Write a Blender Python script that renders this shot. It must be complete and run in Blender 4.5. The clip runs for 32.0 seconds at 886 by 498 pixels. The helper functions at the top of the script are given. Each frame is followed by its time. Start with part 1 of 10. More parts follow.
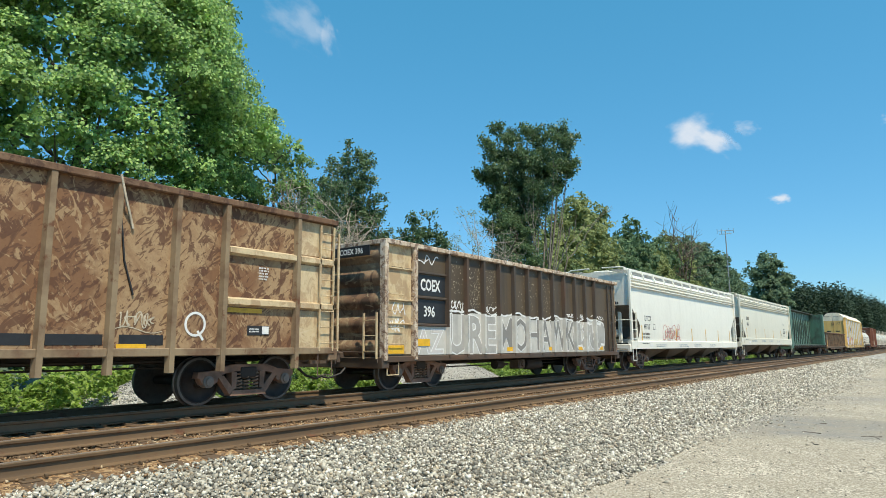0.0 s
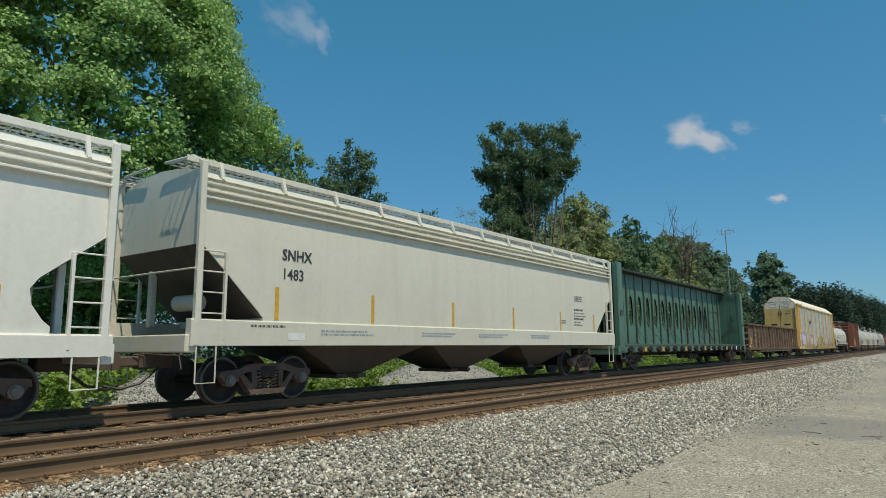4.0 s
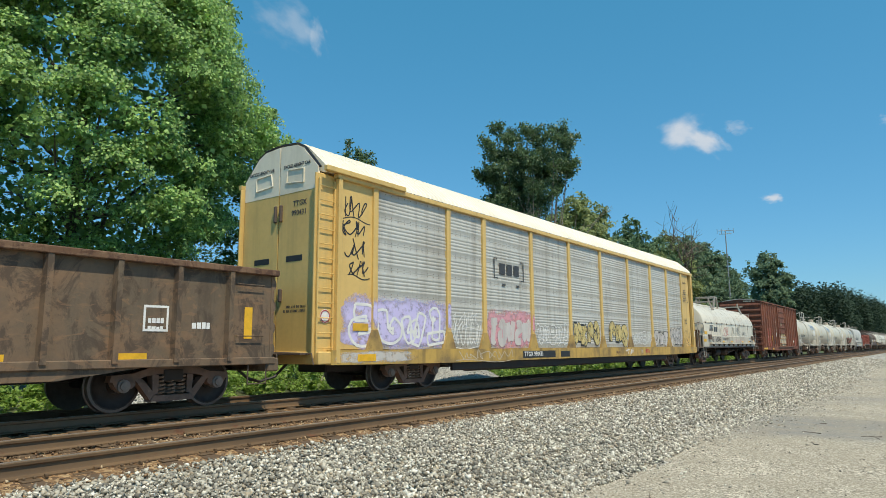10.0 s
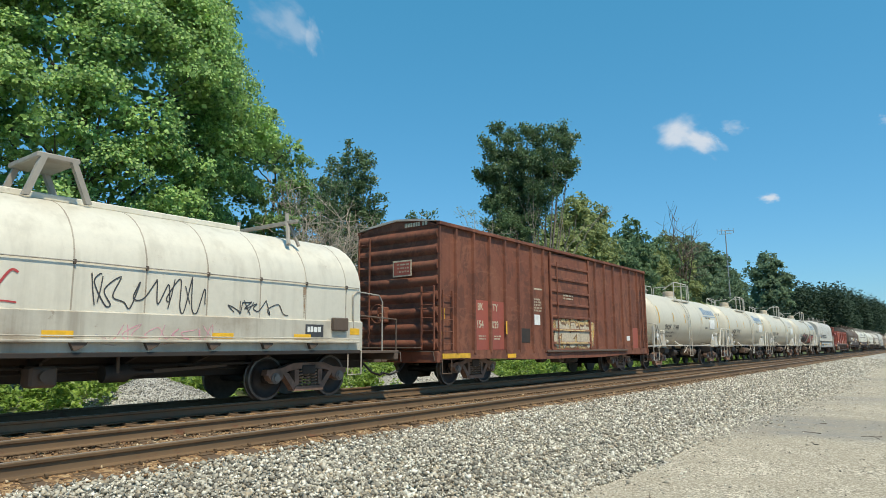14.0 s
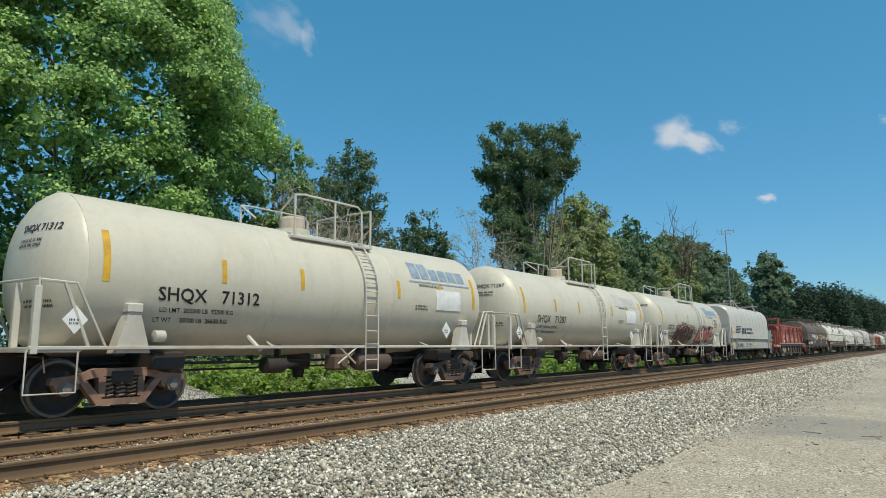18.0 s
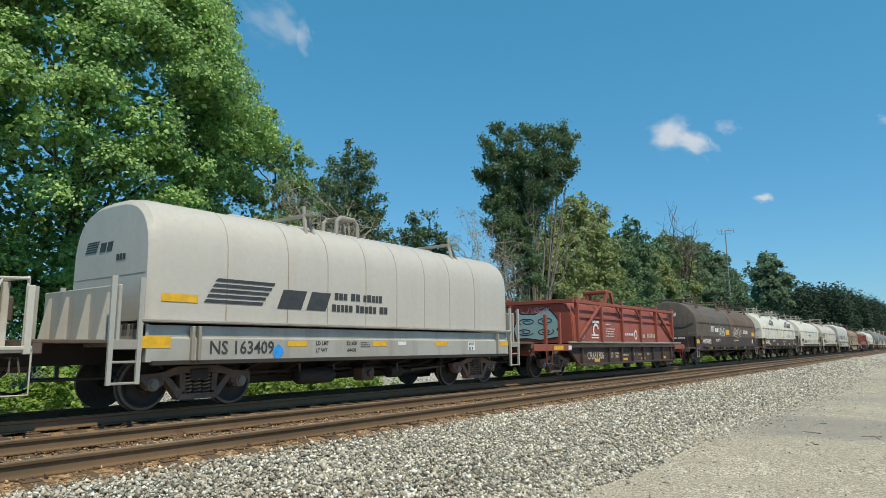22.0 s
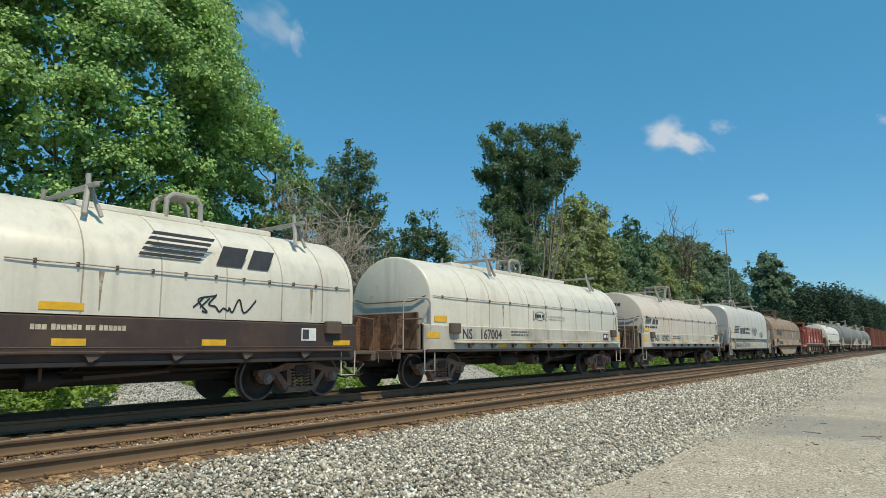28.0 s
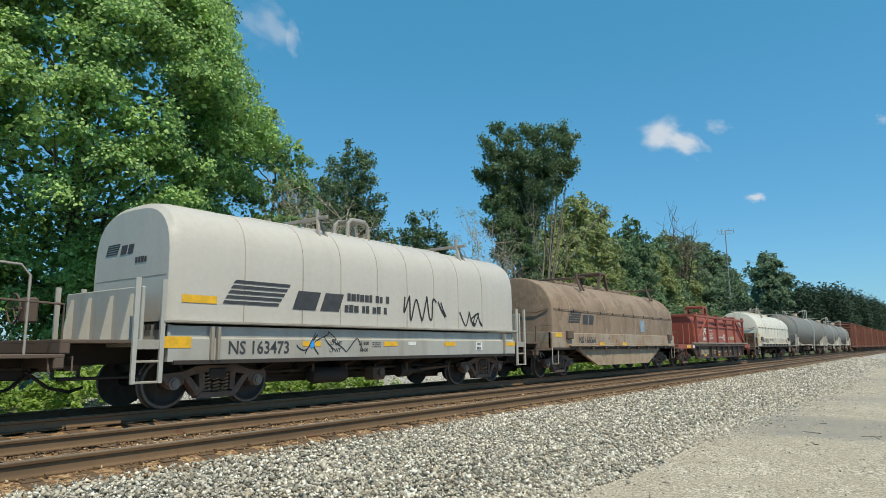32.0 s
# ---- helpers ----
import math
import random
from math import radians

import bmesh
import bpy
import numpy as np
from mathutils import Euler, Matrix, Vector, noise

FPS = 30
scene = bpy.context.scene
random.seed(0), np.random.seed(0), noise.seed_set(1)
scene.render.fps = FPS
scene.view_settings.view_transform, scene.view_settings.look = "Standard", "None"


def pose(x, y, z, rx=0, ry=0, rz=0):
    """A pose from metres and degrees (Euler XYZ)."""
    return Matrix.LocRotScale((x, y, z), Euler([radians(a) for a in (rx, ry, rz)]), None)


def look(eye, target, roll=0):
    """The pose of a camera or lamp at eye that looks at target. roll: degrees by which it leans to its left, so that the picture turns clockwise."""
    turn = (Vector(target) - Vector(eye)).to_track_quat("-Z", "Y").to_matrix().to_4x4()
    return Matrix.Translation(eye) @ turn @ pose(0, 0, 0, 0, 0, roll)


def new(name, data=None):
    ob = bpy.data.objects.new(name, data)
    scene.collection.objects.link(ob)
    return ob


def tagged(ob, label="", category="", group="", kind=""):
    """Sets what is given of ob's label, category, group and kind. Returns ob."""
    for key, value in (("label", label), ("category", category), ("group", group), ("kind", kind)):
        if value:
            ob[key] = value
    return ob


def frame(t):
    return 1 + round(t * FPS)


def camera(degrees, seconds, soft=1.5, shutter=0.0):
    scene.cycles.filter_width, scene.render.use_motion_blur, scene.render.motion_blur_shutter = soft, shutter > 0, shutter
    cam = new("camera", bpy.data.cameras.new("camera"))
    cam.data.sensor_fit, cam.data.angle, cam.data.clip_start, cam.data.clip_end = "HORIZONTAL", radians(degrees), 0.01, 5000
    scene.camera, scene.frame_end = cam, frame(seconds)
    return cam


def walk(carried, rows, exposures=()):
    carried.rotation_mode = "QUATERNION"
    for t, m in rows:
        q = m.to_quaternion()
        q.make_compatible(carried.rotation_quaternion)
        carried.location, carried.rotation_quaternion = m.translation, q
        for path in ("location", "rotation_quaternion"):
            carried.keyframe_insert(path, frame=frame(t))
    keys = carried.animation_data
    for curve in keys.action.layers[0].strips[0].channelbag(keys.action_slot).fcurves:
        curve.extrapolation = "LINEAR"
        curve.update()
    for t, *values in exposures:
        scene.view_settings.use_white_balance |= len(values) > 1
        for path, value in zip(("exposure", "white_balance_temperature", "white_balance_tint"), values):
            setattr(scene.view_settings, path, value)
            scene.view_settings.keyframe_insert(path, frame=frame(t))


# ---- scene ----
# World: x along the track (the train comes from +x), y across it, z up from the rail heads.
EYE = (0.0, 0.0, 1.066)
YAW, PITCH, ROLL = radians(53.124), radians(8.598), -0.334
TRAIN_Y, NEAR_Y = 11.974, 8.215          # centre lines of the two tracks
AIM = (math.sin(YAW) * math.cos(PITCH), math.cos(YAW) * math.cos(PITCH), EYE[2] + math.sin(PITCH))
cam = camera(68.53, 32.0, soft=0.6)
walk(cam, [(0.0, look(EYE, AIM, ROLL)), (32.0, look(EYE, AIM, ROLL))],
     exposures=[(0.0, 0.08), (1.0, 0.0), (2.0, -0.53), (3.0, -0.75), (5.0, -0.3), (6.0, 0.0), (7.5, 0.38), (9.0, 0.13), (10.4, -0.35), (11.0, -0.56), (12.0, -0.54), (13.0, -0.38), (14.5, 0.0), (17.0, -0.27), (22.0, -0.2), (24.0, 0.25), (25.0, 0.3), (28.0, -0.25), (29.0, -0.36), (30.0, -0.28), (31.0, -0.17), (32.0, -0.15)])

# ---- light ----
SUN_DIR = Vector((-0.18, -0.46, 0.87)).normalized()   # towards the sun
world = bpy.data.worlds.new("sky")
scene.world = world
world.use_nodes = True
wn = world.node_tree.nodes
sky = wn.new("ShaderNodeTexSky")
sky.sky_type = "NISHITA"
sky.sun_disc = False
sky.sun_elevation = math.asin(SUN_DIR.z)
sky.sun_rotation = math.atan2(SUN_DIR.x, SUN_DIR.y)
sky.air_density, sky.dust_density, sky.ozone_density, sky.altitude = 1.1, 0.4, 2.2, 200
wn["Background"].inputs["Strength"].default_value = 0.10
tint = wn.new("ShaderNodeMix")          # a deeper, more cyan blue, as on a clear humid day
tint.data_type, tint.blend_type = "RGBA", "MULTIPLY"
tint.inputs[0].default_value, tint.inputs[7].default_value = 1.0, (0.62, 0.78, 1.0, 1.0)
fill = wn.new("ShaderNodeMix")          # the even blue of a humid sky
fill.data_type, fill.blend_type = "RGBA", "ADD"
fill.inputs[0].default_value, fill.inputs[7].default_value = 1.0, (0.03, 1.76, 2.46, 1.0)
world.node_tree.links.new(sky.outputs[0], tint.inputs[6])
world.node_tree.links.new(tint.outputs[2], fill.inputs[6])
world.node_tree.links.new(fill.outputs[2], wn["Background"].inputs["Color"])
sun = new("sun", bpy.data.lights.new("sun", "SUN"))
sun.data.energy, sun.data.angle, sun.data.color = 4.7, radians(0.53), (1.0, 0.895, 0.685)
sun.matrix_world = look(SUN_DIR * 100, (0, 0, 0))

# ---- mesh building ----
class Geo:
    """Collects vertices and faces of one mesh."""

    def __init__(self):
        self.v, self.f = [], []

    def add(self, verts, faces):
        n = len(self.v)
        self.v.extend(tuple(p) for p in verts)
        self.f.extend(tuple(i + n for i in q) for q in faces)
        return self

    def box(self, x0, x1, y0, y1, z0, z1, c=0.008):
        lo, hi = (x0, y0, z0), (x1, y1, z1)
        c = min(c, 0.3 * min(abs(b - a) for a, b in zip(lo, hi)))
        idx, verts = {}, []
        for sx in (0, 1):
            for sy in (0, 1):
                for sz in (0, 1):
                    s = (sx, sy, sz)
                    for k in range(3):
                        p = []
                        for a in range(3):
                            inset = 0 if a == k else c
                            p.append(hi[a] - inset if s[a] else lo[a] + inset)
                        idx[s, k] = len(verts)
                        verts.append(p)
        faces = []
        for k in range(3):
            i, j = (k + 1) % 3, (k + 2) % 3
            for s in (0, 1):
                q = []
                for u, w in ((0, 0), (1, 0), (1, 1), (0, 1)):
                    t = [0, 0, 0]
                    t[k], t[i], t[j] = s, u, w
                    q.append(idx[tuple(t), k])
                faces.append(q if s else q[::-1])
            for u in (0, 1):
                for w in (0, 1):
                    a, b = [0, 0, 0], [0, 0, 0]
                    a[i] = b[i] = u
                    a[j] = b[j] = w
                    b[k] = 1
                    q = [idx[tuple(a), i], idx[tuple(b), i], idx[tuple(b), j], idx[tuple(a), j]]
                    faces.append(q if u == w else q[::-1])
        for s in ((x, y, z) for x in (0, 1) for y in (0, 1) for z in (0, 1)):
            q = [idx[s, 0], idx[s, 1], idx[s, 2]]
            faces.append(q if sum(s) % 2 else q[::-1])
        return self.add(verts, faces)

    def prism(self, pts, axis, a0, a1):
        """Extrudes a closed outline: axis x takes (y, z), y takes (x, z), z takes (x, y)."""
        n = len(pts)
        put = {"x": lambda a, p: (a, p[0], p[1]), "y": lambda a, p: (p[0], a, p[1]), "z": lambda a, p: (p[0], p[1], a)}[axis]
        verts = [put(a0, p) for p in pts] + [put(a1, p) for p in pts]
        faces = [tuple(range(n))[::-1], tuple(range(n, 2 * n))]
        faces += [(i, (i + 1) % n, n + (i + 1) % n, n + i) for i in range(n)]
        return self.add(verts, faces)

    def loft(self, rings, closed=True, caps=True):
        n = len(rings[0])
        verts = [p for r in rings for p in r]
        faces = []
        for k in range(len(rings) - 1):
            for i in range(n if closed else n - 1):
                j = (i + 1) % n
                faces.append((k * n + i, k * n + j, (k + 1) * n + j, (k + 1) * n + i))
        if caps:
            faces.append(tuple(range(n))[::-1])
            faces.append(tuple(range((len(rings) - 1) * n, len(rings) * n)))
        return self.add(verts, faces)

    def cyl(self, p0, p1, r, seg=10, r1=None):
        return self.pipe([p0, p1], r, seg, r1)

    def pipe(self, pts, r, seg=6, r1=None):
        pts = [Vector([float(c) for c in p]) for p in pts]
        rings = []
        side = None
        for k, p in enumerate(pts):
            d = (pts[min(k + 1, len(pts) - 1)] - pts[max(k - 1, 0)]).normalized()
            if side is None:
                side = d.orthogonal().normalized()
            else:
                side = (side - d * side.dot(d)).normalized()
            up = d.cross(side)
            rr = float(r if r1 is None else r + (r1 - r) * k / (len(pts) - 1))
            rings.append([p + rr * (math.cos(2 * math.pi * i / seg) * side + math.sin(2 * math.pi * i / seg) * up) for i in range(seg)])
        return self.loft(rings)

    def lathe(self, profile, centre, axis, seg=24):
        """profile: (offset along the axis, radius)."""
        rings = []
        for a, r in profile:
            ring = []
            for i in range(seg):
                c, s = r * math.cos(2 * math.pi * i / seg), r * math.sin(2 * math.pi * i / seg)
                p = {"x": (a, c, s), "y": (s, a, c), "z": (c, s, a)}[axis]
                ring.append(tuple(p[k] + centre[k] for k in range(3)))
            rings.append(ring)
        return self.loft(rings)

    def sheet(self, x0, x1, z0, z1, y):
        """A thin plate standing on the near side, 4 mm thick."""
        return self.box(x0, x1, y - 0.004, y, z0, z1, 0.001)

    def mesh(self, name, mat, smooth=True):
        me = bpy.data.meshes.new(name)
        me.from_pydata(self.v, [], self.f)
        if mat:
            me.materials.append(mat)
        if smooth:
            me.shade_smooth()
            me.set_sharp_from_angle(angle=radians(32))
        return me


# members that butt against others stand a few millimetres proud or set back
SET = {"stub_sill": (0.004, 0.003), "corner_upright": (0.003, -0.003), "top_rail": (0, -0.003), "deck_edge": (0, -0.003), "platform": (0, 0.004),
       "stanchion": (0, -0.003), "mid_rail": (0, 0.003), "cream_rib": (0, -0.004), "crossover_step": (0, 0.003), "side_rail": (0.003, 0)}


def part(name, geo, material, parent, label="", at=None):
    me = geo if isinstance(geo, bpy.types.Mesh) else geo.mesh(name, material)
    ob = new(name, me)
    ob.parent = parent
    if at is not None:
        ob.matrix_basis = at
    elif name in SET:
        ob.matrix_basis = Matrix.Translation((*SET[name], 0))
    return tagged(ob, label)


def thing(name, label, category, group="", kind="", at=None):
    ob = new(name)
    ob.empty_display_size = 0.2
    if at is not None:
        ob.matrix_basis = at
    return tagged(ob, label, category, group, kind)


def quick_mesh(name, verts, quads, mat, per=4):
    """A big mesh from numpy arrays: verts (n, 3), faces (m, per)."""
    me = bpy.data.meshes.new(name)
    verts, quads = np.asarray(verts, np.float32), np.asarray(quads, np.int32)
    me.vertices.add(len(verts))
    me.vertices.foreach_set("co", verts.ravel())
    me.loops.add(quads.size)
    me.loops.foreach_set("vertex_index", quads.ravel())
    me.polygons.add(len(quads))
    me.polygons.foreach_set("loop_start", np.arange(0, quads.size, per, dtype=np.int32))
    me.update(calc_edges=True)
    me.materials.append(mat)
    return me


def words(body, size, x, z, y, mat, parent, squeeze=1.0, name="lettering", face="near", shear=0.0, align="LEFT"):
    """Lettering that stands on the near side (or on the front end) of a car."""
    cu = bpy.data.curves.new("lettering", "FONT")
    cu.body, cu.size, cu.extrude, cu.shear, cu.resolution_u = body, size, 0.002, shear, 2
    cu.align_x, cu.offset = align, 0.014 * size
    tmp = bpy.data.objects.new("lettering", cu)
    me = bpy.data.meshes.new_from_object(tmp)
    bpy.data.objects.remove(tmp)
    me.materials.clear()
    me.materials.append(mat)
    turn = pose(0, 0, 0, 90, 0, 0) if face == "near" else pose(0, 0, 0, 90, 0, -90)
    ob = new(name, me)
    ob.parent = parent
    ob.matrix_basis = Matrix.Translation((x, y, z)) @ turn @ Matrix.Diagonal((squeeze, 1, 1, 1))
    return tagged(ob, kind="stuff" if size < 0.2 else "")


# ---- materials ----
def node_mat(name):
    m = bpy.data.materials.new(name)
    m.use_nodes = True
    nt = m.node_tree
    return m, nt, nt.nodes["Principled BSDF"], nt.nodes, nt.links


def noise_tex(nt, coord, scale, detail=4, rough=0.6, stretch=None):
    src = coord
    if stretch:
        mp = nt.nodes.new("ShaderNodeMapping")
        mp.inputs["Scale"].default_value = stretch
        nt.links.new(coord, mp.inputs[0])
        src = mp.outputs[0]
    n = nt.nodes.new("ShaderNodeTexNoise")
    n.inputs["Scale"].default_value, n.inputs["Detail"].default_value, n.inputs["Roughness"].default_value = scale, detail, rough
    nt.links.new(src, n.inputs["Vector"])
    return n.outputs["Fac"]


def ramp(nt, fac, lo, hi, top=1.0):
    r = nt.nodes.new("ShaderNodeMapRange")
    r.interpolation_type = "SMOOTHSTEP"
    for key, value in (("From Min", lo), ("From Max", hi), ("To Min", 0.0), ("To Max", top)):
        r.inputs[key].default_value = value
    nt.links.new(fac, r.inputs["Value"])
    return r.outputs["Result"]


def blend(nt, fac, a, b):
    m = nt.nodes.new("ShaderNodeMix")
    m.data_type = "RGBA"
    for key, value in ((0, fac), (6, a), (7, b)):
        if isinstance(value, tuple):
            m.inputs[key].default_value = (*value, 1.0)
        elif isinstance(value, float):
            m.inputs[key].default_value = value
        else:
            nt.links.new(value, m.inputs[key])
    return m.outputs[2]


def bumped(nt, bsdf, height, strength, distance=0.01):
    b = nt.nodes.new("ShaderNodeBump")
    b.inputs["Strength"].default_value, b.inputs["Distance"].default_value = strength, distance
    nt.links.new(height, b.inputs["Height"])
    nt.links.new(b.outputs[0], bsdf.inputs["Normal"])


RUST = (0.14, 0.055, 0.025)


def paint(name, col, dirt=(0.12, 0.09, 0.06), grime=0.35, streak=0.35, rust=0.15, rough=0.55, rust_col=RUST, metal=0.0, big=0.5):
    """Weathered paint on steel: patches of grime, runs down the side, rust spots."""
    m, nt, bsdf, nodes, links = node_mat(name)
    co = nodes.new("ShaderNodeTexCoord").outputs["Object"]
    patches = ramp(nt, noise_tex(nt, co, big, 6, 0.62), 0.42, 0.72, grime)
    runs = ramp(nt, noise_tex(nt, co, 1.0, 5, 0.6, (3.2, 3.2, 0.22)), 0.46, 0.74, streak)
    fine = noise_tex(nt, co, 9.0, 6, 0.7)
    spots = ramp(nt, noise_tex(nt, co, 2.6, 9, 0.72), 0.66 - 0.3 * rust, 0.74 - 0.26 * rust, min(1.0, 3 * rust))
    c = blend(nt, patches, col, dirt)
    c = blend(nt, runs, c, tuple(0.6 * d + 0.15 * k for d, k in zip(dirt, col)))
    c = blend(nt, spots, c, rust_col)
    c = blend(nt, ramp(nt, fine, 0.35, 0.75, 0.16), c, tuple(0.55 * k for k in col))
    links.new(c, bsdf.inputs["Base Color"])
    bsdf.inputs["Roughness"].default_value, bsdf.inputs["Metallic"].default_value = rough, metal
    bumped(nt, bsdf, fine, 0.12, 0.01)
    return m


def plain(name, col, rough=0.6, metal=0.0, vary=0.25, scale=6.0):
    m, nt, bsdf, nodes, links = node_mat(name)
    co = nodes.new("ShaderNodeTexCoord").outputs["Object"]
    f = noise_tex(nt, co, scale, 5, 0.65)
    links.new(blend(nt, ramp(nt, f, 0.3, 0.75, 1.0), tuple(k * (1 + vary) for k in col), tuple(k * (1 - vary) for k in col)), bsdf.inputs["Base Color"])
    bsdf.inputs["Roughness"].default_value, bsdf.inputs["Metallic"].default_value = rough, metal
    bumped(nt, bsdf, f, 0.1, 0.01)
    return m


def leafy(name, dark, light, dry, dry_amt=0.06, thin=0.46, rough=0.45):
    m, nt, bsdf, nodes, links = node_mat(name)
    geo = nodes.new("ShaderNodeNewGeometry")
    co = nodes.new("ShaderNodeTexCoord").outputs["Object"]
    c = blend(nt, geo.outputs["Random Per Island"], dark, light)
    c = blend(nt, ramp(nt, noise_tex(nt, co, 0.45, 3), 0.45, 0.7, 0.5), c, tuple(1.25 * k for k in light))
    c = blend(nt, ramp(nt, noise_tex(nt, co, 1.3, 4), 0.62, 0.72, dry_amt * 8), c, dry)
    links.new(c, bsdf.inputs["Base Color"])
    bsdf.inputs["Roughness"].default_value = rough
    tr = nodes.new("ShaderNodeBsdfTranslucent")
    links.new(blend(nt, 0.5, c, tuple(1.6 * k for k in light)), tr.inputs["Color"])
    mix = nodes.new("ShaderNodeMixShader")
    mix.inputs[0].default_value = thin
    links.new(bsdf.outputs[0], mix.inputs[1])
    links.new(tr.outputs[0], mix.inputs[2])
    links.new(mix.outputs[0], nodes["Material Output"].inputs["Surface"])
    return m


def stony(name, cells, a, b, c, stain, stain_amt, bump=0.6, dist=0.03, rough=0.85, fade=0.0):
    """Gravel: every stone takes its own grey, with brown stains across."""
    m, nt, bsdf, nodes, links = node_mat(name)
    co = nodes.new("ShaderNodeTexCoord").outputs["Object"]
    vo = nodes.new("ShaderNodeTexVoronoi")
    vo.inputs["Scale"].default_value = cells
    links.new(co, vo.inputs["Vector"])
    sep = nodes.new("ShaderNodeSeparateColor")
    links.new(vo.outputs["Color"], sep.inputs[0])
    col = blend(nt, ramp(nt, sep.outputs[0], 0.1, 0.95), a, b)
    col = blend(nt, ramp(nt, sep.outputs[1], 0.72, 0.8), col, c)
    if fade:
        mp = nodes.new("ShaderNodeMapping")          # one smooth grey patch of fines
        mp.inputs["Location"].default_value, mp.inputs["Scale"].default_value = (-15.2 / 2.3, -2.6 / 3.0, 0.55), (1 / 2.3, 1 / 3.0, 1.0)
        links.new(co, mp.inputs[0])
        ln = nodes.new("ShaderNodeVectorMath")
        ln.operation = "LENGTH"
        links.new(mp.outputs[0], ln.inputs[0])
        rag = nodes.new("ShaderNodeMath")
        rag.operation = "MULTIPLY_ADD"
        links.new(noise_tex(nt, co, 0.9, 5, 0.65), rag.inputs[0])
        rag.inputs[1].default_value = 1.1
        links.new(ln.outputs["Value"], rag.inputs[2])
        col = blend(nt, ramp(nt, noise_tex(nt, co, 0.22, 4, 0.55), 0.5, 0.62, 0.55), col, (0.21, 0.205, 0.195))
        col = blend(nt, ramp(nt, noise_tex(nt, co, 9.0, 6, 0.75), 0.5, 0.75, 0.4), col, (0.22, 0.20, 0.165))
        col = blend(nt, ramp(nt, noise_tex(nt, co, 60.0, 5, 0.8), 0.45, 0.7, 0.5), col, (0.62, 0.56, 0.45))
        col = blend(nt, ramp(nt, rag.outputs[0], 1.65, 1.25, 0.75), col, (0.235, 0.225, 0.205))
        col = blend(nt, ramp(nt, noise_tex(nt, co, 1.1, 6, 0.7), 0.35, 0.6, fade), col, stain)
    else:
        col = blend(nt, ramp(nt, noise_tex(nt, co, 0.35, 5, 0.65), 0.45, 0.7, stain_amt), col, stain)
    links.new(col, bsdf.inputs["Base Color"])
    bsdf.inputs["Roughness"].default_value = rough
    inv = nodes.new("ShaderNodeMath")
    inv.operation = "SUBTRACT"
    inv.inputs[0].default_value = 1.0
    links.new(vo.outputs["Distance"], inv.inputs[1])
    bumped(nt, bsdf, inv.outputs[0], bump, dist)
    return m


M_BALLAST = stony("ballast_stone", 17.0, (0.10, 0.09, 0.075), (0.50, 0.47, 0.41), (0.72, 0.68, 0.60), (0.24, 0.19, 0.13), 0.3, 1.0, 0.05)
M_BALLAST_RUST = stony("rusty_ballast", 24.0, (0.13, 0.072, 0.034), (0.36, 0.21, 0.095), (0.46, 0.31, 0.16), (0.24, 0.13, 0.055), 0.55, 0.8, 0.03)
M_LOT = stony("gravel_lot", 52.0, (0.15, 0.123, 0.085), (0.50, 0.435, 0.33), (0.78, 0.70, 0.56), (0.36, 0.305, 0.225), 0.0, 0.6, 0.014, 0.95, 0.55)
M_PILE = stony("stone_heap", 34.0, (0.20, 0.20, 0.19), (0.42, 0.42, 0.40), (0.52, 0.52, 0.49), (0.30, 0.29, 0.27), 0.4)
M_SOIL = plain("grassy_soil", (0.07, 0.085, 0.03), 0.95, 0, 0.5, 3.0)
M_RAIL = paint("rusty_rail", (0.165, 0.102, 0.052), (0.075, 0.048, 0.028), 0.5, 0.2, 0.3, 0.7)
M_RAILTOP = plain("worn_steel", (0.30, 0.25, 0.20), 0.5, 0.5, 0.2, 12.0)
M_TIE = paint("weathered_tie", (0.125, 0.078, 0.044), (0.20, 0.12, 0.055), 0.5, 0.1, 0.12, 0.95, (0.22, 0.11, 0.045), big=1.6)
M_STEEL = paint("grimy_steel", (0.028, 0.024, 0.022), (0.06, 0.042, 0.032), 0.6, 0.2, 0.15, 0.75)
M_FRAME = paint("rusted_cast_steel", (0.108, 0.080, 0.062), (0.16, 0.098, 0.068), 0.6, 0.2, 0.2, 0.8)


def cast_mat():
    """Cast truck frames: from sooty black to red-brown rust, each its own."""
    m, nt, bsdf, nodes, links = node_mat("weathered_casting")
    co = nodes.new("ShaderNodeTexCoord").outputs["Object"]
    c = blend(nt, nodes.new("ShaderNodeObjectInfo").outputs["Random"], (0.075, 0.060, 0.052), (0.30, 0.170, 0.115))
    c = blend(nt, ramp(nt, noise_tex(nt, co, 2.2, 6, 0.65), 0.42, 0.66, 0.65), c, (0.070, 0.052, 0.042))
    c = blend(nt, ramp(nt, noise_tex(nt, co, 7.0, 6, 0.7), 0.55, 0.72, 0.55), c, (0.34, 0.22, 0.155))
    links.new(c, bsdf.inputs["Base Color"])
    bsdf.inputs["Roughness"].default_value = 0.8
    bumped(nt, bsdf, noise_tex(nt, co, 16.0, 5, 0.7), 0.3, 0.012)
    return m


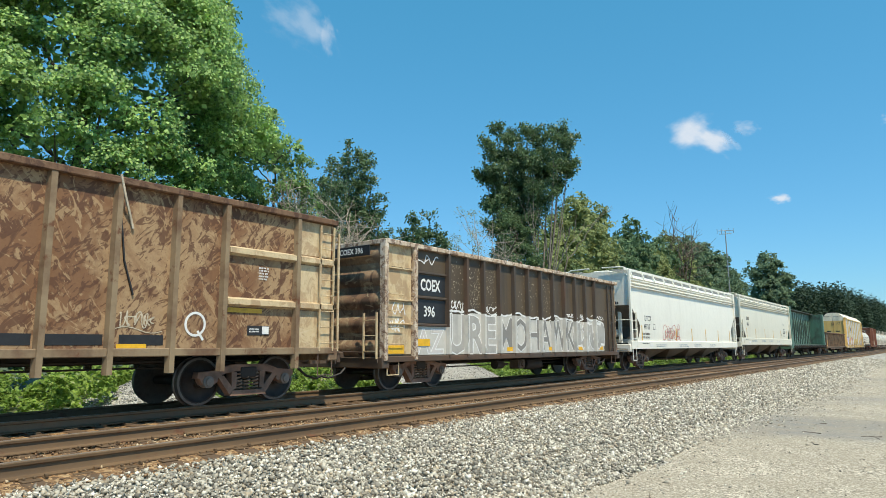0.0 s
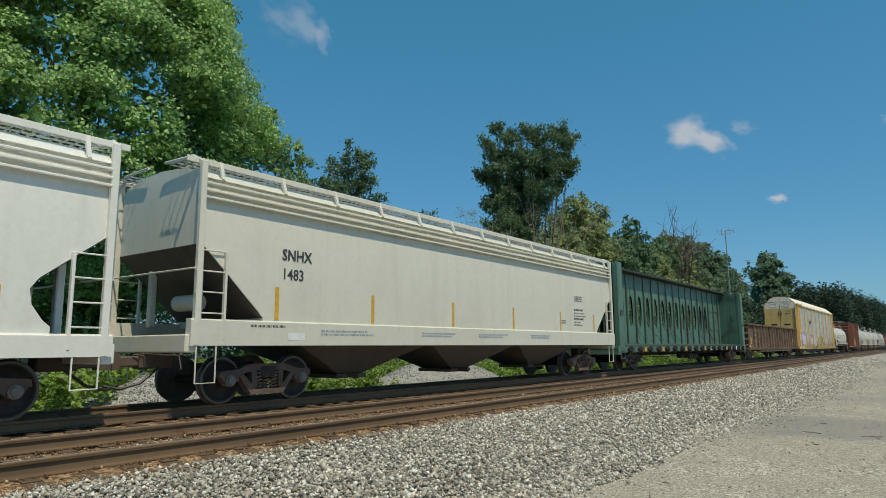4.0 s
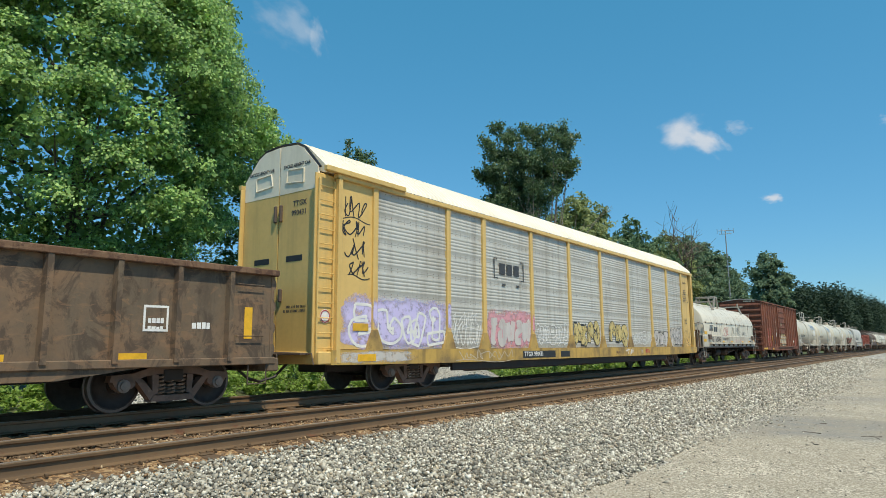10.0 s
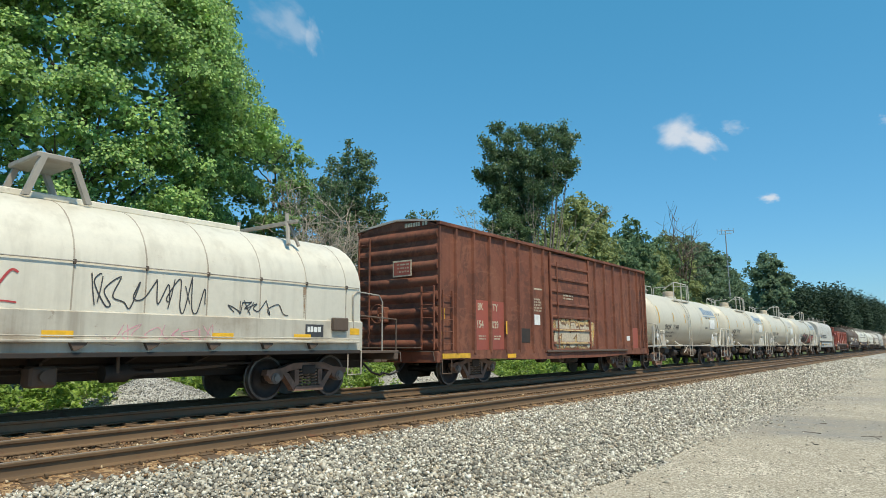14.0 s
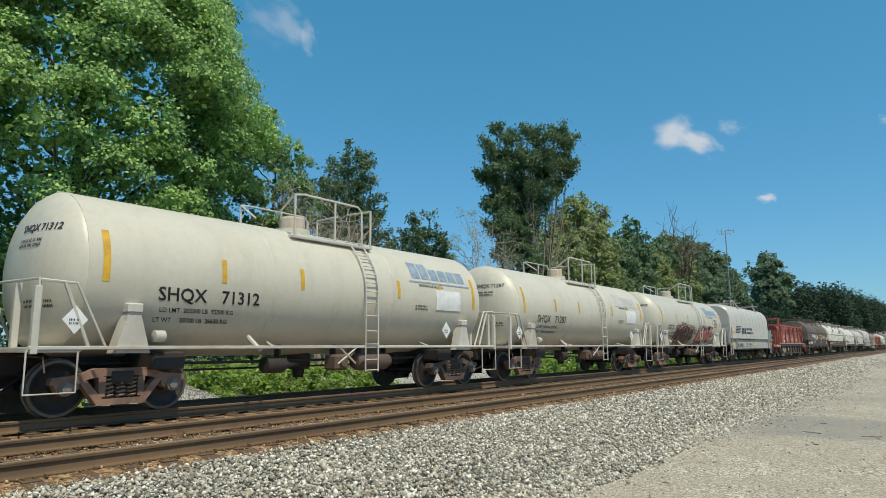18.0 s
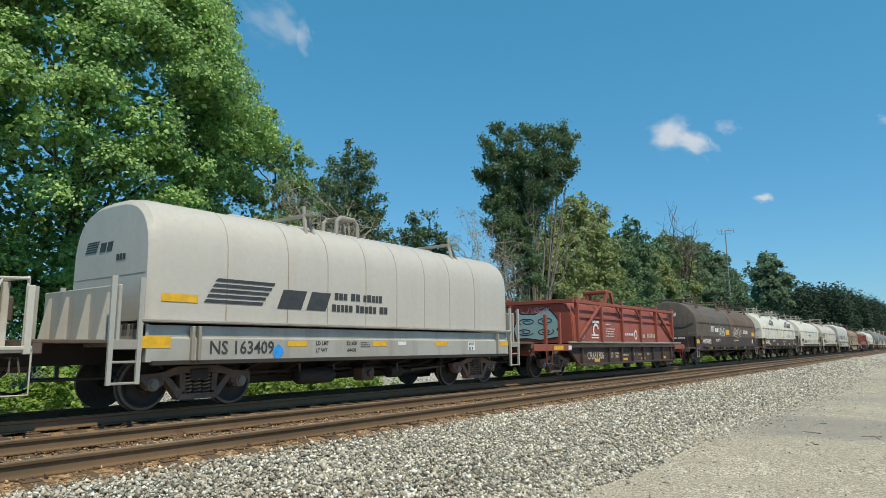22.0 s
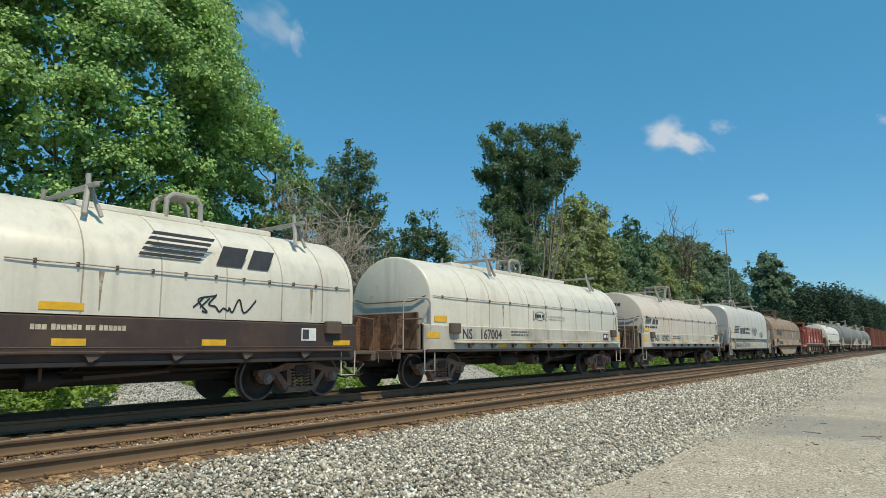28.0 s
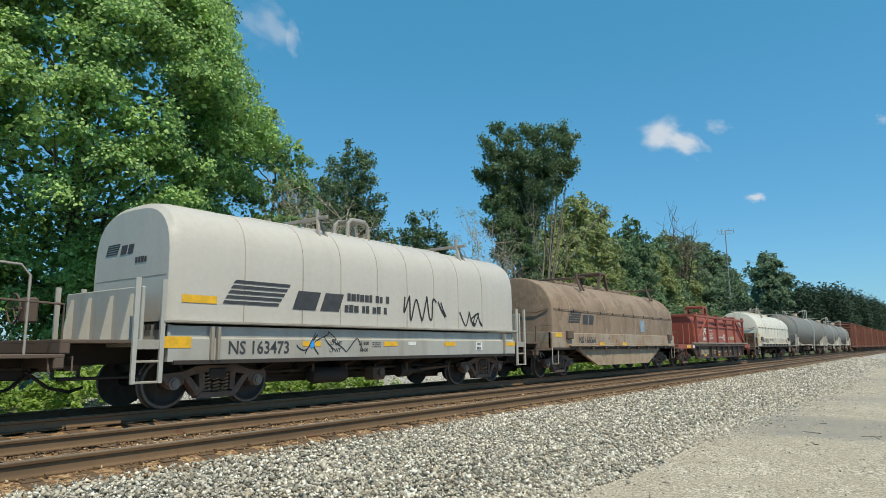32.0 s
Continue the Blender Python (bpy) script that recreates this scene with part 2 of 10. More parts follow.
M_CAST = cast_mat()
M_WHEEL = plain("dark_wheel_steel", (0.034, 0.028, 0.025), 0.6, 0.3, 0.3, 5)
M_TREAD = plain("worn_tread", (0.13, 0.115, 0.105), 0.45, 0.5, 0.2, 9)
M_BLACK = plain("black_paint", (0.02, 0.02, 0.022), 0.5)
M_WHITE = plain("white_marking", (0.75, 0.75, 0.73), 0.6, 0, 0.1)
M_YELLOW = plain("reflective_yellow", (0.75, 0.42, 0.02), 0.45, 0, 0.15)
M_BARK = plain("bark", (0.13, 0.10, 0.075), 0.9, 0, 0.45, 5.0)
M_DEADWOOD = plain("dead_wood", (0.40, 0.345, 0.285), 0.9, 0, 0.3, 6.0)
M_LEAF = leafy("broad_leaves", (0.048, 0.112, 0.040), (0.385, 0.580, 0.172), (0.48, 0.49, 0.18), 0.04, 0.26, 0.6)
M_LEAFMID = leafy("mid_green_leaves", (0.045, 0.098, 0.040), (0.265, 0.410, 0.140), (0.38, 0.37, 0.14), 0.04, 0.32, 0.6)
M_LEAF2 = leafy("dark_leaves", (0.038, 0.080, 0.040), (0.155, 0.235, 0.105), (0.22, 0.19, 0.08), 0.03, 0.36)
M_FAR = leafy("distant_leaves", (0.024, 0.046, 0.030), (0.040, 0.070, 0.040), (0.06, 0.07, 0.04), 0.02, 0.2, 0.95)
M_LEAF3 = leafy("drying_leaves", (0.070, 0.096, 0.044), (0.290, 0.315, 0.135), (0.36, 0.27, 0.13), 0.07, 0.36)
M_ROWGREEN = leafy("row_tree_leaves", (0.085, 0.140, 0.075), (0.150, 0.235, 0.110), (0.18, 0.18, 0.08), 0.03, 0.3, 0.8)
M_ROWOLIVE = leafy("olive_row_leaves", (0.150, 0.186, 0.076), (0.285, 0.335, 0.132), (0.26, 0.21, 0.10), 0.06, 0.3, 0.8)
# distance haze is painted in: leaves paler and bluer than the nearer row
M_ROWHAZE = leafy("hazed_row_leaves", (0.095, 0.148, 0.090), (0.160, 0.235, 0.130), (0.18, 0.19, 0.10), 0.03, 0.3, 0.85)
M_STEMS = plain("pale_stem_bark", (0.22, 0.19, 0.155), 0.9, 0, 0.35, 5.0)
M_WEED = leafy("weed_leaves", (0.080, 0.150, 0.025), (0.300, 0.425, 0.088), (0.34, 0.32, 0.10), 0.05, 0.35)


# ---- ground, track ----
def wob(x, y, s, amp):
    return amp * noise.noise(Vector((x * s, y * s, 3.7)))


def bed_z(x, y):
    """Height of the ballast: a flat top under both tracks, a long slope to the lot, a short one to the weeds."""
    foot = 3.75 + 0.25 * math.sin(x * 0.13 + 1.0) + wob(x, 0, 0.3, 0.25)
    if y < 6.75:
        t = max(0.0, min(1.0, (y - foot) / (6.75 - foot)))
        z = -0.575 + 0.365 * (t ** 0.85)
    elif y < 7.35:
        z = -0.275
    elif y < 13.9:
        z = -0.215 - 0.035 * math.exp(-((y - 10.1) / 0.7) ** 2) - 0.03 * max(0.0, min(1.0, (9.2 - y) / 1.8))
    else:
        z = -0.21 - 0.24 * min(1.0, (y - 13.9) / 1.6)
    return z + wob(x, y, 1.7, 0.018)


def lot_z(x, y):
    return -0.55 + wob(x, y, 0.35, 0.035) + wob(x, y, 1.4, 0.008) + 0.05 * max(0, -y) / 20


def grid_sheet(name, xs, ys, zf, mat):
    verts = np.array([(x, y, zf(x, y)) for x in xs for y in ys])
    n = len(ys)
    quads = [(i * n + j, (i + 1) * n + j, (i + 1) * n + j + 1, i * n + j + 1) for i in range(len(xs) - 1) for j in range(n - 1)]
    me = quick_mesh(name, verts, quads, mat)
    me.shade_smooth()
    return me


def spread(stops):
    """Evenly spaced values between stops: (start, end, step) rows."""
    out = []
    for a, b, s in stops:
        out += list(np.arange(a, b, s))
    return out + [stops[-1][1]]


xs_far = spread([(-60, -6, 3.0), (-6, 30, 0.3), (30, 90, 1.5), (90, 700, 20)])
ground = new("ground", grid_sheet("ground", spread([(-900, -60, 60), (-60, 120, 4), (120, 2400, 60)]),
             spread([(-900, -40, 43), (-40, 60, 4), (60, 1500, 60)]),
             lambda x, y: -0.72 + 0.27 * max(0, min(1, (y - 15) / 1.5)) + wob(x, y, 0.2, 0.08), M_SOIL))
tagged(ground, "green weedy soil along the railway", "ground", kind="structure")
bed = new("ballast_bed", grid_sheet("ballast_bed", xs_far, spread([(3.2, 7.0, 0.15), (7.0, 15.9, 0.35)]), bed_z, M_BALLAST))
tagged(bed, "pale grey crushed-stone ballast under two tracks", "ballast", kind="structure")
lot = new("gravel_lot", grid_sheet("gravel_lot", spread([(-60, -3, 3), (-3, 30, 0.4), (30, 90, 2), (90, 500, 20)]),
          spread([(-40, -2, 2), (-2, 4.5, 0.25)]), lot_z, M_LOT))
tagged(lot, "dusty packed gravel lot beside the track", "ground", kind="structure")


def bed_grime():
    """The dark rusty strip of ballast between and around the rails."""
    for name, c in (("track_strip", NEAR_Y), ("track_strip", TRAIN_Y)):
        me = grid_sheet(name, spread([(-60, -6, 3.0), (-6, 40, 0.4), (40, 700, 10)]), spread([(c - 1.6, c + 1.5, 0.2)]), lambda x, y: bed_z(x, y) + (0.022 if y > c - 0.7 and y < c + 0.7 else 0.026 if c == NEAR_Y and c - 1.45 < y < c else 0.006), M_BALLAST_RUST)
        tagged(new(name, me), "rust-stained ballast between the rails", "ballast", kind="structure")


bed_grime()

RAIL_OUT = [(-0.07, -0.172), (0.07, -0.172), (0.07, -0.160), (0.018, -0.142), (0.010, -0.120), (0.010, -0.052), (0.034, -0.038), (0.037, -0.010),
            (0.030, -0.001), (-0.030, -0.001), (-0.037, -0.010), (-0.034, -0.038), (-0.010, -0.052), (-0.010, -0.120), (-0.018, -0.142), (-0.07, -0.160)]


def track(centre, label, near):
    root = thing("railway_track", label, "railway track", kind="structure", at=pose(0, centre, -0.020 if near else 0.0, 1.3 if near else 0.0))
    for s in (-1, 1):
        g = Geo().prism([(s * 0.755 + y, z) for y, z in RAIL_OUT], "x", -60, 700)
        rail = part("rail", g, M_RAIL, root, "rusty brown steel rail")
        part("running_surface", Geo().box(-60, 700, s * 0.755 - 0.026, s * 0.755 + 0.026, -0.002, 0.0015, 0.0004), M_RAILTOP, rail, "worn shiny rail head")
    rng = random.Random(5 + near)
    tie_meshes = []
    for k in range(4):
        g = Geo()
        n = 6
        rings = []
        for i in range(n + 1):
            y = -1.3 + 2.6 * i / n + (rng.uniform(-0.05, 0.05) if i in (0, n) else 0)
            w, h = 0.112 + rng.uniform(-0.008, 0.006), rng.uniform(-0.010, 0.004)
            rings.append([(-w, y, -0.36), (w, y, -0.36), (w, y, -0.196 + h), (w - 0.012, y, -0.184 + h), (-w + 0.012, y, -0.184 + h + rng.uniform(-0.004, 0.004)), (-w, y, -0.196 + h)])
        g.loft(rings)
        tie_meshes.append(g.mesh("tie", M_TIE))
    plate, anchor, spike = Geo(), Geo(), Geo()
    plate.box(-0.095, 0.095, -0.19, 0.19, -0.185, -0.170, 0.004)
    anchor.box(-0.018, 0.018, -0.115, 0.10, -0.186, -0.168, 0.004).box(-0.014, 0.014, -0.125, -0.075, -0.172, -0.135, 0.005)
    for sx in (-0.05, 0.05):
        for sy in (-0.085, 0.085):
            spike.box(sx - 0.013, sx + 0.013, sy - 0.02, sy + 0.02, -0.172, -0.148, 0.005)
    pm, am, sm = plate.mesh("tie_plate", M_RAIL), anchor.mesh("rail_anchor", M_RAIL), spike.mesh("spikes", M_RAIL)
    x, far, i = 0.4, Geo(), 0
    while x < 160:
        xx = x + rng.uniform(-0.03, 0.03)
        if x < (42 if near else 22):
            tie = part("tie", tie_meshes[rng.randrange(4)], None, root, at=pose(xx, rng.uniform(-0.04, 0.04), rng.uniform(-0.012, 0.004), 0, 0, rng.uniform(-1.5, 1.5)))
            for s in ((-1, 1) if x < 24 else (-1,)):
                at = pose(0, s * 0.755, 0)
                if near or x < 12:
                    part("tie_plate", pm, None, tie, at=at)
                    part("spikes", sm, None, tie, at=at)
                if near and x < 26:
                    part("rail_anchor", am, None, tie, at=pose(0.15, s * 0.755, 0.0, 0, 0, rng.uniform(-4, 4)))
        else:
            far.box(xx - 0.11, xx + 0.11, -1.3 + rng.uniform(-.05, .05), 1.3, -0.3, -0.186, 0.01)
        x += 0.50
        i += 1
    tagged(part("far_ties", far, M_TIE, root, "weathered wooden ties"), kind="stuff")
    return root


track(NEAR_Y, "empty railway track with rusty rails on wooden ties", True)
track(TRAIN_Y, "railway track under the passing train", False)


def stone_meshes(n, seed):
    """Crushed stones: six corners pushed out of shape, eight sharp faces."""
    rng = np.random.default_rng(seed)
    base = np.array([(1, 0, 0), (-1, 0, 0), (0, 1, 0), (0, -1, 0), (0, 0, 1), (0, 0, -1)], float) * 1.15
    tris = np.array([(0, 2, 4), (2, 1, 4), (1, 3, 4), (3, 0, 4), (2, 0, 5), (1, 2, 5), (3, 1, 5), (0, 3, 5)])
    shape = base * rng.uniform(0.55, 1.25, (n, 6, 1)) * rng.uniform(0.65, 1.3, (n, 1, 3)) + rng.uniform(-0.42, 0.42, (n, 6, 3))
    tip = rng.uniform(-1.2, 1.2, n)
    c, s = np.cos(tip)[:, None], np.sin(tip)[:, None]
    return np.stack([shape[:, :, 0], shape[:, :, 1] * c - shape[:, :, 2] * s, shape[:, :, 1] * s + shape[:, :, 2] * c], 2), tris


def stone_mat(name, low, high, pale, brown):
    m, nt, bsdf, nodes, links = node_mat(name)
    geo = nodes.new("ShaderNodeNewGeometry").outputs["Random Per Island"]
    info = nodes.new("ShaderNodeObjectInfo").outputs["Random"]
    add = nodes.new("ShaderNodeMath")
    add.operation = "ADD"
    links.new(geo, add.inputs[0])
    links.new(info, add.inputs[1])
    fr = nodes.new("ShaderNodeMath")
    fr.operation = "FRACT"
    links.new(add.outputs[0], fr.inputs[0])
    co = nodes.new("ShaderNodeTexCoord").outputs["Object"]
    c = blend(nt, fr.outputs[0], low, high)
    c = blend(nt, ramp(nt, fr.outputs[0], 0.78, 0.92), c, pale)
    mul = nodes.new("ShaderNodeMath")
    mul.operation = "MULTIPLY"
    mul.inputs[1].default_value = 7.31
    links.new(fr.outputs[0], mul.inputs[0])
    fr2 = nodes.new("ShaderNodeMath")
    fr2.operation = "FRACT"
    links.new(mul.outputs[0], fr2.inputs[0])
    c = blend(nt, ramp(nt, fr2.outputs[0], 0.86, 0.94, 0.6), c, brown)
    c = blend(nt, ramp(nt, noise_tex(nt, co, 55, 5, 0.7), 0.4, 0.8, 0.35), c, (0.25, 0.24, 0.22))
    links.new(c, bsdf.inputs["Base Color"])
    bsdf.inputs["Roughness"].default_value = 0.8
    return m


M_STONE = stone_mat("loose_stone", (0.125, 0.112, 0.088), (0.71, 0.655, 0.53), (0.86, 0.815, 0.70), (0.44, 0.34, 0.22))
M_STONE_RUST = stone_mat("rusty_loose_stone", (0.10, 0.055, 0.028), (0.40, 0.235, 0.105), (0.55, 0.42, 0.26), (0.36, 0.19, 0.07))


def scatter(name, label, seed, n, place, size, parent=None, mat=None):
    rng = np.random.default_rng(seed)
    shapes, tris = stone_meshes(40, seed)
    pts = np.array([place(rng) for _ in range(n)])
    sh = shapes[rng.integers(0, 40, n)] * (rng.uniform(size[0], size[1], (n, 1, 1)))
    a = rng.uniform(0, 2 * np.pi, n)
    c, s = np.cos(a)[:, None], np.sin(a)[:, None]
    v = np.stack([sh[:, :, 0] * c - sh[:, :, 1] * s, sh[:, :, 0] * s + sh[:, :, 1] * c, sh[:, :, 2] * 0.85], 2) + pts[:, None, :]
    f = tris[None] + 6 * np.arange(n)[:, None, None]
    ob = new(name, quick_mesh(name, v.reshape(-1, 3), f.reshape(-1, 3), mat or M_STONE, 3))
    ob.parent = parent
    return tagged(ob, label, "stones" if parent is None else "", kind="stuff")


def on_bed(x0, x1, y0, y1, lift):
    def place(rng):
        x, y = rng.uniform(x0, x1), rng.uniform(y0, y1)
        return x, y, bed_z(x, y) + rng.uniform(-0.004, lift)
    return place


def on_strip(rng):
    x, y = rng.uniform(2.0, 30.0), rng.uniform(6.5, 9.6)
    return x, y, bed_z(x, y) + 0.026 + rng.uniform(-0.006, 0.012)


scatter("loose_stones", "fist-sized pale grey ballast stones", 1, 46000, on_bed(2.0, 13.0, 3.3, 6.72, 0.045), (0.012, 0.033), bed)
scatter("loose_stones", "fist-sized pale grey ballast stones", 2, 24000, on_bed(13.0, 34.0, 3.3, 6.70, 0.035), (0.016, 0.040), bed)
scatter("loose_stones", "fist-sized pale grey ballast stones", 3, 9000, on_bed(34.0, 80.0, 3.4, 6.72, 0.03), (0.030, 0.06), bed)
scatter("loose_stones", "rust-stained stones between the rails", 4, 16000, on_strip, (0.010, 0.024), bed, M_STONE_RUST)


def nearest_stones():
    """Stones that can be told apart, one object each, where the camera stands nearest."""
    rng = np.random.default_rng(77)
    shapes, tris = stone_meshes(12, 78)
    meshes = [quick_mesh("stone", sh * 0.034, tris, M_STONE, 3) for sh in shapes]
    for k in range(300):
        x, y = float(rng.uniform(3.6, 7.2)), float(rng.uniform(4.0, 6.2))
        s = float(rng.uniform(0.6, 1.15))
        ob = part("stone", meshes[k % 12], None, bed, at=pose(x, y, bed_z(x, y) + 0.045, *[float(a) for a in rng.uniform(0, 360, 3)]) @ Matrix.Diagonal((s, s, s, 1)))


nearest_stones()


def on_lot(rng):
    x = rng.uniform(4, 40)
    y = rng.uniform(-1.0, 4.2) if rng.uniform() < 0.5 else 3.9 - abs(rng.normal(0, 0.7))
    return x, y, lot_z(x, y) + 0.002


def at_foot(rng):
    """Strays that have rolled off the ballast's foot."""
    x = rng.uniform(3, 60)
    y = 4.0 + 0.25 * math.sin(x * 0.13 + 1.0) - abs(rng.normal(0, 0.42)) * (1 + 0.5 * math.sin(x * 0.9) ** 2)
    return x, y, lot_z(x, y) + 0.006


scatter("pebbles", "small pale pebbles lying on the packed lot", 6, 9000, on_lot, (0.004, 0.017), lot)
scatter("stray_stones", "pale ballast stones strewn along the lot's edge", 8, 7000, at_foot, (0.010, 0.032), lot)


def twigs():
    """Short dry sticks on the packed lot."""
    rng = random.Random(9)
    for k in range(14):
        x, y, a, n = rng.uniform(6, 20), rng.uniform(0.5, 3.9), rng.uniform(0, 3.14), rng.uniform(0.12, 0.35)
        pts = [(n * (i / 3 - 0.5), rng.uniform(-0.02, 0.02), 0.006 + rng.uniform(0, 0.01)) for i in range(4)]
        ob = new("twig", Geo().pipe(pts, 0.007, 5, 0.004).mesh("twig", M_BARK))
        ob.matrix_basis = pose(x, y, lot_z(x, y) + 0.002, 0, 0, math.degrees(a))
        tagged(ob, "short dry brown stick lying on the gravel", "twig", "sticks on the lot")


twigs()
scatter("far_shoulder_stones", "pale stones along the far shoulder", 7, 5000, on_bed(4.0, 40.0, 13.6, 15.9, 0.02), (0.03, 0.06), bed)


def heap(name, x, y, rx, ry, h, label, seed):
    def zf(u, v):
        d = math.hypot((u - x) / rx, (v - y) / ry)
        return -0.48 + h * max(0.0, 1 - d) ** 0.8 * (1 + 0.25 * noise.noise(Vector((u * 1.1, v * 1.1, seed)))) + 0.03 * noise.noise(Vector((u * 7, v * 7, seed)))
    ob = new(name, grid_sheet(name, list(np.linspace(x - rx, x + rx, 50)), list(np.linspace(y - ry, y + ry, 30)), zf, M_PILE))
    tagged(ob, label, "gravel heap")
    rng = np.random.default_rng(int(seed * 10))

    def place(r):
        a, d = r.uniform(0, 2 * np.pi), r.uniform(0, 1) ** 0.5
        u, v = x + rx * d * math.cos(a), y + ry * d * math.sin(a)
        return u, v, zf(u, v) + 0.01
    scatter("rubble", "crushed pale stone", int(seed * 7), 2500, place, (0.012, 0.035), ob, M_PILE)


heap("stone_mound", 23.2, 17.6, 4.3, 1.8, 1.30, "heap of pale crushed stone beyond the track", 1.3)
heap("stone_mound", 9.7, 17.2, 2.1, 1.5, 0.85, "low heap of grey crushed stone among weeds", 2.7)


# ---- plants ----
def leaf_cloud(centres, sizes, rng, up=0.8, corners=4):
    """Leaves as small rhombic blades: arrays of vertices and quads."""
    n = len(centres)
    nor = rng.normal(0, 1, (n, 3))
    nor[:, 2] = np.abs(nor[:, 2]) + up
    nor[:, 1] -= 0.35
    nor /= np.linalg.norm(nor, axis=1, keepdims=True)
    t = np.cross(nor, rng.normal(0, 1, (n, 3)))
    t /= np.linalg.norm(t, axis=1, keepdims=True) + 1e-9
    b = np.cross(nor, t)
    s = sizes[:, None]
    droop = np.array([0, 0, -0.25])
    v = np.stack([centres - t * s, centres - b * s * 0.55 + nor * s * 0.12, centres + t * s + droop * s, centres + b * s * 0.55 + nor * s * 0.12], 1)
    if corners == 3:
        v = v[:, [0, 1, 3]] + (v[:, 2] - v[:, 0])[:, None] * np.array([0.0, 0.5, 0.5])[None, :, None] * 0.5
    return v.reshape(-1, 3), np.arange(corners * n).reshape(-1, corners)


def crown_points(rng, shape, clumps, per, clump_r, flat=0.7):
    """Leaf places: clumps on and in an uneven envelope. shape: rows of (height, radius); returns leaves and clump centres."""
    hs, rs = np.array([p[0] for p in shape]), np.array([p[1] for p in shape])
    z = rng.uniform(hs[0], hs[-1], clumps * 3)
    r_at = np.interp(z, hs, rs)
    keep = rng.uniform(0, 1, len(z)) < (r_at / rs.max()) ** 1.2 + 0.08
    z, r_at = z[keep][:clumps], r_at[keep][:clumps]
    a = rng.uniform(0, 2 * np.pi, len(z))
    d = r_at * np.clip(rng.uniform(0.3, 1.15, len(z)) ** 0.4, 0, 1.05) * (1 + 0.22 * np.sin(a * 3 + z) + 0.12 * np.sin(a * 5 - 2 * z))
    cc = np.stack([d * np.cos(a), d * np.sin(a), z], 1)
    out = []
    for c in cc:
        k = int(per * rng.uniform(0.5, 1.4))
        q = rng.normal(0, 1, (k, 3))
        q /= np.linalg.norm(q, axis=1, keepdims=True)
        q *= (rng.uniform(0.15, 1, (k, 1)) ** 0.5) * clump_r * rng.uniform(0.6, 1.3)
        q[:, 2] *= flat
        q[:, 2] -= 0.15 * np.hypot(q[:, 0], q[:, 1]) ** 1.3
        out.append(c + q)
    return np.concatenate(out), cc


def limb(g, p0, p1, r0, r1, rng, bend=0.12, seg=6, n=4):
    p0, p1 = Vector([float(c) for c in p0]), Vector([float(c) for c in p1])
    d = (p1 - p0).length
    pts = [p0.lerp(p1, k / n) + (Vector([rng.normal(0, bend * d * 0.35) for _ in range(3)]) if 0 < k < n else Vector()) for k in range(n + 1)]
    g.pipe(pts, float(r0), seg, float(r1))
    return pts


def tree(name, label, x, y, shape, clumps, per, leaf, clump_r, mat, seed, trunk_r=0.22, z0=-0.45, limbs=14, bark=None, trunk_top=None, flat=0.7, lean=0.0, corners=3, sway=0.0, group=""):
    rng = np.random.default_rng(seed)
    root = thing(name, label, "tree", group, at=pose(x, y, z0))
    pts, cc = crown_points(rng, shape, clumps, per, clump_r, flat)
    for q in (pts, cc):          # the crown leans to one side with its height
        k = sway * (q[:, 2] / shape[-1][0] - 0.75)
        q[:, 0] += 0.6 * k
        q[:, 1] -= 0.8 * k
    sizes = rng.uniform(0.6, 1.25, len(pts)) * leaf
    v, q = leaf_cloud(pts, sizes, rng, 0.8, corners)
    top = trunk_top or 0.82 * shape[-1][0]
    g = Geo()
    stem = limb(g, (0, 0, -0.1), (lean + rng.normal(0, 0.3), rng.normal(0, 0.3), top), trunk_r, trunk_r * 0.18, rng, 0.06, 9, 6)
    order = rng.permutation(len(cc))[:limbs]
    for k in order:
        tip = cc[k]
        h0 = max(0.8, tip[2] - rng.uniform(0.3, 0.9) * np.hypot(tip[0], tip[1]) - 0.5)
        f = min(0.95, h0 / top)
        base = Vector(stem[0]).lerp(Vector(stem[-1]), f)
        limb(g, base, tip, trunk_r * 0.42 * (1 - 0.6 * f), 0.015, rng, 0.14, 5, 4)
    part("trunk", g, bark or M_BARK, root)
    part("crown", quick_mesh("crown", v, q, mat, corners), None, root)
    return root


def leaf_blades(centres, sizes, facing, rng, wide=0.8, loose=0.75):
    """Broad leaves that roughly face a given way: kites folded a little along the middle."""
    n = len(centres)
    nor = facing + rng.normal(0, loose, (n, 3))
    nor /= np.linalg.norm(nor, axis=1, keepdims=True) + 1e-9
    t = np.cross(nor, rng.normal(0, 1, (n, 3)))
    t[:, 2] -= 0.35
    t -= nor * np.sum(t * nor, axis=1, keepdims=True)
    t /= np.linalg.norm(t, axis=1, keepdims=True) + 1e-9
    b = np.cross(nor, t)
    s = sizes[:, None]
    v = np.stack([centres - t * s, centres - b * s * wide + nor * s * 0.16, centres + t * s, centres + b * s * wide + nor * s * 0.16], 1)
    return v.reshape(-1, 3), np.arange(4 * n).reshape(-1, 4)


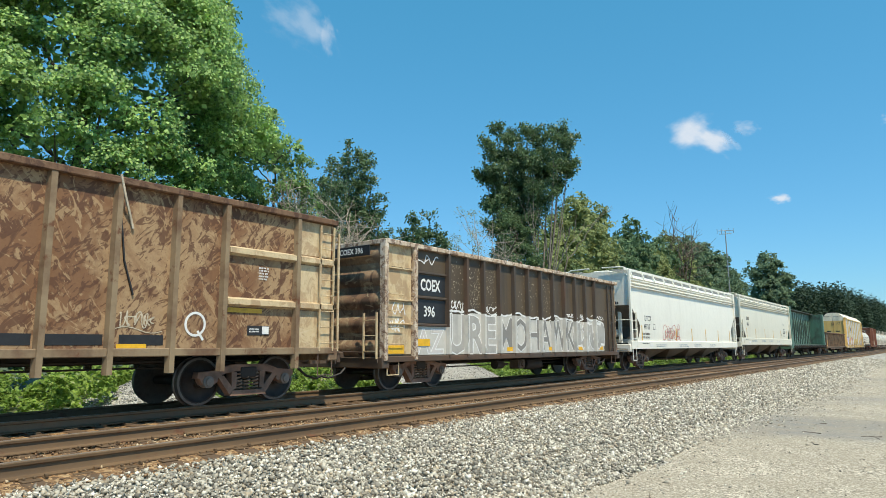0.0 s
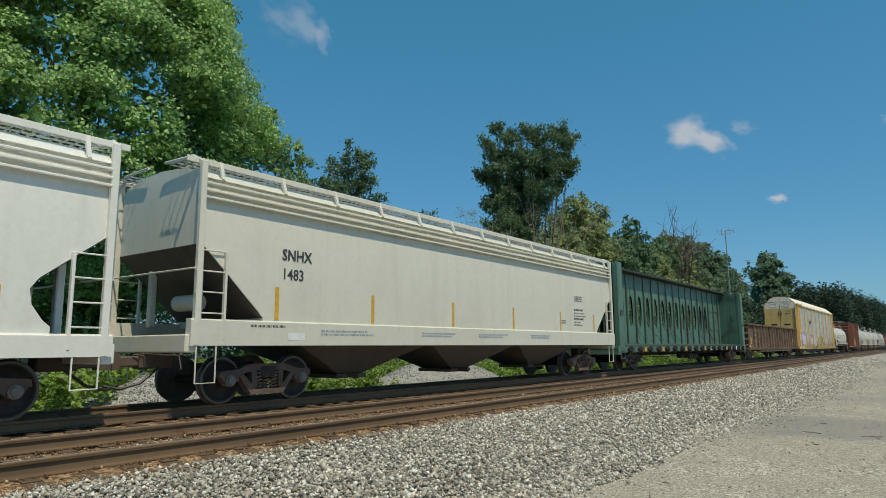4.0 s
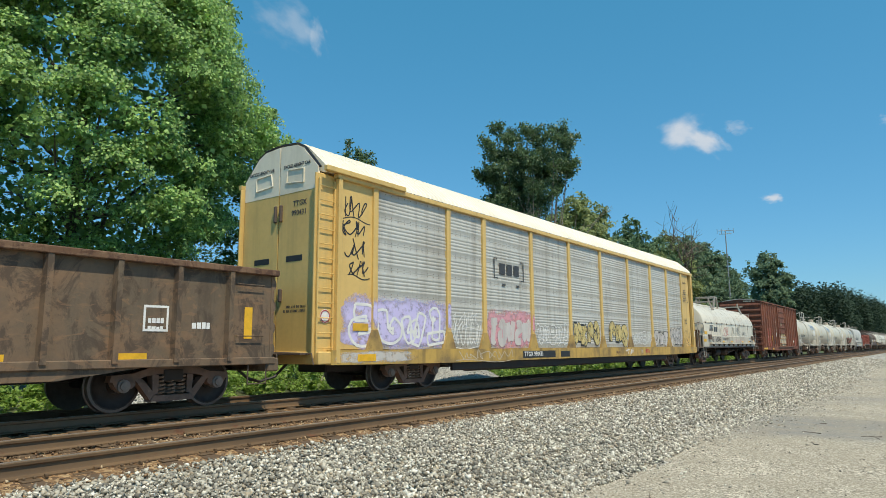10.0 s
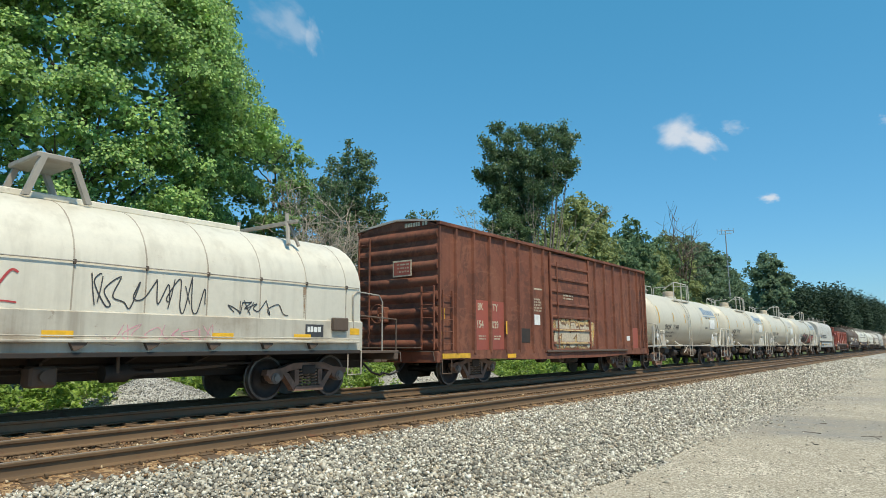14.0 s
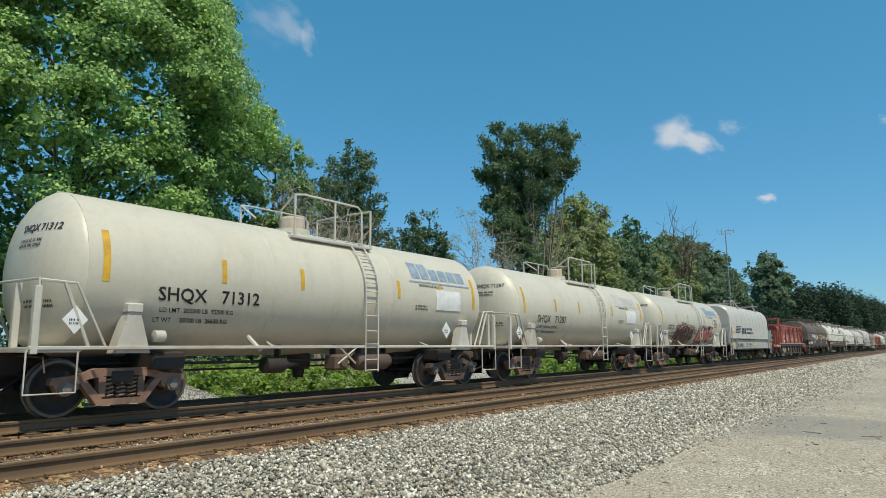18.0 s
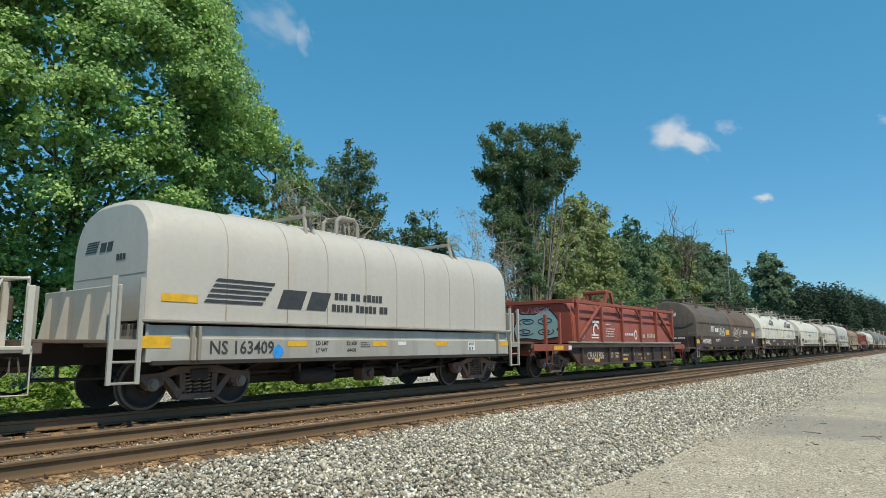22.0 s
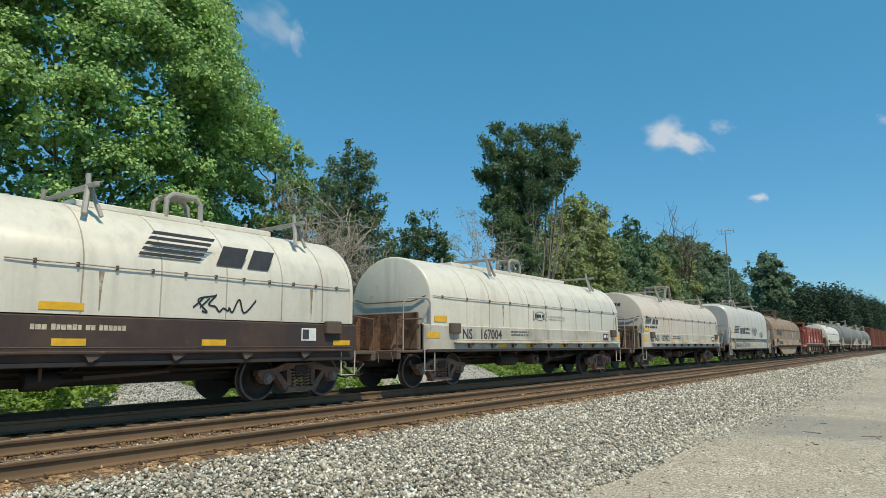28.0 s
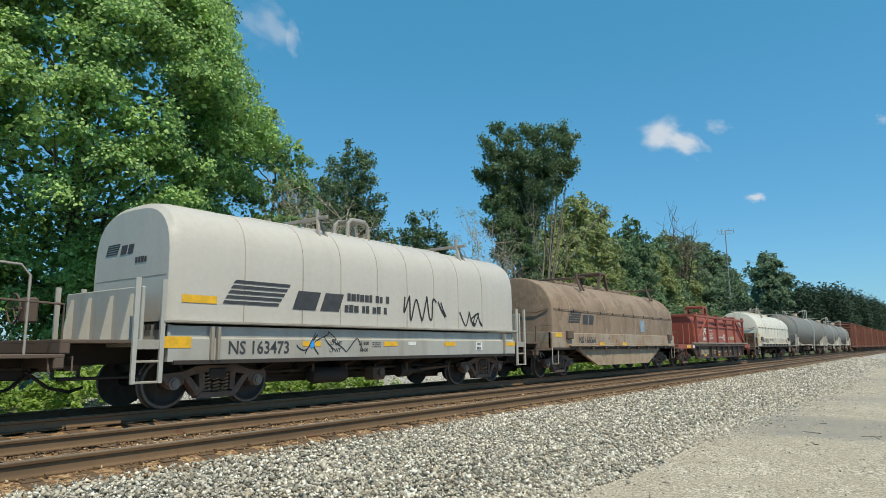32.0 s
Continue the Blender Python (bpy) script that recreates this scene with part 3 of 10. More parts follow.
def bough_tree(name, label, x, y, shape, boughs, per, leaf, mat, seed, trunk_r=0.3, size=(1.0, 1.7), gap=0.95, z0=-0.45, bark=None, group="", loose=0.75, deep=0.45, open_low=0.0):
    """A broadleaf tree of overlapping boughs: each is a drooping shell of leaf clusters, bright above, with dark hollows between."""
    rng = np.random.default_rng(seed)
    root = thing(name, label, "tree", group, at=pose(x, y, z0))
    hs, rs = np.array([p[0] for p in shape]), np.array([p[1] for p in shape])
    centres, tries = [], 0
    while len(centres) < boughs and tries < boughs * 40:
        tries += 1
        h = rng.uniform(hs[0], hs[-1])
        r = float(np.interp(h, hs, rs))
        if rng.uniform() > (r / rs.max()) ** 1.1 + 0.1 or (h < 0.52 * hs[-1] and rng.uniform() < open_low):
            continue
        ang = rng.uniform(0, 2 * np.pi)
        d = max(0.0, r - 0.6 * size[0]) * rng.uniform(deep, 1.0) ** 0.5 * (1 + 0.10 * math.sin(3 * ang + h))
        c = np.array([d * math.cos(ang), d * math.sin(ang), h])
        if all(np.linalg.norm((c - q) * (1, 1, 1.25)) > gap for q in centres):
            centres.append(c)
    pts, face, sizes = [], [], []
    for c in centres:
        out = np.array([c[0], c[1], 0.0])
        out /= np.linalg.norm(out) + 1e-6
        R = rng.uniform(*size) * np.array([1.0, 1.0, rng.uniform(0.65, 0.9)])
        near = 1.0 if c[1] < 1.5 else 0.10
        k = int(per * near * (R[0] / size[1]) ** 2)
        tufts = max(10, k // 34)
        q = rng.normal(0, 1, (tufts, 3))
        q[:, 2] = np.where(q[:, 2] < -0.25, -0.5 * q[:, 2], q[:, 2])
        q /= np.linalg.norm(q, axis=1, keepdims=True)
        q *= rng.uniform(0.72, 1.12, (tufts, 1))
        pick = rng.integers(0, tufts, k)
        p = q[pick] * R
        p += rng.normal(0, 1, (k, 3)) * 0.17 * R[0] * np.array([1, 1, 0.75])
        p[:, 2] -= 0.22 * np.hypot(p[:, 0], p[:, 1]) ** 1.6 / R[0]
        f = q[pick] * 0.65 + out * 0.5 + (-0.1, -0.2, 0.55)
        pts.append(c + p)
        face.append(f)
        sizes.append(rng.uniform(0.65, 1.25, k) * leaf)
        k2 = k // 12                     # large dim leaves inside the bough
        p = rng.normal(0, 0.42, (k2, 3)) * R
        pts.append(c + p)
        face.append(np.tile((0.0, 0.0, 1.0), (k2, 1)))
        sizes.append(rng.uniform(1.4, 2.2, k2) * leaf)
    k = 12 * boughs                      # leaves round the trunk that close the heart of the crown
    h = rng.uniform(hs[0], hs[-1] * 0.9, k)
    d = np.interp(h, hs, rs) * 0.55 * rng.uniform(0, 1, k) ** 0.5
    ang = rng.uniform(0, 2 * np.pi, k)
    pts.append(np.stack([d * np.cos(ang), d * np.sin(ang), h], 1))
    face.append(rng.normal(0, 0.5, (k, 3)) + (0, -0.5, 0.5))
    sizes.append(rng.uniform(2.0, 3.4, k) * leaf)
    pts, face, sizes = np.concatenate(pts), np.concatenate(face), np.concatenate(sizes)
    v, q = leaf_blades(pts, sizes, face, rng, 0.8, loose)
    top = 0.85 * hs[-1]
    g = Geo()
    stem = limb(g, (0, 0, -0.1), (rng.normal(0, 0.3), rng.normal(0, 0.3), top), trunk_r, trunk_r * 0.18, rng, 0.05, 9, 6)
    for c in centres[::8]:
        f = min(0.95, max(0.12, (c[2] - 0.6 * np.hypot(c[0], c[1])) / top))
        limb(g, Vector(stem[0]).lerp(Vector(stem[-1]), f), c, trunk_r * 0.4 * (1 - 0.6 * f), 0.02, rng, 0.12, 5, 4)
    part("trunk", g, bark or M_BARK, root)
    part("crown", quick_mesh("crown", v, q, mat, 4), None, root)
    return root


def plume_tree(name, label, x, y, half, deep, top, bottom, fork, stems, per, leaf, mat, seed, stem_m, stem_r=0.09, plume=0.5, lean=0.0, z0=-0.45, sprigs=5):
    """A tree of upright leafy shoots from a low fork. top, bottom: heights of the foliage at (-1 .. 1) across the view."""
    rng = np.random.default_rng(seed)
    root = thing(name, label, "tree", at=pose(x, y, z0))
    d = math.hypot(x, y)
    ex, ey = Vector((y / d, -x / d, 0)), Vector((x / d, y / d, 0))
    us = np.linspace(-1, 1, len(top))
    wood, pts, face, sizes = Geo(), [], [], []
    for k in range(stems):
        u = -1 + 2 * (k + rng.uniform(0.1, 0.9)) / stems
        w = rng.uniform(-1, 1)
        t1 = float(np.interp(u, us, top)) * (1 - 0.10 * abs(w)) + rng.uniform(-0.9, 0.5) * plume * 1.6
        t0 = float(np.interp(u, np.linspace(-1, 1, len(bottom)), bottom))
        foot = ex * (0.22 * u * half + rng.normal(0, 0.12)) + ey * (0.2 * w * deep) + Vector((0, 0, fork * rng.uniform(0.0, 0.8)))
        tip = ex * (u * half + lean) + ey * (w * deep) + Vector((0, 0, t1))
        mid = foot.lerp(tip, 0.5) + ex * (0.10 * u * half) + Vector((0, 0, -0.04 * t1))
        mid += ex * rng.normal(0, 0.10 * half) + ey * rng.normal(0, 0.2 * deep)
        line = [foot.lerp(mid, f).lerp(mid.lerp(tip, f), f) for f in np.linspace(0, 1, 9)]
        wood.pipe(line, stem_r * rng.uniform(0.5, 1.0), 5, 0.012)
        axis = np.array([tuple(p) for p in line])
        for j in range(sprigs):             # side shoots that turn upwards
            f = rng.uniform(0.25, 1.0) ** 0.8
            h = foot.z + (tip.z - foot.z) * f
            if h < t0:
                continue
            base = axis[min(8, int(f * 8.5))]
            a = rng.uniform(0, 2 * np.pi)
            r = plume * rng.uniform(0.9, 3.3) * (1.15 - f * 0.75)
            end = base + np.array([r * math.cos(a), r * math.sin(a), r * rng.uniform(0.35, 1.1)])
            wood.pipe([base, (base + end) / 2 + (0, 0, -0.06 * r), end], 0.02, 3, 0.008)
            m = int(per * rng.uniform(0.6, 1.3))
            s = rng.uniform(0.05, 1.0, (m, 1)) ** 0.8
            q = base + (end - base) * s
            pts.append(q + rng.normal(0, 1, (m, 3)) * plume * (0.16 + 0.34 * (1 - s)))
            face.append(rng.normal(0, 0.4, (m, 3)) + (0.7 * math.cos(a), 0.7 * math.sin(a), 0.5))
        m = int(per * 1.6)
        f = rng.uniform(0.55, 1.02, m)
        q = np.stack([np.interp(f, np.linspace(0, 1, 9), axis[:, i]) for i in range(3)], 1)
        keep = q[:, 2] > t0
        q = q + rng.normal(0, 1, (m, 3)) * (plume * 0.55 * (1.12 - f))[:, None]
        pts.append(q[keep])
        face.append(rng.normal(0, 0.7, (int(keep.sum()), 3)) + (0, -0.3, 0.5))
    pts, face = np.concatenate(pts), np.concatenate(face)
    v, q = leaf_blades(pts, rng.uniform(0.6, 1.25, len(pts)) * leaf, face, rng, 0.65)
    part("trunk", wood, stem_m, root)
    part("crown", quick_mesh("crown", v, q, mat, 4), None, root)
    return root


# Broadleaf trees along the far side, from the near left to the distance.
bough_tree("maple_tree", "tall dense green broadleaf tree", 11.3, 26.0, [(1.0, 1.6), (4, 3.4), (6.5, 5.6), (9.5, 6.9), (12.5, 6.5), (15, 5.4), (18, 3.9), (20.8, 1.8)], 340, 1500, 0.066, M_LEAF, 11, 0.32, (0.65, 1.2), 0.72, deep=0.62, open_low=0.35)
bough_tree("maple_tree", "tall dense green broadleaf tree", 4.6, 27.5, [(1.0, 2.4), (5, 4.2), (9, 5.4), (13, 5.0), (16, 3.8), (19, 1.8)], 130, 750, 0.095, M_LEAF, 12, 0.3, (0.7, 1.3), 0.8, deep=0.6, open_low=0.3)
bough_tree("broadleaf_tree", "green tree with loose outer twigs", 19.5, 25.4, [(0.8, 1.5), (4, 2.0), (8, 2.3), (11, 2.0), (12.9, 0.9)], 56, 900, 0.066, M_LEAFMID, 13, 0.17, (0.45, 0.9), 0.55)
plume_tree("broadleaf_tree", "thin-leaved tree behind grey brush", 22.9, 25.3, 1.55, 1.3, (9.2, 11.6, 10.2, 11.2, 9.4), (3.0, 3.2, 2.6, 3.0, 3.2), 2.5, 11, 40, 0.08, M_LEAF2, 23, M_DEADWOOD, 0.05, 0.42, sprigs=16)
plume_tree("broadleaf_tree", "dark green tree with upright pointed shoots", 26.0, 26.0, 1.95, 1.6, (9.2, 11.6, 13.1, 13.4, 12.0, 11.2, 8.6), (1.0, 1.0, 1.0), 2.0, 15, 85, 0.082, M_LEAF2, 14, M_BARK, 0.06, 0.50, sprigs=26)
plume_tree("broadleaf_tree", "small dark feathery tree", 33.8, 28.0, 2.6, 2.0, (7.6, 9.0, 9.2, 10.2, 11.0, 9.4, 7.6), (0.8, 0.8, 0.8), 1.5, 13, 85, 0.095, M_LEAF2, 15, M_BARK, 0.05, 0.54, sprigs=24)
tree("broadleaf_tree", "sparse pinkish thin-leaved tree", 46.0, 32.0, [(3.0, 1.2), (8, 2.3), (11.5, 2.0), (13.8, 0.5)], 40, 40, 0.11, 0.7, M_LEAF3, 16, 0.12, limbs=34, bark=M_DEADWOOD)
plume_tree("tall_tree", "tall dark fan-shaped tree on bare pale forked trunks", 51.3, 28.5, 4.3, 2.6, (19.6, 21.2, 21.9, 22.8, 22.3, 22.1, 21.0, 21.3, 20.0), (11.0, 9.5, 9.5, 11.0, 13.0, 14.2, 14.6, 16.0, 17.4), 4.5, 19, 135, 0.122, M_LEAF2, 17, M_STEMS, 0.15, 0.84, -0.1, sprigs=38)
tree("tall_tree", "dark ivy-clad tree beside the tall one", 47.6, 28.0, [(0.6, 2.2), (6, 2.3), (10, 1.7), (13.5, 0.8)], 90, 260, 0.13, 0.7, M_LEAF2, 26, 0.2, limbs=12)
ROW = [(57.5, 31.0, 11.5, 3.6, 3), (64.0, 32.5, 15.5, 3.8, 3), (70.5, 33.0, 19.4, 4.1, 3), (77.0, 33.5, 18.6, 4.0, 3), (84.0, 34.0, 15.5, 3.8, 2), (91.5, 34.5, 19.6, 4.2, 2),
       (99.0, 34.0, 15.5, 4.0, 3), (106.5, 35.5, 18.4, 4.6, 2), (114.5, 36.0, 20.3, 4.8, 3), (123.0, 36.0, 20.6, 5.0, 3), (132.0, 37.0, 21.6, 5.2, 2), (142.0, 38.0, 22.5, 5.4, 2),
       (153.0, 39.0, 23.4, 5.6, 2), (165.0, 40.0, 22.5, 5.8, 2), (178.0, 41.0, 19.5, 5.4, 2)]
for k, (tx, ty, th, tr, kind) in enumerate(ROW):
    # beyond 120 m the leaf colour carries the haze
    bough_tree("broadleaf_tree", ("", "green", "dark green", "olive green")[kind] + " broadleaf tree in the long row", tx, ty,
               [(0.6, tr * 0.8), (th * 0.3, tr), (th * 0.6, tr * 0.95), (th * 0.85, tr * 0.66), (th, tr * 0.25)], 60, 440 if tx < 120 else 380, 0.09 + 0.0010 * tx, M_ROWHAZE if tx > 120 else (None, M_LEAF, M_ROWGREEN, M_ROWOLIVE)[kind], 100 + k, 0.22,
               (0.9 + 0.003 * tx, 1.5 + 0.004 * tx), 0.9, group="trees in the long row")
bough_tree("tall_tree", "tall green tree with a bare pale stem", 200.0, 37.0, [(4.0, 2.5), (10, 5.5), (17, 7.5), (22, 6.5), (25.6, 2.5)], 55, 700, 0.30, M_ROWHAZE, 25, 0.3, (1.5, 2.5), 1.9, bark=M_DEADWOOD)


def undergrowth(name, label, boxes, per_m, leaf, mat, seed):
    """Bushes and weeds: leaves on many small mounds."""
    rng = np.random.default_rng(seed)
    pts = []
    for x0, x1, y0, y1, h, z0 in boxes:
        n = int((x1 - x0) * (y1 - y0) * per_m)
        for _ in range(n):
            cx, cy, r = rng.uniform(x0, x1), rng.uniform(y0, y1), rng.uniform(0.35, 1.0)
            k = int(70 * rng.uniform(0.6, 1.3))
            q = rng.normal(0, 1, (k, 3))
            q /= np.linalg.norm(q, axis=1, keepdims=True)
            q *= rng.uniform(0.2, 1.0, (k, 1)) ** 0.5 * r * max(0.35, h * 0.28)
            q += (cx, cy, z0 + rng.uniform(0.15, 1.0) ** 1.3 * h)
            pts.append(q[q[:, 2] > z0 - 0.05])
    pts = np.concatenate(pts)
    v, q = leaf_cloud(pts, rng.uniform(0.6, 1.3, len(pts)) * leaf, rng)
    ob = new(name, quick_mesh(name, v, q, mat))
    return tagged(ob, label, "undergrowth", kind="stuff")


undergrowth("weeds", "bright green weeds behind the far shoulder", [(2, 8.8, 16.4, 19.5, 0.95, -0.5), (11.5, 19.5, 16.5, 19.0, 0.9, -0.5), (2, 50, 19.4, 22.4, 1.0, -0.5), (26.5, 48, 16.8, 20.0, 0.8, -0.5), (48, 90, 17.5, 21, 1.0, -0.5)], 4.2, 0.078, M_WEED, 31)
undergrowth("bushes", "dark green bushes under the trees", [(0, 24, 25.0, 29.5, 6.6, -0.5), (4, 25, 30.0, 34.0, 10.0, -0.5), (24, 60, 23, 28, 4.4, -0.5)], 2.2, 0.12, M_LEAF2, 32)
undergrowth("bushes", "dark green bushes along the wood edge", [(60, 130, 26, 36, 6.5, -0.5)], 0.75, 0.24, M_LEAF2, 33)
undergrowth("far_woods", "dark green woods in the distance", [(130, 260, 30, 44, 11, -0.5)], 0.36, 0.31, M_FAR, 34)


def far_wood():
    rng = np.random.default_rng(40)
    pts = []
    for k in range(150):
        x = rng.uniform(205, 620)
        y = rng.uniform(22, 30) + (rng.uniform(0, 14) if x < 330 else 0)
        h = 18.0 + 2.5 * rng.uniform() + 5.0 * min(1.0, max(0.0, (x - 225) / 70))
        r = rng.uniform(3.5, 5.5)
        n = 1150
        q = rng.normal(0, 1, (n, 3))
        q /= np.linalg.norm(q, axis=1, keepdims=True)
        q *= (rng.uniform(0.6, 1.0, (n, 1)) * np.array([r, r, h * 0.5])) * (1 + 0.15 * np.sin(q[:, :1] * 7 + q[:, 1:2] * 9 + k))
        pts.append(q + (x, y, h * 0.5 - 0.5))
    pts = np.concatenate(pts)
    v, q = leaf_cloud(pts, rng.uniform(0.6, 1.2, len(pts)) * 0.62, rng, 0.8, 3)
    tagged(new("far_woods", quick_mesh("far_woods", v, q, M_FAR, 3)), "dark green wooded hill in the distance", "woods", kind="stuff")


far_wood()


def bare_branches(name, label, x, y, h, width, stems, seed, mat, z0=-0.45, r=0.05, twigs=7):
    """A leafless tree or brush: forked stems with thinner twigs."""
    rng = np.random.default_rng(seed)
    root = thing(name, label, "dead tree", at=pose(x, y, z0))
    for s in range(stems):
        g = Geo()
        a = rng.uniform(0, 6.28)
        top = (width * rng.uniform(0.2, 1) * math.cos(a), width * 0.5 * math.sin(a), h * rng.uniform(0.6, 1.0))
        pts = limb(g, (rng.normal(0, 0.15), rng.normal(0, 0.15), 0), top, r, r * 0.25, rng, 0.1, 5, 6)
        for k in range(twigs):
            p = pts[rng.integers(2, 6)].lerp(pts[6], rng.uniform(0, 0.5))
            d = Vector((rng.normal(0, 1), rng.normal(0, 0.6), rng.uniform(0.1, 1.1))).normalized() * h * rng.uniform(0.10, 0.22)
            q = limb(g, p, p + d, r * 0.35, r * 0.12, rng, 0.12, 4, 3)
            for _ in range(2):
                d2 = Vector((rng.normal(0, 1), rng.normal(0, 0.6), rng.uniform(0, 1))).normalized() * d.length * 0.5
                g.pipe([q[2], q[2] + d2], r * 0.16, 3, r * 0.08)
        part("stem", g, mat, root)
    return root


bare_branches("dead_brush", "grey leafless brush before the trees", 20.6, 23.0, 9.6, 2.6, 26, 51, M_DEADWOOD, twigs=16, r=0.06)
bare_branches("dead_brush", "grey leafless brush before the trees", 22.9, 22.6, 7.6, 2.6, 16, 52, M_DEADWOOD, twigs=14, r=0.05)
bare_branches("dead_tree", "tall bare dead tree above the wood", 111.5, 33.0, 26.5, 3.2, 6, 53, M_BARK, r=0.16, twigs=12)


def forked_stems(name, label, x, y, h, seed, mat, z0=-0.45):
    """Bare trunks that fork again and again as they rise."""
    rng = np.random.default_rng(seed)
    root = thing(name, label, "dead tree", at=pose(x, y, z0))

    def fork(g, p, way, r, depth):
        tip = p + way
        pts = limb(g, p, tip, r, r * 0.62, rng, 0.10, 6, 5)
        if depth:
            for s in (-1, 1):
                turn = Vector((s * rng.uniform(0.16, 0.36), rng.normal(0, 0.2), 0.0)) * way.length
                fork(g, pts[-1], (way * 0.66 + turn * 0.8) * rng.uniform(0.75, 1.1), r * 0.6, depth - 1)
    for dx, lean in ((-1.0, -0.05), (0.4, 0.04)):
        g = Geo()
        fork(g, Vector((dx, rng.normal(0, 0.4), 0)), Vector((lean * h * 0.5, 0, h * rng.uniform(0.42, 0.52))), 0.13, 4)
        part("stem", g, mat, root)
    return root


forked_stems("bare_stems", "pale bare forked stems before the tall tree", 52.4, 27.4, 12.0, 54, M_STEMS)
bare_branches("dead_brush", "thin pinkish leafless saplings beside the tall tree", 43.6, 27.4, 11.8, 2.2, 13, 55, M_DEADWOOD, twigs=12, r=0.05)


def antenna_pole():
    root = thing("antenna_pole", "thin grey steel mast with a cross-arm antenna", "mast", at=pose(146.5, 34.0, -0.45))
    m = plain("galvanised_steel", (0.32, 0.34, 0.35), 0.5, 0.4)
    part("mast", Geo().cyl((0, 0, 0), (-0.3, 0, 26.0), 0.20, 10, 0.11), m, root)
    for z, w in ((25.9, 1.5), (25.2, 1.1)):
        part("cross_arm", Geo().cyl((-0.3 - 0.4 * w, w, z), (-0.3 + 0.4 * w, -w, z), 0.07, 6), m, root)
    for dx in (-1.5, -0.7, 0.7, 1.5):
        part("whip", Geo().cyl((-0.3 + 0.4 * dx, -dx, 25.3), (-0.3 + 0.4 * dx, -dx, 26.4), 0.05, 6), m, root)
    part("cabinet", Geo().box(-0.35, 0.25, -0.5, 0.1, 5.0, 8.0, 0.05), m, root, "grey equipment cabinet")


antenna_pole()


def cloud_mat(name, seed, wispy):
    m, nt, bsdf, nodes, links = node_mat(name)
    co = nodes.new("ShaderNodeTexCoord").outputs["Object"]
    ln = nodes.new("ShaderNodeVectorMath")
    ln.operation = "LENGTH"
    links.new(co, ln.inputs[0])
    edge = ramp(nt, ln.outputs["Value"], 1.0, 0.0, 1.0)
    mp = nodes.new("ShaderNodeMapping")
    mp.inputs["Location"].default_value = (seed, seed * 2, 0)
    links.new(co, mp.inputs[0])
    n = noise_tex(nt, mp.outputs[0], 2.4 if wispy else 1.8, 5, 0.5)
    add = nodes.new("ShaderNodeMath")
    add.operation = "MULTIPLY_ADD"
    links.new(n, add.inputs[0])
    add.inputs[1].default_value = 1.7 if wispy else 1.5
    links.new(edge, add.inputs[2])
    a = ramp(nt, add.outputs[0], 1.15 if wispy else 1.05, 2.0 if wispy else 1.9, 0.30 if wispy else 0.80)
    tr, em = nodes.new("ShaderNodeBsdfTransparent"), nodes.new("ShaderNodeEmission")
    em.inputs["Color"].default_value, em.inputs["Strength"].default_value = (0.93, 0.96, 1.0, 1), 0.86
    mix = nodes.new("ShaderNodeMixShader")
    links.new(a, mix.inputs[0])
    links.new(tr.outputs[0], mix.inputs[1])
    links.new(em.outputs[0], mix.inputs[2])
    links.new(mix.outputs[0], nodes["Material Output"].inputs["Surface"])
    return m


CAM_TURN = look(EYE, AIM, ROLL)


def sky_place(px, py, dist):
    """A place in the sky dist metres off, towards a column and row of the view."""
    return CAM_TURN @ Vector(((px - 784) / 1150.5 * dist, (441 - py) / 1150.5 * dist, -dist))


CLOUDS = []


def cloud(px, py, wide, high, drift, seed, wispy=False, tilt=0.0):
    d = 2500.0
    k = d / 1150.5
    g = Geo()
    n = 12
    verts = [(-1 + 2 * i / n, -1 + 2 * j / n, 0.06 * math.cos(1.5 * (-1 + 2 * i / n)) * math.cos(1.5 * (-1 + 2 * j / n))) for i in range(n + 1) for j in range(n + 1)]
    g.add(verts, [(i * (n + 1) + j, (i + 1) * (n + 1) + j, (i + 1) * (n + 1) + j + 1, i * (n + 1) + j + 1) for i in range(n) for j in range(n)])
    ob = new("cloud", g.mesh("cloud", cloud_mat("cloud_vapour", seed, wispy)))
    ob.visible_shadow = False
    ob.scale = (wide * k, high * k, 30)
    tagged(ob, "small white fair-weather cloud" if not wispy else "thin wispy white cloud", "cloud", kind="backdrop")
    at = [Matrix.Translation(sky_place(px + dx, py + dy, d)) @ CAM_TURN.to_3x3().to_4x4() @ pose(0, 0, 0, 0, 0, tilt) for dx, dy in ((0, 0), drift)]
    ob.matrix_basis = at[0] @ Matrix.Diagonal((wide * k, high * k, 30, 1))
    CLOUDS.append((ob, at))


cloud(1226, 233, 84, 50, (-52, 4), 1.0, False, 14)
cloud(1262, 248, 70, 40, (-52, 4), 7.0, False, -24)
cloud(1318, 228, 40, 26, (-50, -2), 2.0, True)
cloud(1382, 351, 36, 17, (-44, -2), 3.0)
cloud(530, 42, 120, 70, (-62, 4), 4.0, True, -35)
cloud(580, 66, 30, 60, (-62, 4), 5.0, True, 12)
cloud(1572, 212, 26, 18, (-10, 0), 6.0, True)


# ---- the train ----
CARS, WHEELS = [], []      # (car, place of its front end along the train), (wheelset, rest pose)
WHEEL_R = 0.455


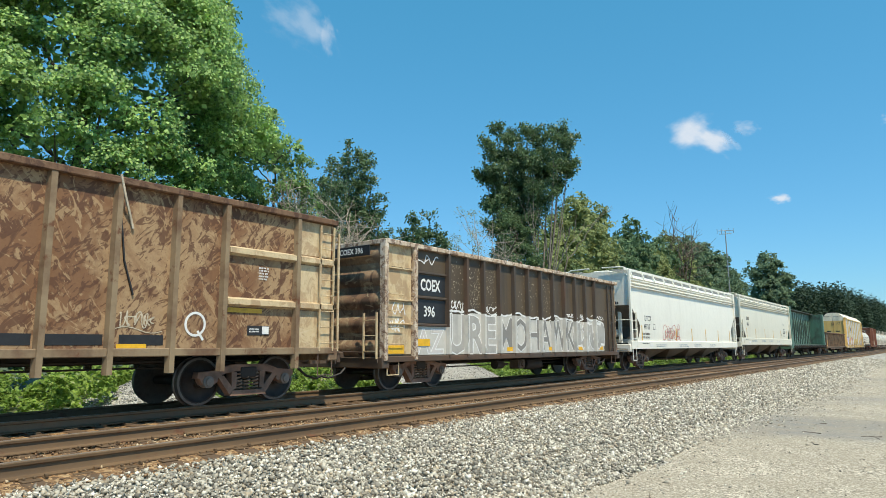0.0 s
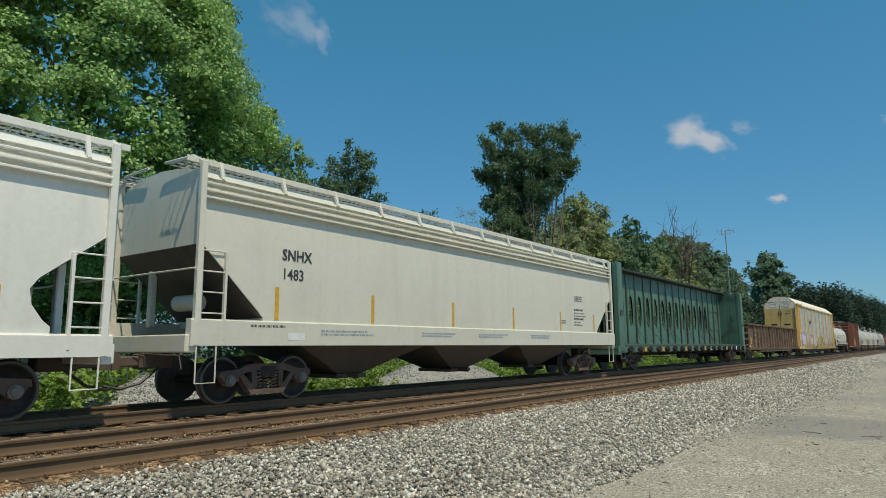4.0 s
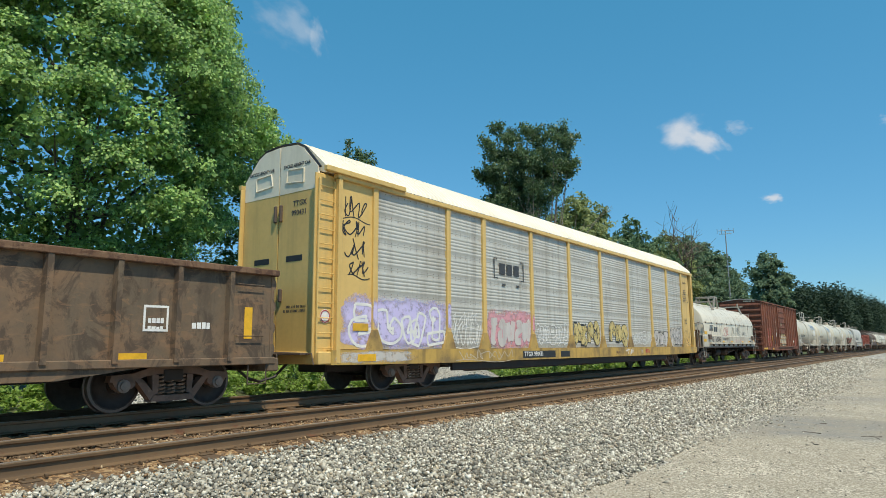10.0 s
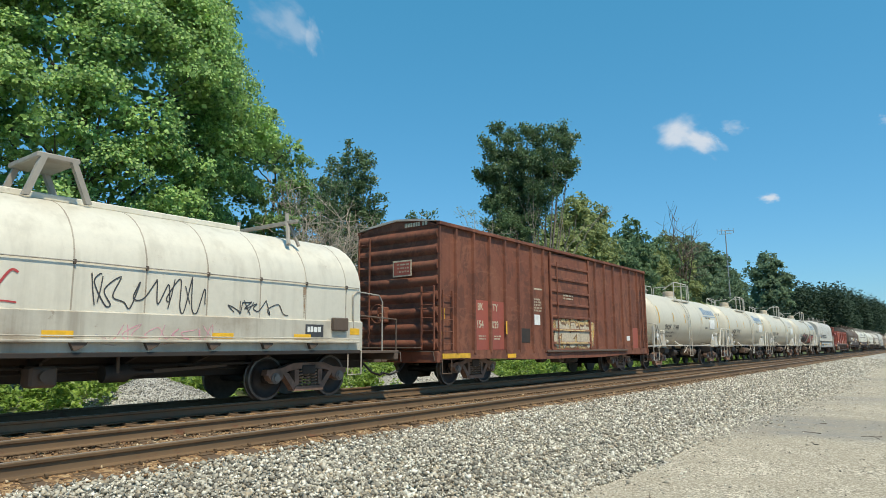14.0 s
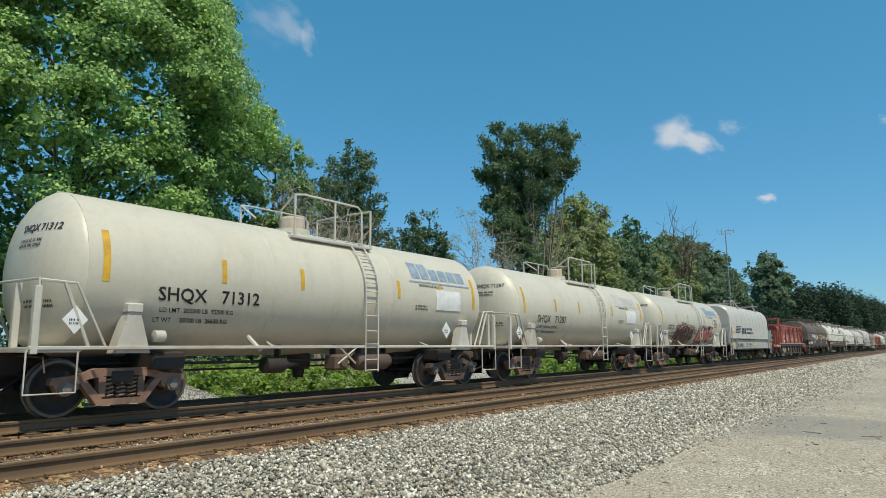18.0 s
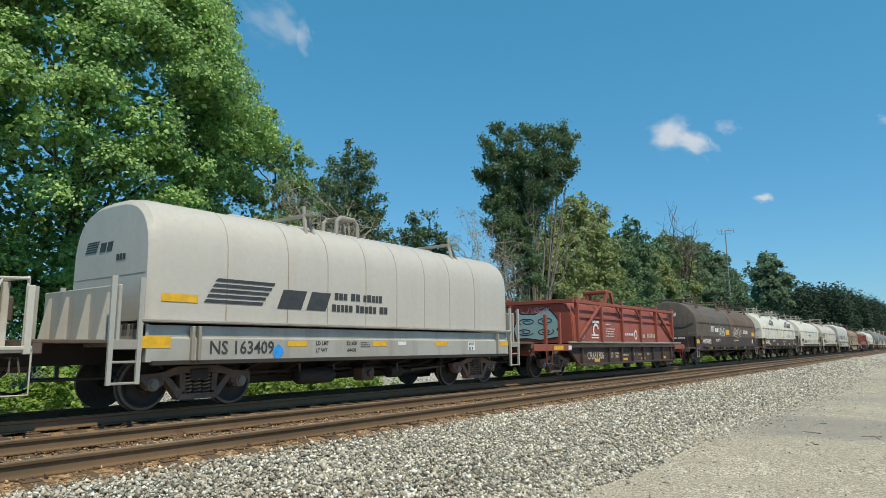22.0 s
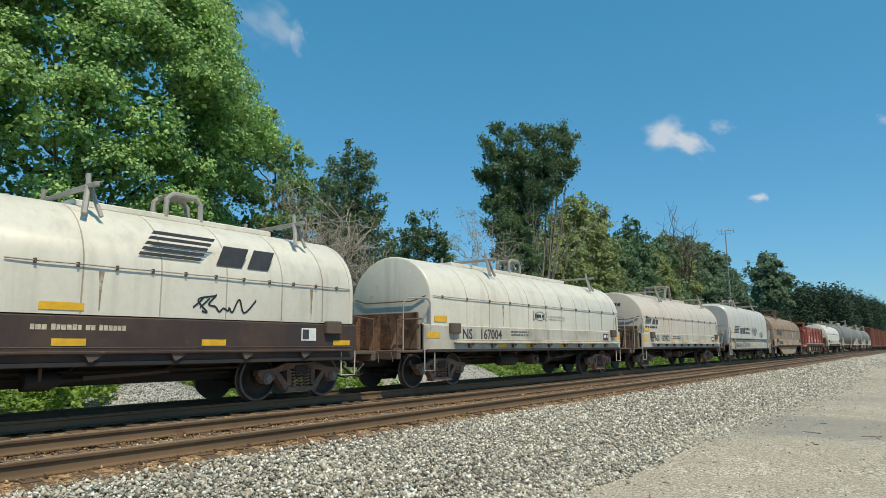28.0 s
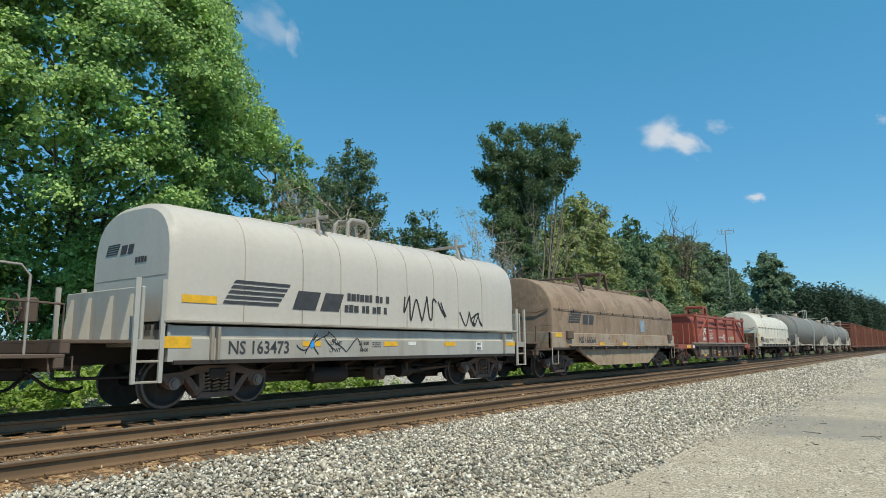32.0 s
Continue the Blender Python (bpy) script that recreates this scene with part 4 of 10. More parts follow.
def wheel_geo():
    tread, body = Geo(), Geo()
    for s in (-1, 1):
        body.lathe([(s * 0.68, 0.06), (s * 0.68, 0.42), (s * 0.70, WHEEL_R - 0.03), (s * 0.80, WHEEL_R - 0.035), (s * 0.80, 0.38), (s * 0.765, 0.34), (s * 0.745, 0.22), (s * 0.78, 0.13), (s * 0.82, 0.12), (s * 0.82, 0.085)], (0, 0, 0), "y", 24)
        tread.lathe([(s * 0.675, WHEEL_R + 0.02), (s * 0.705, WHEEL_R + 0.022), (s * 0.715, WHEEL_R), (s * 0.805, WHEEL_R - 0.008), (s * 0.808, WHEEL_R - 0.05), (s * 0.672, WHEEL_R - 0.05)], (0, 0, 0), "y", 24)
    body.lathe([(-1.09, 0.075), (-0.7, 0.085), (0.7, 0.085), (1.09, 0.075)], (0, 0, 0), "y", 14)
    return body, tread


M_SPRING = plain("rusty_spring_steel", (0.24, 0.165, 0.12), 0.6, 0.2)


def build_truck_meshes():
    body, tread = wheel_geo()
    bearing_m = plain("bearing_cap", (0.20, 0.165, 0.14), 0.55)
    n = len(body.f)
    body.add(tread.v, tread.f)
    me = body.mesh("wheelset", M_WHEEL)
    me.materials.append(M_TREAD)
    for p in me.polygons[n:]:
        p.material_index = 1
    out = {"wheelset": me}
    for name, s in (("near", -1), ("far", 1)):
        g = Geo()
        y0, y1 = s * 0.93, s * 1.10
        ya, yb = min(y0, y1), max(y0, y1)
        top = [(-1.12, 0.52), (-1.10, 0.63), (-0.72, 0.66), (-0.42, 0.76), (0.42, 0.76), (0.72, 0.66), (1.10, 0.63), (1.12, 0.52), (0.70, 0.52), (0.52, 0.60), (0.30, 0.63), (-0.30, 0.63), (-0.52, 0.60), (-0.70, 0.52)]
        g.prism(top, "y", ya, yb)
        for d in (-1, 1):
            g.prism([(d * 0.70, 0.56), (d * 0.56, 0.56), (d * 0.28, 0.24), (d * 0.40, 0.18)], "y", ya, yb)
            g.prism([(d * 0.27, 0.62), (d * 0.39, 0.62), (d * 0.37, 0.30), (d * 0.27, 0.30)], "y", ya, yb)
            g.prism([(d * 0.70, 0.62), (d * 1.08, 0.60), (d * 1.06, 0.50), (d * 1.00, 0.40), (d * 0.97, 0.52), (d * 0.80, 0.52), (d * 0.76, 0.40), (d * 0.68, 0.46)], "y", ya, yb)
        g.prism([(-0.42, 0.17), (0.42, 0.17), (0.36, 0.27), (-0.36, 0.27)], "y", ya - 0.02, yb + 0.02)
        out["frame_" + name] = g.mesh("side_frame", M_CAST)
        out["bearing_" + name] = Geo().lathe([(s * 0.96, 0.02), (s * 0.96, 0.11), (s * 1.13, 0.11), (s * 1.135, 0.075), (s * 1.16, 0.07), (s * 1.165, 0.02)], (0, 0, 0), "y", 14).mesh("bearing", bearing_m)
        pts = [(0.072 * math.cos(a), s * 1.03 + 0.072 * math.sin(a), 0.27 + 0.33 * a / (2 * math.pi * 5)) for a in np.linspace(0, 10 * math.pi, 36)]
        out["spring_" + name] = Geo().pipe(pts, 0.018, 4).mesh("spring", M_SPRING)
    g = Geo().box(-0.2, 0.2, -1.12, 1.12, 0.50, 0.72, 0.03).box(-0.28, 0.28, -0.3, 0.3, 0.6, 0.8, 0.03).cyl((0, 0, 0.7), (0, 0, 0.9), 0.2, 14)
    g.box(-0.62, -0.55, -0.85, 0.85, 0.42, 0.52, 0.02).box(0.55, 0.62, -0.85, 0.85, 0.42, 0.52, 0.02)
    out["bolster"] = g.mesh("truck", M_STEEL)
    return out


TRUCK = build_truck_meshes()


def truck(car, x):
    t = part("truck", TRUCK["bolster"], None, car, "grimy four-wheel truck", pose(x, 0, 0))
    for d in (-0.89, 0.89):
        w = part("wheelset", TRUCK["wheelset"], None, t, "grimy dark steel wheelset", pose(d, 0, WHEEL_R))
        WHEELS.append((w, (d, 0, WHEEL_R)))
    for s in ("near", "far"):
        part("side_frame", TRUCK["frame_" + s], None, t, "rusty cast side frame")
        for d in (-0.89, 0.89):
            part("bearing", TRUCK["bearing_" + s], None, t, at=pose(d, 0, WHEEL_R))
        for d in (-0.19, 0.0, 0.19):
            part("spring", TRUCK["spring_" + s], None, t, at=pose(d, 0, 0))
    return t


def coupler(car, x, s):
    """Draft gear and knuckle at the end x of a car; s: -1 at the front, 1 at the rear."""
    g = Geo().box(*sorted((x - s * 0.5, x + s * 0.18)), -0.16, 0.16, 0.70, 0.98, 0.03)
    g.box(*sorted((x + s * 0.1, x + s * 0.62)), -0.09, 0.09, 0.74, 0.94, 0.03)
    g.prism([(x + s * 0.55, -0.14), (x + s * 0.78, -0.16), (x + s * 0.80, 0.02), (x + s * 0.66, 0.06), (x + s * 0.66, 0.16), (x + s * 0.55, 0.14)], "z", 0.70, 0.99)
    part("coupler", g, M_FRAME, car, "rusty knuckle coupler")
    h = Geo().pipe([(x - s * 0.1, -0.30, 0.72), (x + s * 0.25, -0.32, 0.45), (x + s * 0.6, -0.28, 0.36), (x + s * 0.85, -0.2, 0.42)], 0.028, 6)
    part("air_hose", h, M_BLACK, car, "black rubber air hose")
    lv = Geo().pipe([(x + s * 0.12, -1.42, 0.72), (x + s * 0.14, -1.38, 0.95), (x + s * 0.14, -0.2, 0.98), (x + s * 0.3, -0.1, 0.95)], 0.014, 5)
    part("uncoupling_lever", lv, M_FRAME, car)


def car_root(name, label, category, u0, group="cars of the train"):
    root = thing(name, label, category, group, at=pose(u0, TRAIN_Y, 0))
    CARS.append((root, u0))
    return root


def ladder(car, x, y, z0, z1, n, mat, wide=0.42, face="near", r=0.011):
    g = Geo()
    if face == "near":
        for dx in (0, wide):
            g.box(x + dx - 0.02, x + dx + 0.02, y - 0.05, y, z0, z1, 0.004)
        for k in range(n):
            z = z0 + (z1 - z0) * (k + 0.5) / n
            g.cyl((x, y - 0.045, z), (x + wide, y - 0.045, z), r, 6)
    else:
        for dy in (0, wide):
            g.box(x - 0.05, x, y + dy - 0.02, y + dy + 0.02, z0, z1, 0.004)
        for k in range(n):
            z = z0 + (z1 - z0) * (k + 0.5) / n
            g.cyl((x - 0.045, y, z), (x - 0.045, y + wide, z), r, 6)
    return part("ladder", g, mat, car)


def stirrup(car, x, y, mat, wide=0.42, z0=0.45, z1=0.95):
    g = Geo().pipe([(x, y, z1), (x, y, z0), (x + wide, y, z0), (x + wide, y, z1)], 0.016, 6)
    part("step", g, mat, car, "steel sill step")


def grab(car, x, z, y, mat, wide=0.45):
    g = Geo().pipe([(x, y, z), (x, y - 0.07, z), (x + wide, y - 0.07, z), (x + wide, y, z)], 0.010, 5)
    part("grab_iron", g, mat, car)


def patch(car, x0, x1, z0, z1, y, mat, name="reflector", label=""):
    part(name, Geo().sheet(x0, x1, z0, z1, y), mat, car, label)


# ---- surface details shared by the cars ----
def sprayed(name, col, cover, feather=False):
    """Sprayed paint that thins out here and there, and towards the field's edge, and lets the panel show."""
    m, nt, bsdf, nodes, links = node_mat(name)
    tc = nodes.new("ShaderNodeTexCoord")
    co = tc.outputs["Object"]
    c = blend(nt, ramp(nt, noise_tex(nt, co, 3.5, 4), 0.35, 0.7, 0.5), col, tuple(min(0.9, 0.75 * k + 0.2) for k in col))
    links.new(c, bsdf.inputs["Base Color"])
    bsdf.inputs["Roughness"].default_value = 0.6
    tr, mix = nodes.new("ShaderNodeBsdfTransparent"), nodes.new("ShaderNodeMixShader")
    cov = ramp(nt, noise_tex(nt, co, 5.0, 6, 0.7), 0.28, 0.55, cover)
    if feather:
        sep = nodes.new("ShaderNodeSeparateXYZ")
        links.new(tc.outputs["Generated"], sep.inputs[0])
        rag = ramp(nt, noise_tex(nt, co, 2.6, 5, 0.6), 0.25, 0.75, 1.0)
        for axis, w in (("X", 0.20), ("Z", 0.30)):
            ping = nodes.new("ShaderNodeMath")          # nearness to the middle along this axis
            ping.operation = "PINGPONG"
            links.new(sep.outputs[axis], ping.inputs[0])
            ping.inputs[1].default_value = 0.5
            add = nodes.new("ShaderNodeMath")
            add.operation = "MULTIPLY_ADD"
            links.new(rag, add.inputs[0])
            add.inputs[1].default_value = 0.55 * w
            links.new(ping.outputs[0], add.inputs[2])
            mul = nodes.new("ShaderNodeMath")
            mul.operation = "MULTIPLY"
            links.new(cov, mul.inputs[0])
            links.new(ramp(nt, add.outputs[0], 0.25 * w, 1.1 * w), mul.inputs[1])
            cov = mul.outputs[0]
    links.new(cov, mix.inputs[0])
    links.new(tr.outputs[0], mix.inputs[1])
    links.new(bsdf.outputs[0], mix.inputs[2])
    links.new(mix.outputs[0], nodes["Material Output"].inputs["Surface"])
    return m


def bars(car, x, z, y, rows, wide, high, mat, seed=1, gap=0.55, name="stencil", face="near"):
    """Lines of unreadable small print: rows of narrow character-sized bars, broken into words."""
    rng = random.Random(seed)
    g = Geo()
    for r in range(rows):
        zz = z - r * high * (1 + gap)
        xx, end = x, x + wide * rng.uniform(0.75, 1.0)
        while xx < end:
            for _ in range(rng.randint(2, 6)):
                w = high * (rng.uniform(0.30, 0.52) if high < 0.09 else rng.uniform(0.55, 0.85))
                top = zz + high * rng.uniform(0.86, 1.0)
                q = [(xx, zz), (xx + w, zz), (xx + w, top), (xx, top)]
                g.add([(p, y - 0.003, v) if face == "near" else (y - 0.003, p, v) for p, v in q], [(0, 1, 2, 3) if face == "near" else (3, 2, 1, 0)])
                xx += w + high * (0.22 if high < 0.09 else 0.14)
                if xx > end:
                    break
            xx += high * 0.55
    return tagged(part(name, g, mat, car), kind="stuff")


def ribbon(g, pts, w, y, face="near"):
    """A painted stroke: a thin flat band along points (x, z)."""
    n = len(pts)
    top, bot = [], []
    for k in range(n):
        a, b = pts[max(0, k - 1)], pts[min(n - 1, k + 1)]
        dx, dz = b[0] - a[0], b[1] - a[1]
        d = math.hypot(dx, dz) or 1
        ox, oz = -dz / d * w / 2, dx / d * w / 2
        top.append((pts[k][0] + ox, pts[k][1] + oz))
        bot.append((pts[k][0] - ox, pts[k][1] - oz))
    # later paint lies a hair over earlier paint, so that crossings stay clean
    lay = [(y - 0.0018 * k / n, p) for q in (top, bot) for k, p in enumerate(q)]
    g.add([(p[0], d, p[1]) if face == "near" else (d, -p[0], p[1]) for d, p in lay], [(k, n + k, n + k + 1, k + 1) for k in range(n - 1)])


def scrawl(car, x0, x1, z0, z1, y, mat, seed, letters=5, w=0.045, slant=0.15, name="graffiti", label="", face="near"):
    """A sprayed tag that nobody can read: one looping line with a few slashes over it."""
    rng = random.Random(seed)
    g = Geo()
    step = (x1 - x0) / letters
    cz, hh = (z0 + z1) / 2, (z1 - z0) / 2
    keys, x, up = [], x0, rng.choice((-1, 1))
    while x < x1:
        keys.append((x + slant * up * hh, cz + up * hh * rng.uniform(0.35, 1.0)))
        if rng.random() < 0.45:          # a tight hook at the turn
            keys.append((x + rng.uniform(0.1, 0.3) * step, cz + up * hh * rng.uniform(0.6, 1.05)))
        if rng.random() < 0.3:           # a loop back
            keys.append((x - rng.uniform(0.2, 0.5) * step, cz + hh * rng.uniform(-0.4, 0.4)))
        x += step * rng.uniform(0.25, 0.75)
        up = -up if rng.random() < 0.85 else up
    pts = []
    for k in range(1, len(keys) - 2):
        p0, p1, p2, p3 = keys[k - 1:k + 3]
        for i in range(6):
            t = i / 6
            pts.append(tuple(0.5 * (2 * p1[c] + (p2[c] - p0[c]) * t + (2 * p0[c] - 5 * p1[c] + 4 * p2[c] - p3[c]) * t * t + (3 * p1[c] - p0[c] - 3 * p2[c] + p3[c]) * t ** 3) for c in (0, 1)))
    ribbon(g, pts, w, y, face)
    for k in range(max(1, letters // 2)):
        x, h, q = rng.uniform(x0, x1), hh * rng.uniform(0.5, 1.1), rng.uniform(-0.5, 0.6) * step
        ribbon(g, [(x - q, cz - h), (x, cz + rng.uniform(-0.1, 0.1) * hh), (x + q * 0.8, cz + h)], w * 0.9, y - 0.0022 - 0.0004 * k, face)
    if rng.random() < 0.5:
        ph = rng.uniform(0, 6)
        ribbon(g, [(x0 + (x1 - x0) * k / 8, z0 - 0.04 + 0.05 * math.sin(k * 0.7 + ph)) for k in range(9)], w * 0.7, y + 0.0006, face)
    return part(name, g, mat, car, label)


def oval(cx, cz, rx, rz, n=20, rot=0.0):
    return [(cx + rx * math.cos(rot + 2 * math.pi * i / n), cz + rz * math.sin(rot + 2 * math.pi * i / n)) for i in range(n)]


def blob(car, cx, cz, rx, rz, y, mat, seed, name="graffiti", label="", n=26, wob_amt=0.12, depth=0.004):
    rng = random.Random(seed)
    ph = [rng.uniform(0, 6.28) for _ in range(3)]
    pts = [(cx + rx * math.cos(a) * (1 + wob_amt * math.sin(3 * a + ph[0]) + wob_amt * 0.6 * math.sin(7 * a + ph[1])),
            cz + rz * math.sin(a) * (1 + wob_amt * math.sin(4 * a + ph[2]))) for a in (2 * math.pi * i / n for i in range(n))]
    return part(name, Geo().prism(pts, "y", y - depth, y), mat, car, label)


def fogged(car, x0, x1, z0, z1, y, mat, seed, label=""):
    """A sprayed field with a soft-cornered, uneven outline."""
    rng = random.Random(seed)
    ph = [rng.uniform(0, 6.28) for _ in range(2)]
    pts = []
    for i in range(40):
        a = 2 * math.pi * i / 40
        ca, sa = math.cos(a), math.sin(a)
        k = 1 + 0.05 * math.sin(5 * a + ph[0]) + 0.03 * math.sin(11 * a + ph[1])
        pts.append(((x0 + x1) / 2 + (x1 - x0) / 2 * k * math.copysign(abs(ca) ** 0.5, ca), (z0 + z1) / 2 + (z1 - z0) / 2 * k * math.copysign(abs(sa) ** 0.5, sa)))
    part("graffiti", Geo().prism(pts, "y", y - 0.002, y), mat, car, label)


STROKES = (
    (((0.10, 1.0), (0.14, 0.45), (0.25, 0.08), (0.65, 0.0), (0.92, 0.30), (0.60, 0.55)),),
    (((0.05, 0.0), (0.32, 0.95), (0.50, 0.35), (0.68, 0.90), (0.98, 0.10)),),
    (((0.92, 0.92), (0.30, 0.95), (0.12, 0.62), (0.80, 0.42), (0.82, 0.06), (0.08, 0.05)),),
    (((0.16, 0.0), (0.14, 1.0)), ((0.92, 0.95), (0.22, 0.50), (0.95, 0.02))),
    (((0.02, 0.90), (0.98, 1.0)), ((0.52, 0.92), (0.46, 0.0), (0.75, 0.06))),
    (((0.90, 0.72), (0.52, 1.0), (0.12, 0.62), (0.18, 0.12), (0.68, 0.0), (0.95, 0.34), (0.55, 0.40)),),
    (((0.12, 0.0), (0.12, 1.0), (0.88, 0.06), (0.90, 0.98)),),
)


def smooth_line(keys, n=6):
    """A rounded line through points."""
    keys = [keys[0]] + list(keys) + [keys[-1]]
    out = []
    for k in range(1, len(keys) - 2):
        p0, p1, p2, p3 = keys[k - 1:k + 3]
        for i in range(n):
            t = i / n
            out.append(tuple(0.5 * (2 * p1[c] + (p2[c] - p0[c]) * t + (2 * p0[c] - 5 * p1[c] + 4 * p2[c] - p3[c]) * t * t + (3 * p1[c] - p0[c] - 3 * p2[c] + p3[c]) * t ** 3) for c in (0, 1)))
    return out + [keys[-2]]


def bubbles(car, x0, x1, z0, z1, y, fill, edge, n, seed, w=0.045, label=""):
    """Fat interlocking strokes with drawn outlines, as of a piece that nobody can read."""
    rng = random.Random(seed)
    step = (x1 - x0) / n
    last = -1
    for k in range(n):
        f, e = Geo(), Geo()
        high = z1 - z0
        fat = min(0.46 * step, 0.34 * high) * rng.uniform(0.85, 1.1)
        lift, tilt = rng.uniform(-0.06, 0.06) * high, rng.uniform(-0.12, 0.18)
        pick = rng.choice([i for i in range(len(STROKES)) if i != last])
        last = pick
        m = fat * 0.5 + w * 0.5
        fx, fz = rng.random() < 0.6, rng.random() < 0.6
        for j, keys in enumerate(STROKES[pick]):
            line = smooth_line([(x0 + step * k + m * 0.7 + u * (step * 1.08 - 1.4 * m) + tilt * (v - 0.5) * high * 0.5, z0 + lift + m + v * (high - 2 * m) + rng.uniform(-0.03, 0.03) * high) for u, v in (((1 - a if fx else a), (1 - b if fz else b)) for a, b in keys)])
            lay = 0.0004 * j + 0.0024 * (k % 2)
            if fill:
                ribbon(e, [(2 * line[0][0] - line[1][0], 2 * line[0][1] - line[1][1])] + line + [(2 * line[-1][0] - line[-2][0], 2 * line[-1][1] - line[-2][1])], fat + 1.6 * w, y - 0.001 - lay)
                ribbon(f, line, fat, y - 0.0062 - lay)
                ribbon(e, [(p[0] - 0.22 * fat, p[1] + 0.2 * fat) for p in line[1:len(line) // 2]], 0.3 * w, y - 0.0095 - lay)
            else:
                for sgn in (-1, 1):
                    q = []
                    for i, p in enumerate(line):
                        a, b = line[max(0, i - 1)], line[min(len(line) - 1, i + 1)]
                        d = math.hypot(b[0] - a[0], b[1] - a[1]) or 1.0
                        q.append((p[0] - sgn * (b[1] - a[1]) / d * fat * 0.5, p[1] + sgn * (b[0] - a[0]) / d * fat * 0.5))
                    ribbon(e, q, w, y - 0.001 - lay)
                for end in (0, -1):
                    c, d = line[end], line[1 if end == 0 else -2]
                    t = math.hypot(c[0] - d[0], c[1] - d[1]) or 1.0
                    ox, oz = -(c[1] - d[1]) / t * fat * 0.5, (c[0] - d[0]) / t * fat * 0.5
                    ribbon(e, [(c[0] - ox, c[1] - oz), (c[0] + (c[0] - d[0]) / t * 0.1 * fat, c[1] + (c[1] - d[1]) / t * 0.1 * fat), (c[0] + ox, c[1] + oz)], w, y - 0.002 - lay)
        part("graffiti", e, edge, car, label)
        if fill:
            part("graffiti", f, fill, car)


def stripe_logo(car, x, z, wide, high, y, mat, face="near"):
    """The railway's emblem as plain shapes: five bars that run into two slanted blocks."""
    n = 5
    bw = wide * 0.52
    ax, d0, d1 = ("y", y - 0.003, y) if face == "near" else ("x", y - 0.003, y)
    for k in range(n):
        z1 = z + high * (1 - k / n)
        z0 = z1 - high / n * 0.62
        s = 0.10 * wide
        t0, t1 = (z1 - z) / high, (z0 - z) / high
        g = Geo()
        if face == "near":
            g.prism([(x + s * t1 * 0.9, z0), (x + bw * (0.78 + 0.22 * t0), z0), (x + bw * (0.80 + 0.22 * t0), z1), (x + s * t0, z1)], ax, d0, d1)
        else:
            g.prism([(x - s * t1 * 0.9, z0), (x - bw * (0.78 + 0.22 * t0), z0), (x - bw * (0.80 + 0.22 * t0), z1), (x - s * t0, z1)], ax, d0, d1)
        part("emblem_bar", g, mat, car)
    for k, (a, b) in enumerate(((0.55, 0.775), (0.80, 1.0))):
        sx = 1 if face == "near" else -1
        p = [(x + sx * wide * a, z), (x + sx * wide * (b - 0.02), z), (x + sx * wide * (b + 0.03), z + high * 0.78), (x + sx * wide * (a + 0.05), z + high * 0.78)]
        part("emblem_block", Geo().prism(p, ax, d0, d1), mat, car)


def both(fn):
    """Calls fn for the near and the far side."""
    for s in (-1, 1):
        fn(s)


def sheet_s(g, x0, x1, z0, z1, s, out, thick=0.03, c=0.006):
    """A plate on the side s at the distance out from the middle, thickness inwards."""
    g.box(x0, x1, *sorted((s * out, s * (out - thick))), z0, z1, c)
    return g


def corrugated_end(car, x, s, half, z0, z1, ribs, mat, depth=0.09, name="end_wall"):
    """A pressed end: horizontal ribs that bulge outwards."""
    prof = [(x - s * 0.03, z0), (x, z0)]
    step = (z1 - z0) / ribs
    for k in range(ribs):
        a = z0 + k * step
        prof += [(x, a + step * 0.12), (x + s * depth * 0.8, a + step * 0.30), (x + s * depth, a + step * 0.42), (x + s * depth, a + step * 0.55), (x + s * depth * 0.8, a + step * 0.66), (x, a + step * 0.85)]
    prof += [(x, z1), (x - s * 0.03, z1)]
    return part(name, Geo().prism(prof, "y", -half, half), mat, car, "horizontally ribbed steel end wall")


def under_gear(car, L, z=0.62, mat=None):
    """Brake gear below the middle: cylinder, reservoir, rods and pipe."""
    m = mat or M_STEEL
    mid = L / 2
    part("centre_sill", Geo().box(1.0, L - 1.0, -0.22, 0.22, z + 0.05, z + 0.36, 0.02), M_STEEL, car)
    part("air_reservoir", Geo().lathe([(-0.55, 0.02), (-0.52, 0.15), (-0.45, 0.19), (0.45, 0.19), (0.52, 0.15), (0.55, 0.02)], (mid + 1.3, -0.75, z - 0.02), "x", 14), m, car)
    part("brake_cylinder", Geo().lathe([(-0.3, 0.02), (-0.3, 0.14), (0.1, 0.14), (0.3, 0.05), (0.5, 0.03)], (mid - 0.7, -0.7, z), "x", 12), m, car)
    part("control_valve", Geo().box(mid + 0.05, mid + 0.45, -1.0, -0.6, z - 0.16, z + 0.16, 0.04).cyl((mid + 0.25, -1.05, z), (mid + 0.25, -0.95, z), 0.09, 10), M_FRAME, car)
    part("brake_rod", Geo().cyl((1.6, -0.35, z - 0.02), (L - 1.6, -0.35, z - 0.02), 0.018, 6), m, car)
    part("train_pipe", Geo().cyl((0.4, -0.55, z + 0.1), (L - 0.4, -0.55, z + 0.1), 0.025, 6), m, car)


def running_gear(car, L, inset, gear=True, z=0.62):
    truck(car, inset)
    truck(car, L - inset)
    coupler(car, 0, -1)
    coupler(car, L, 1)
    if gear:
        under_gear(car, L, z)


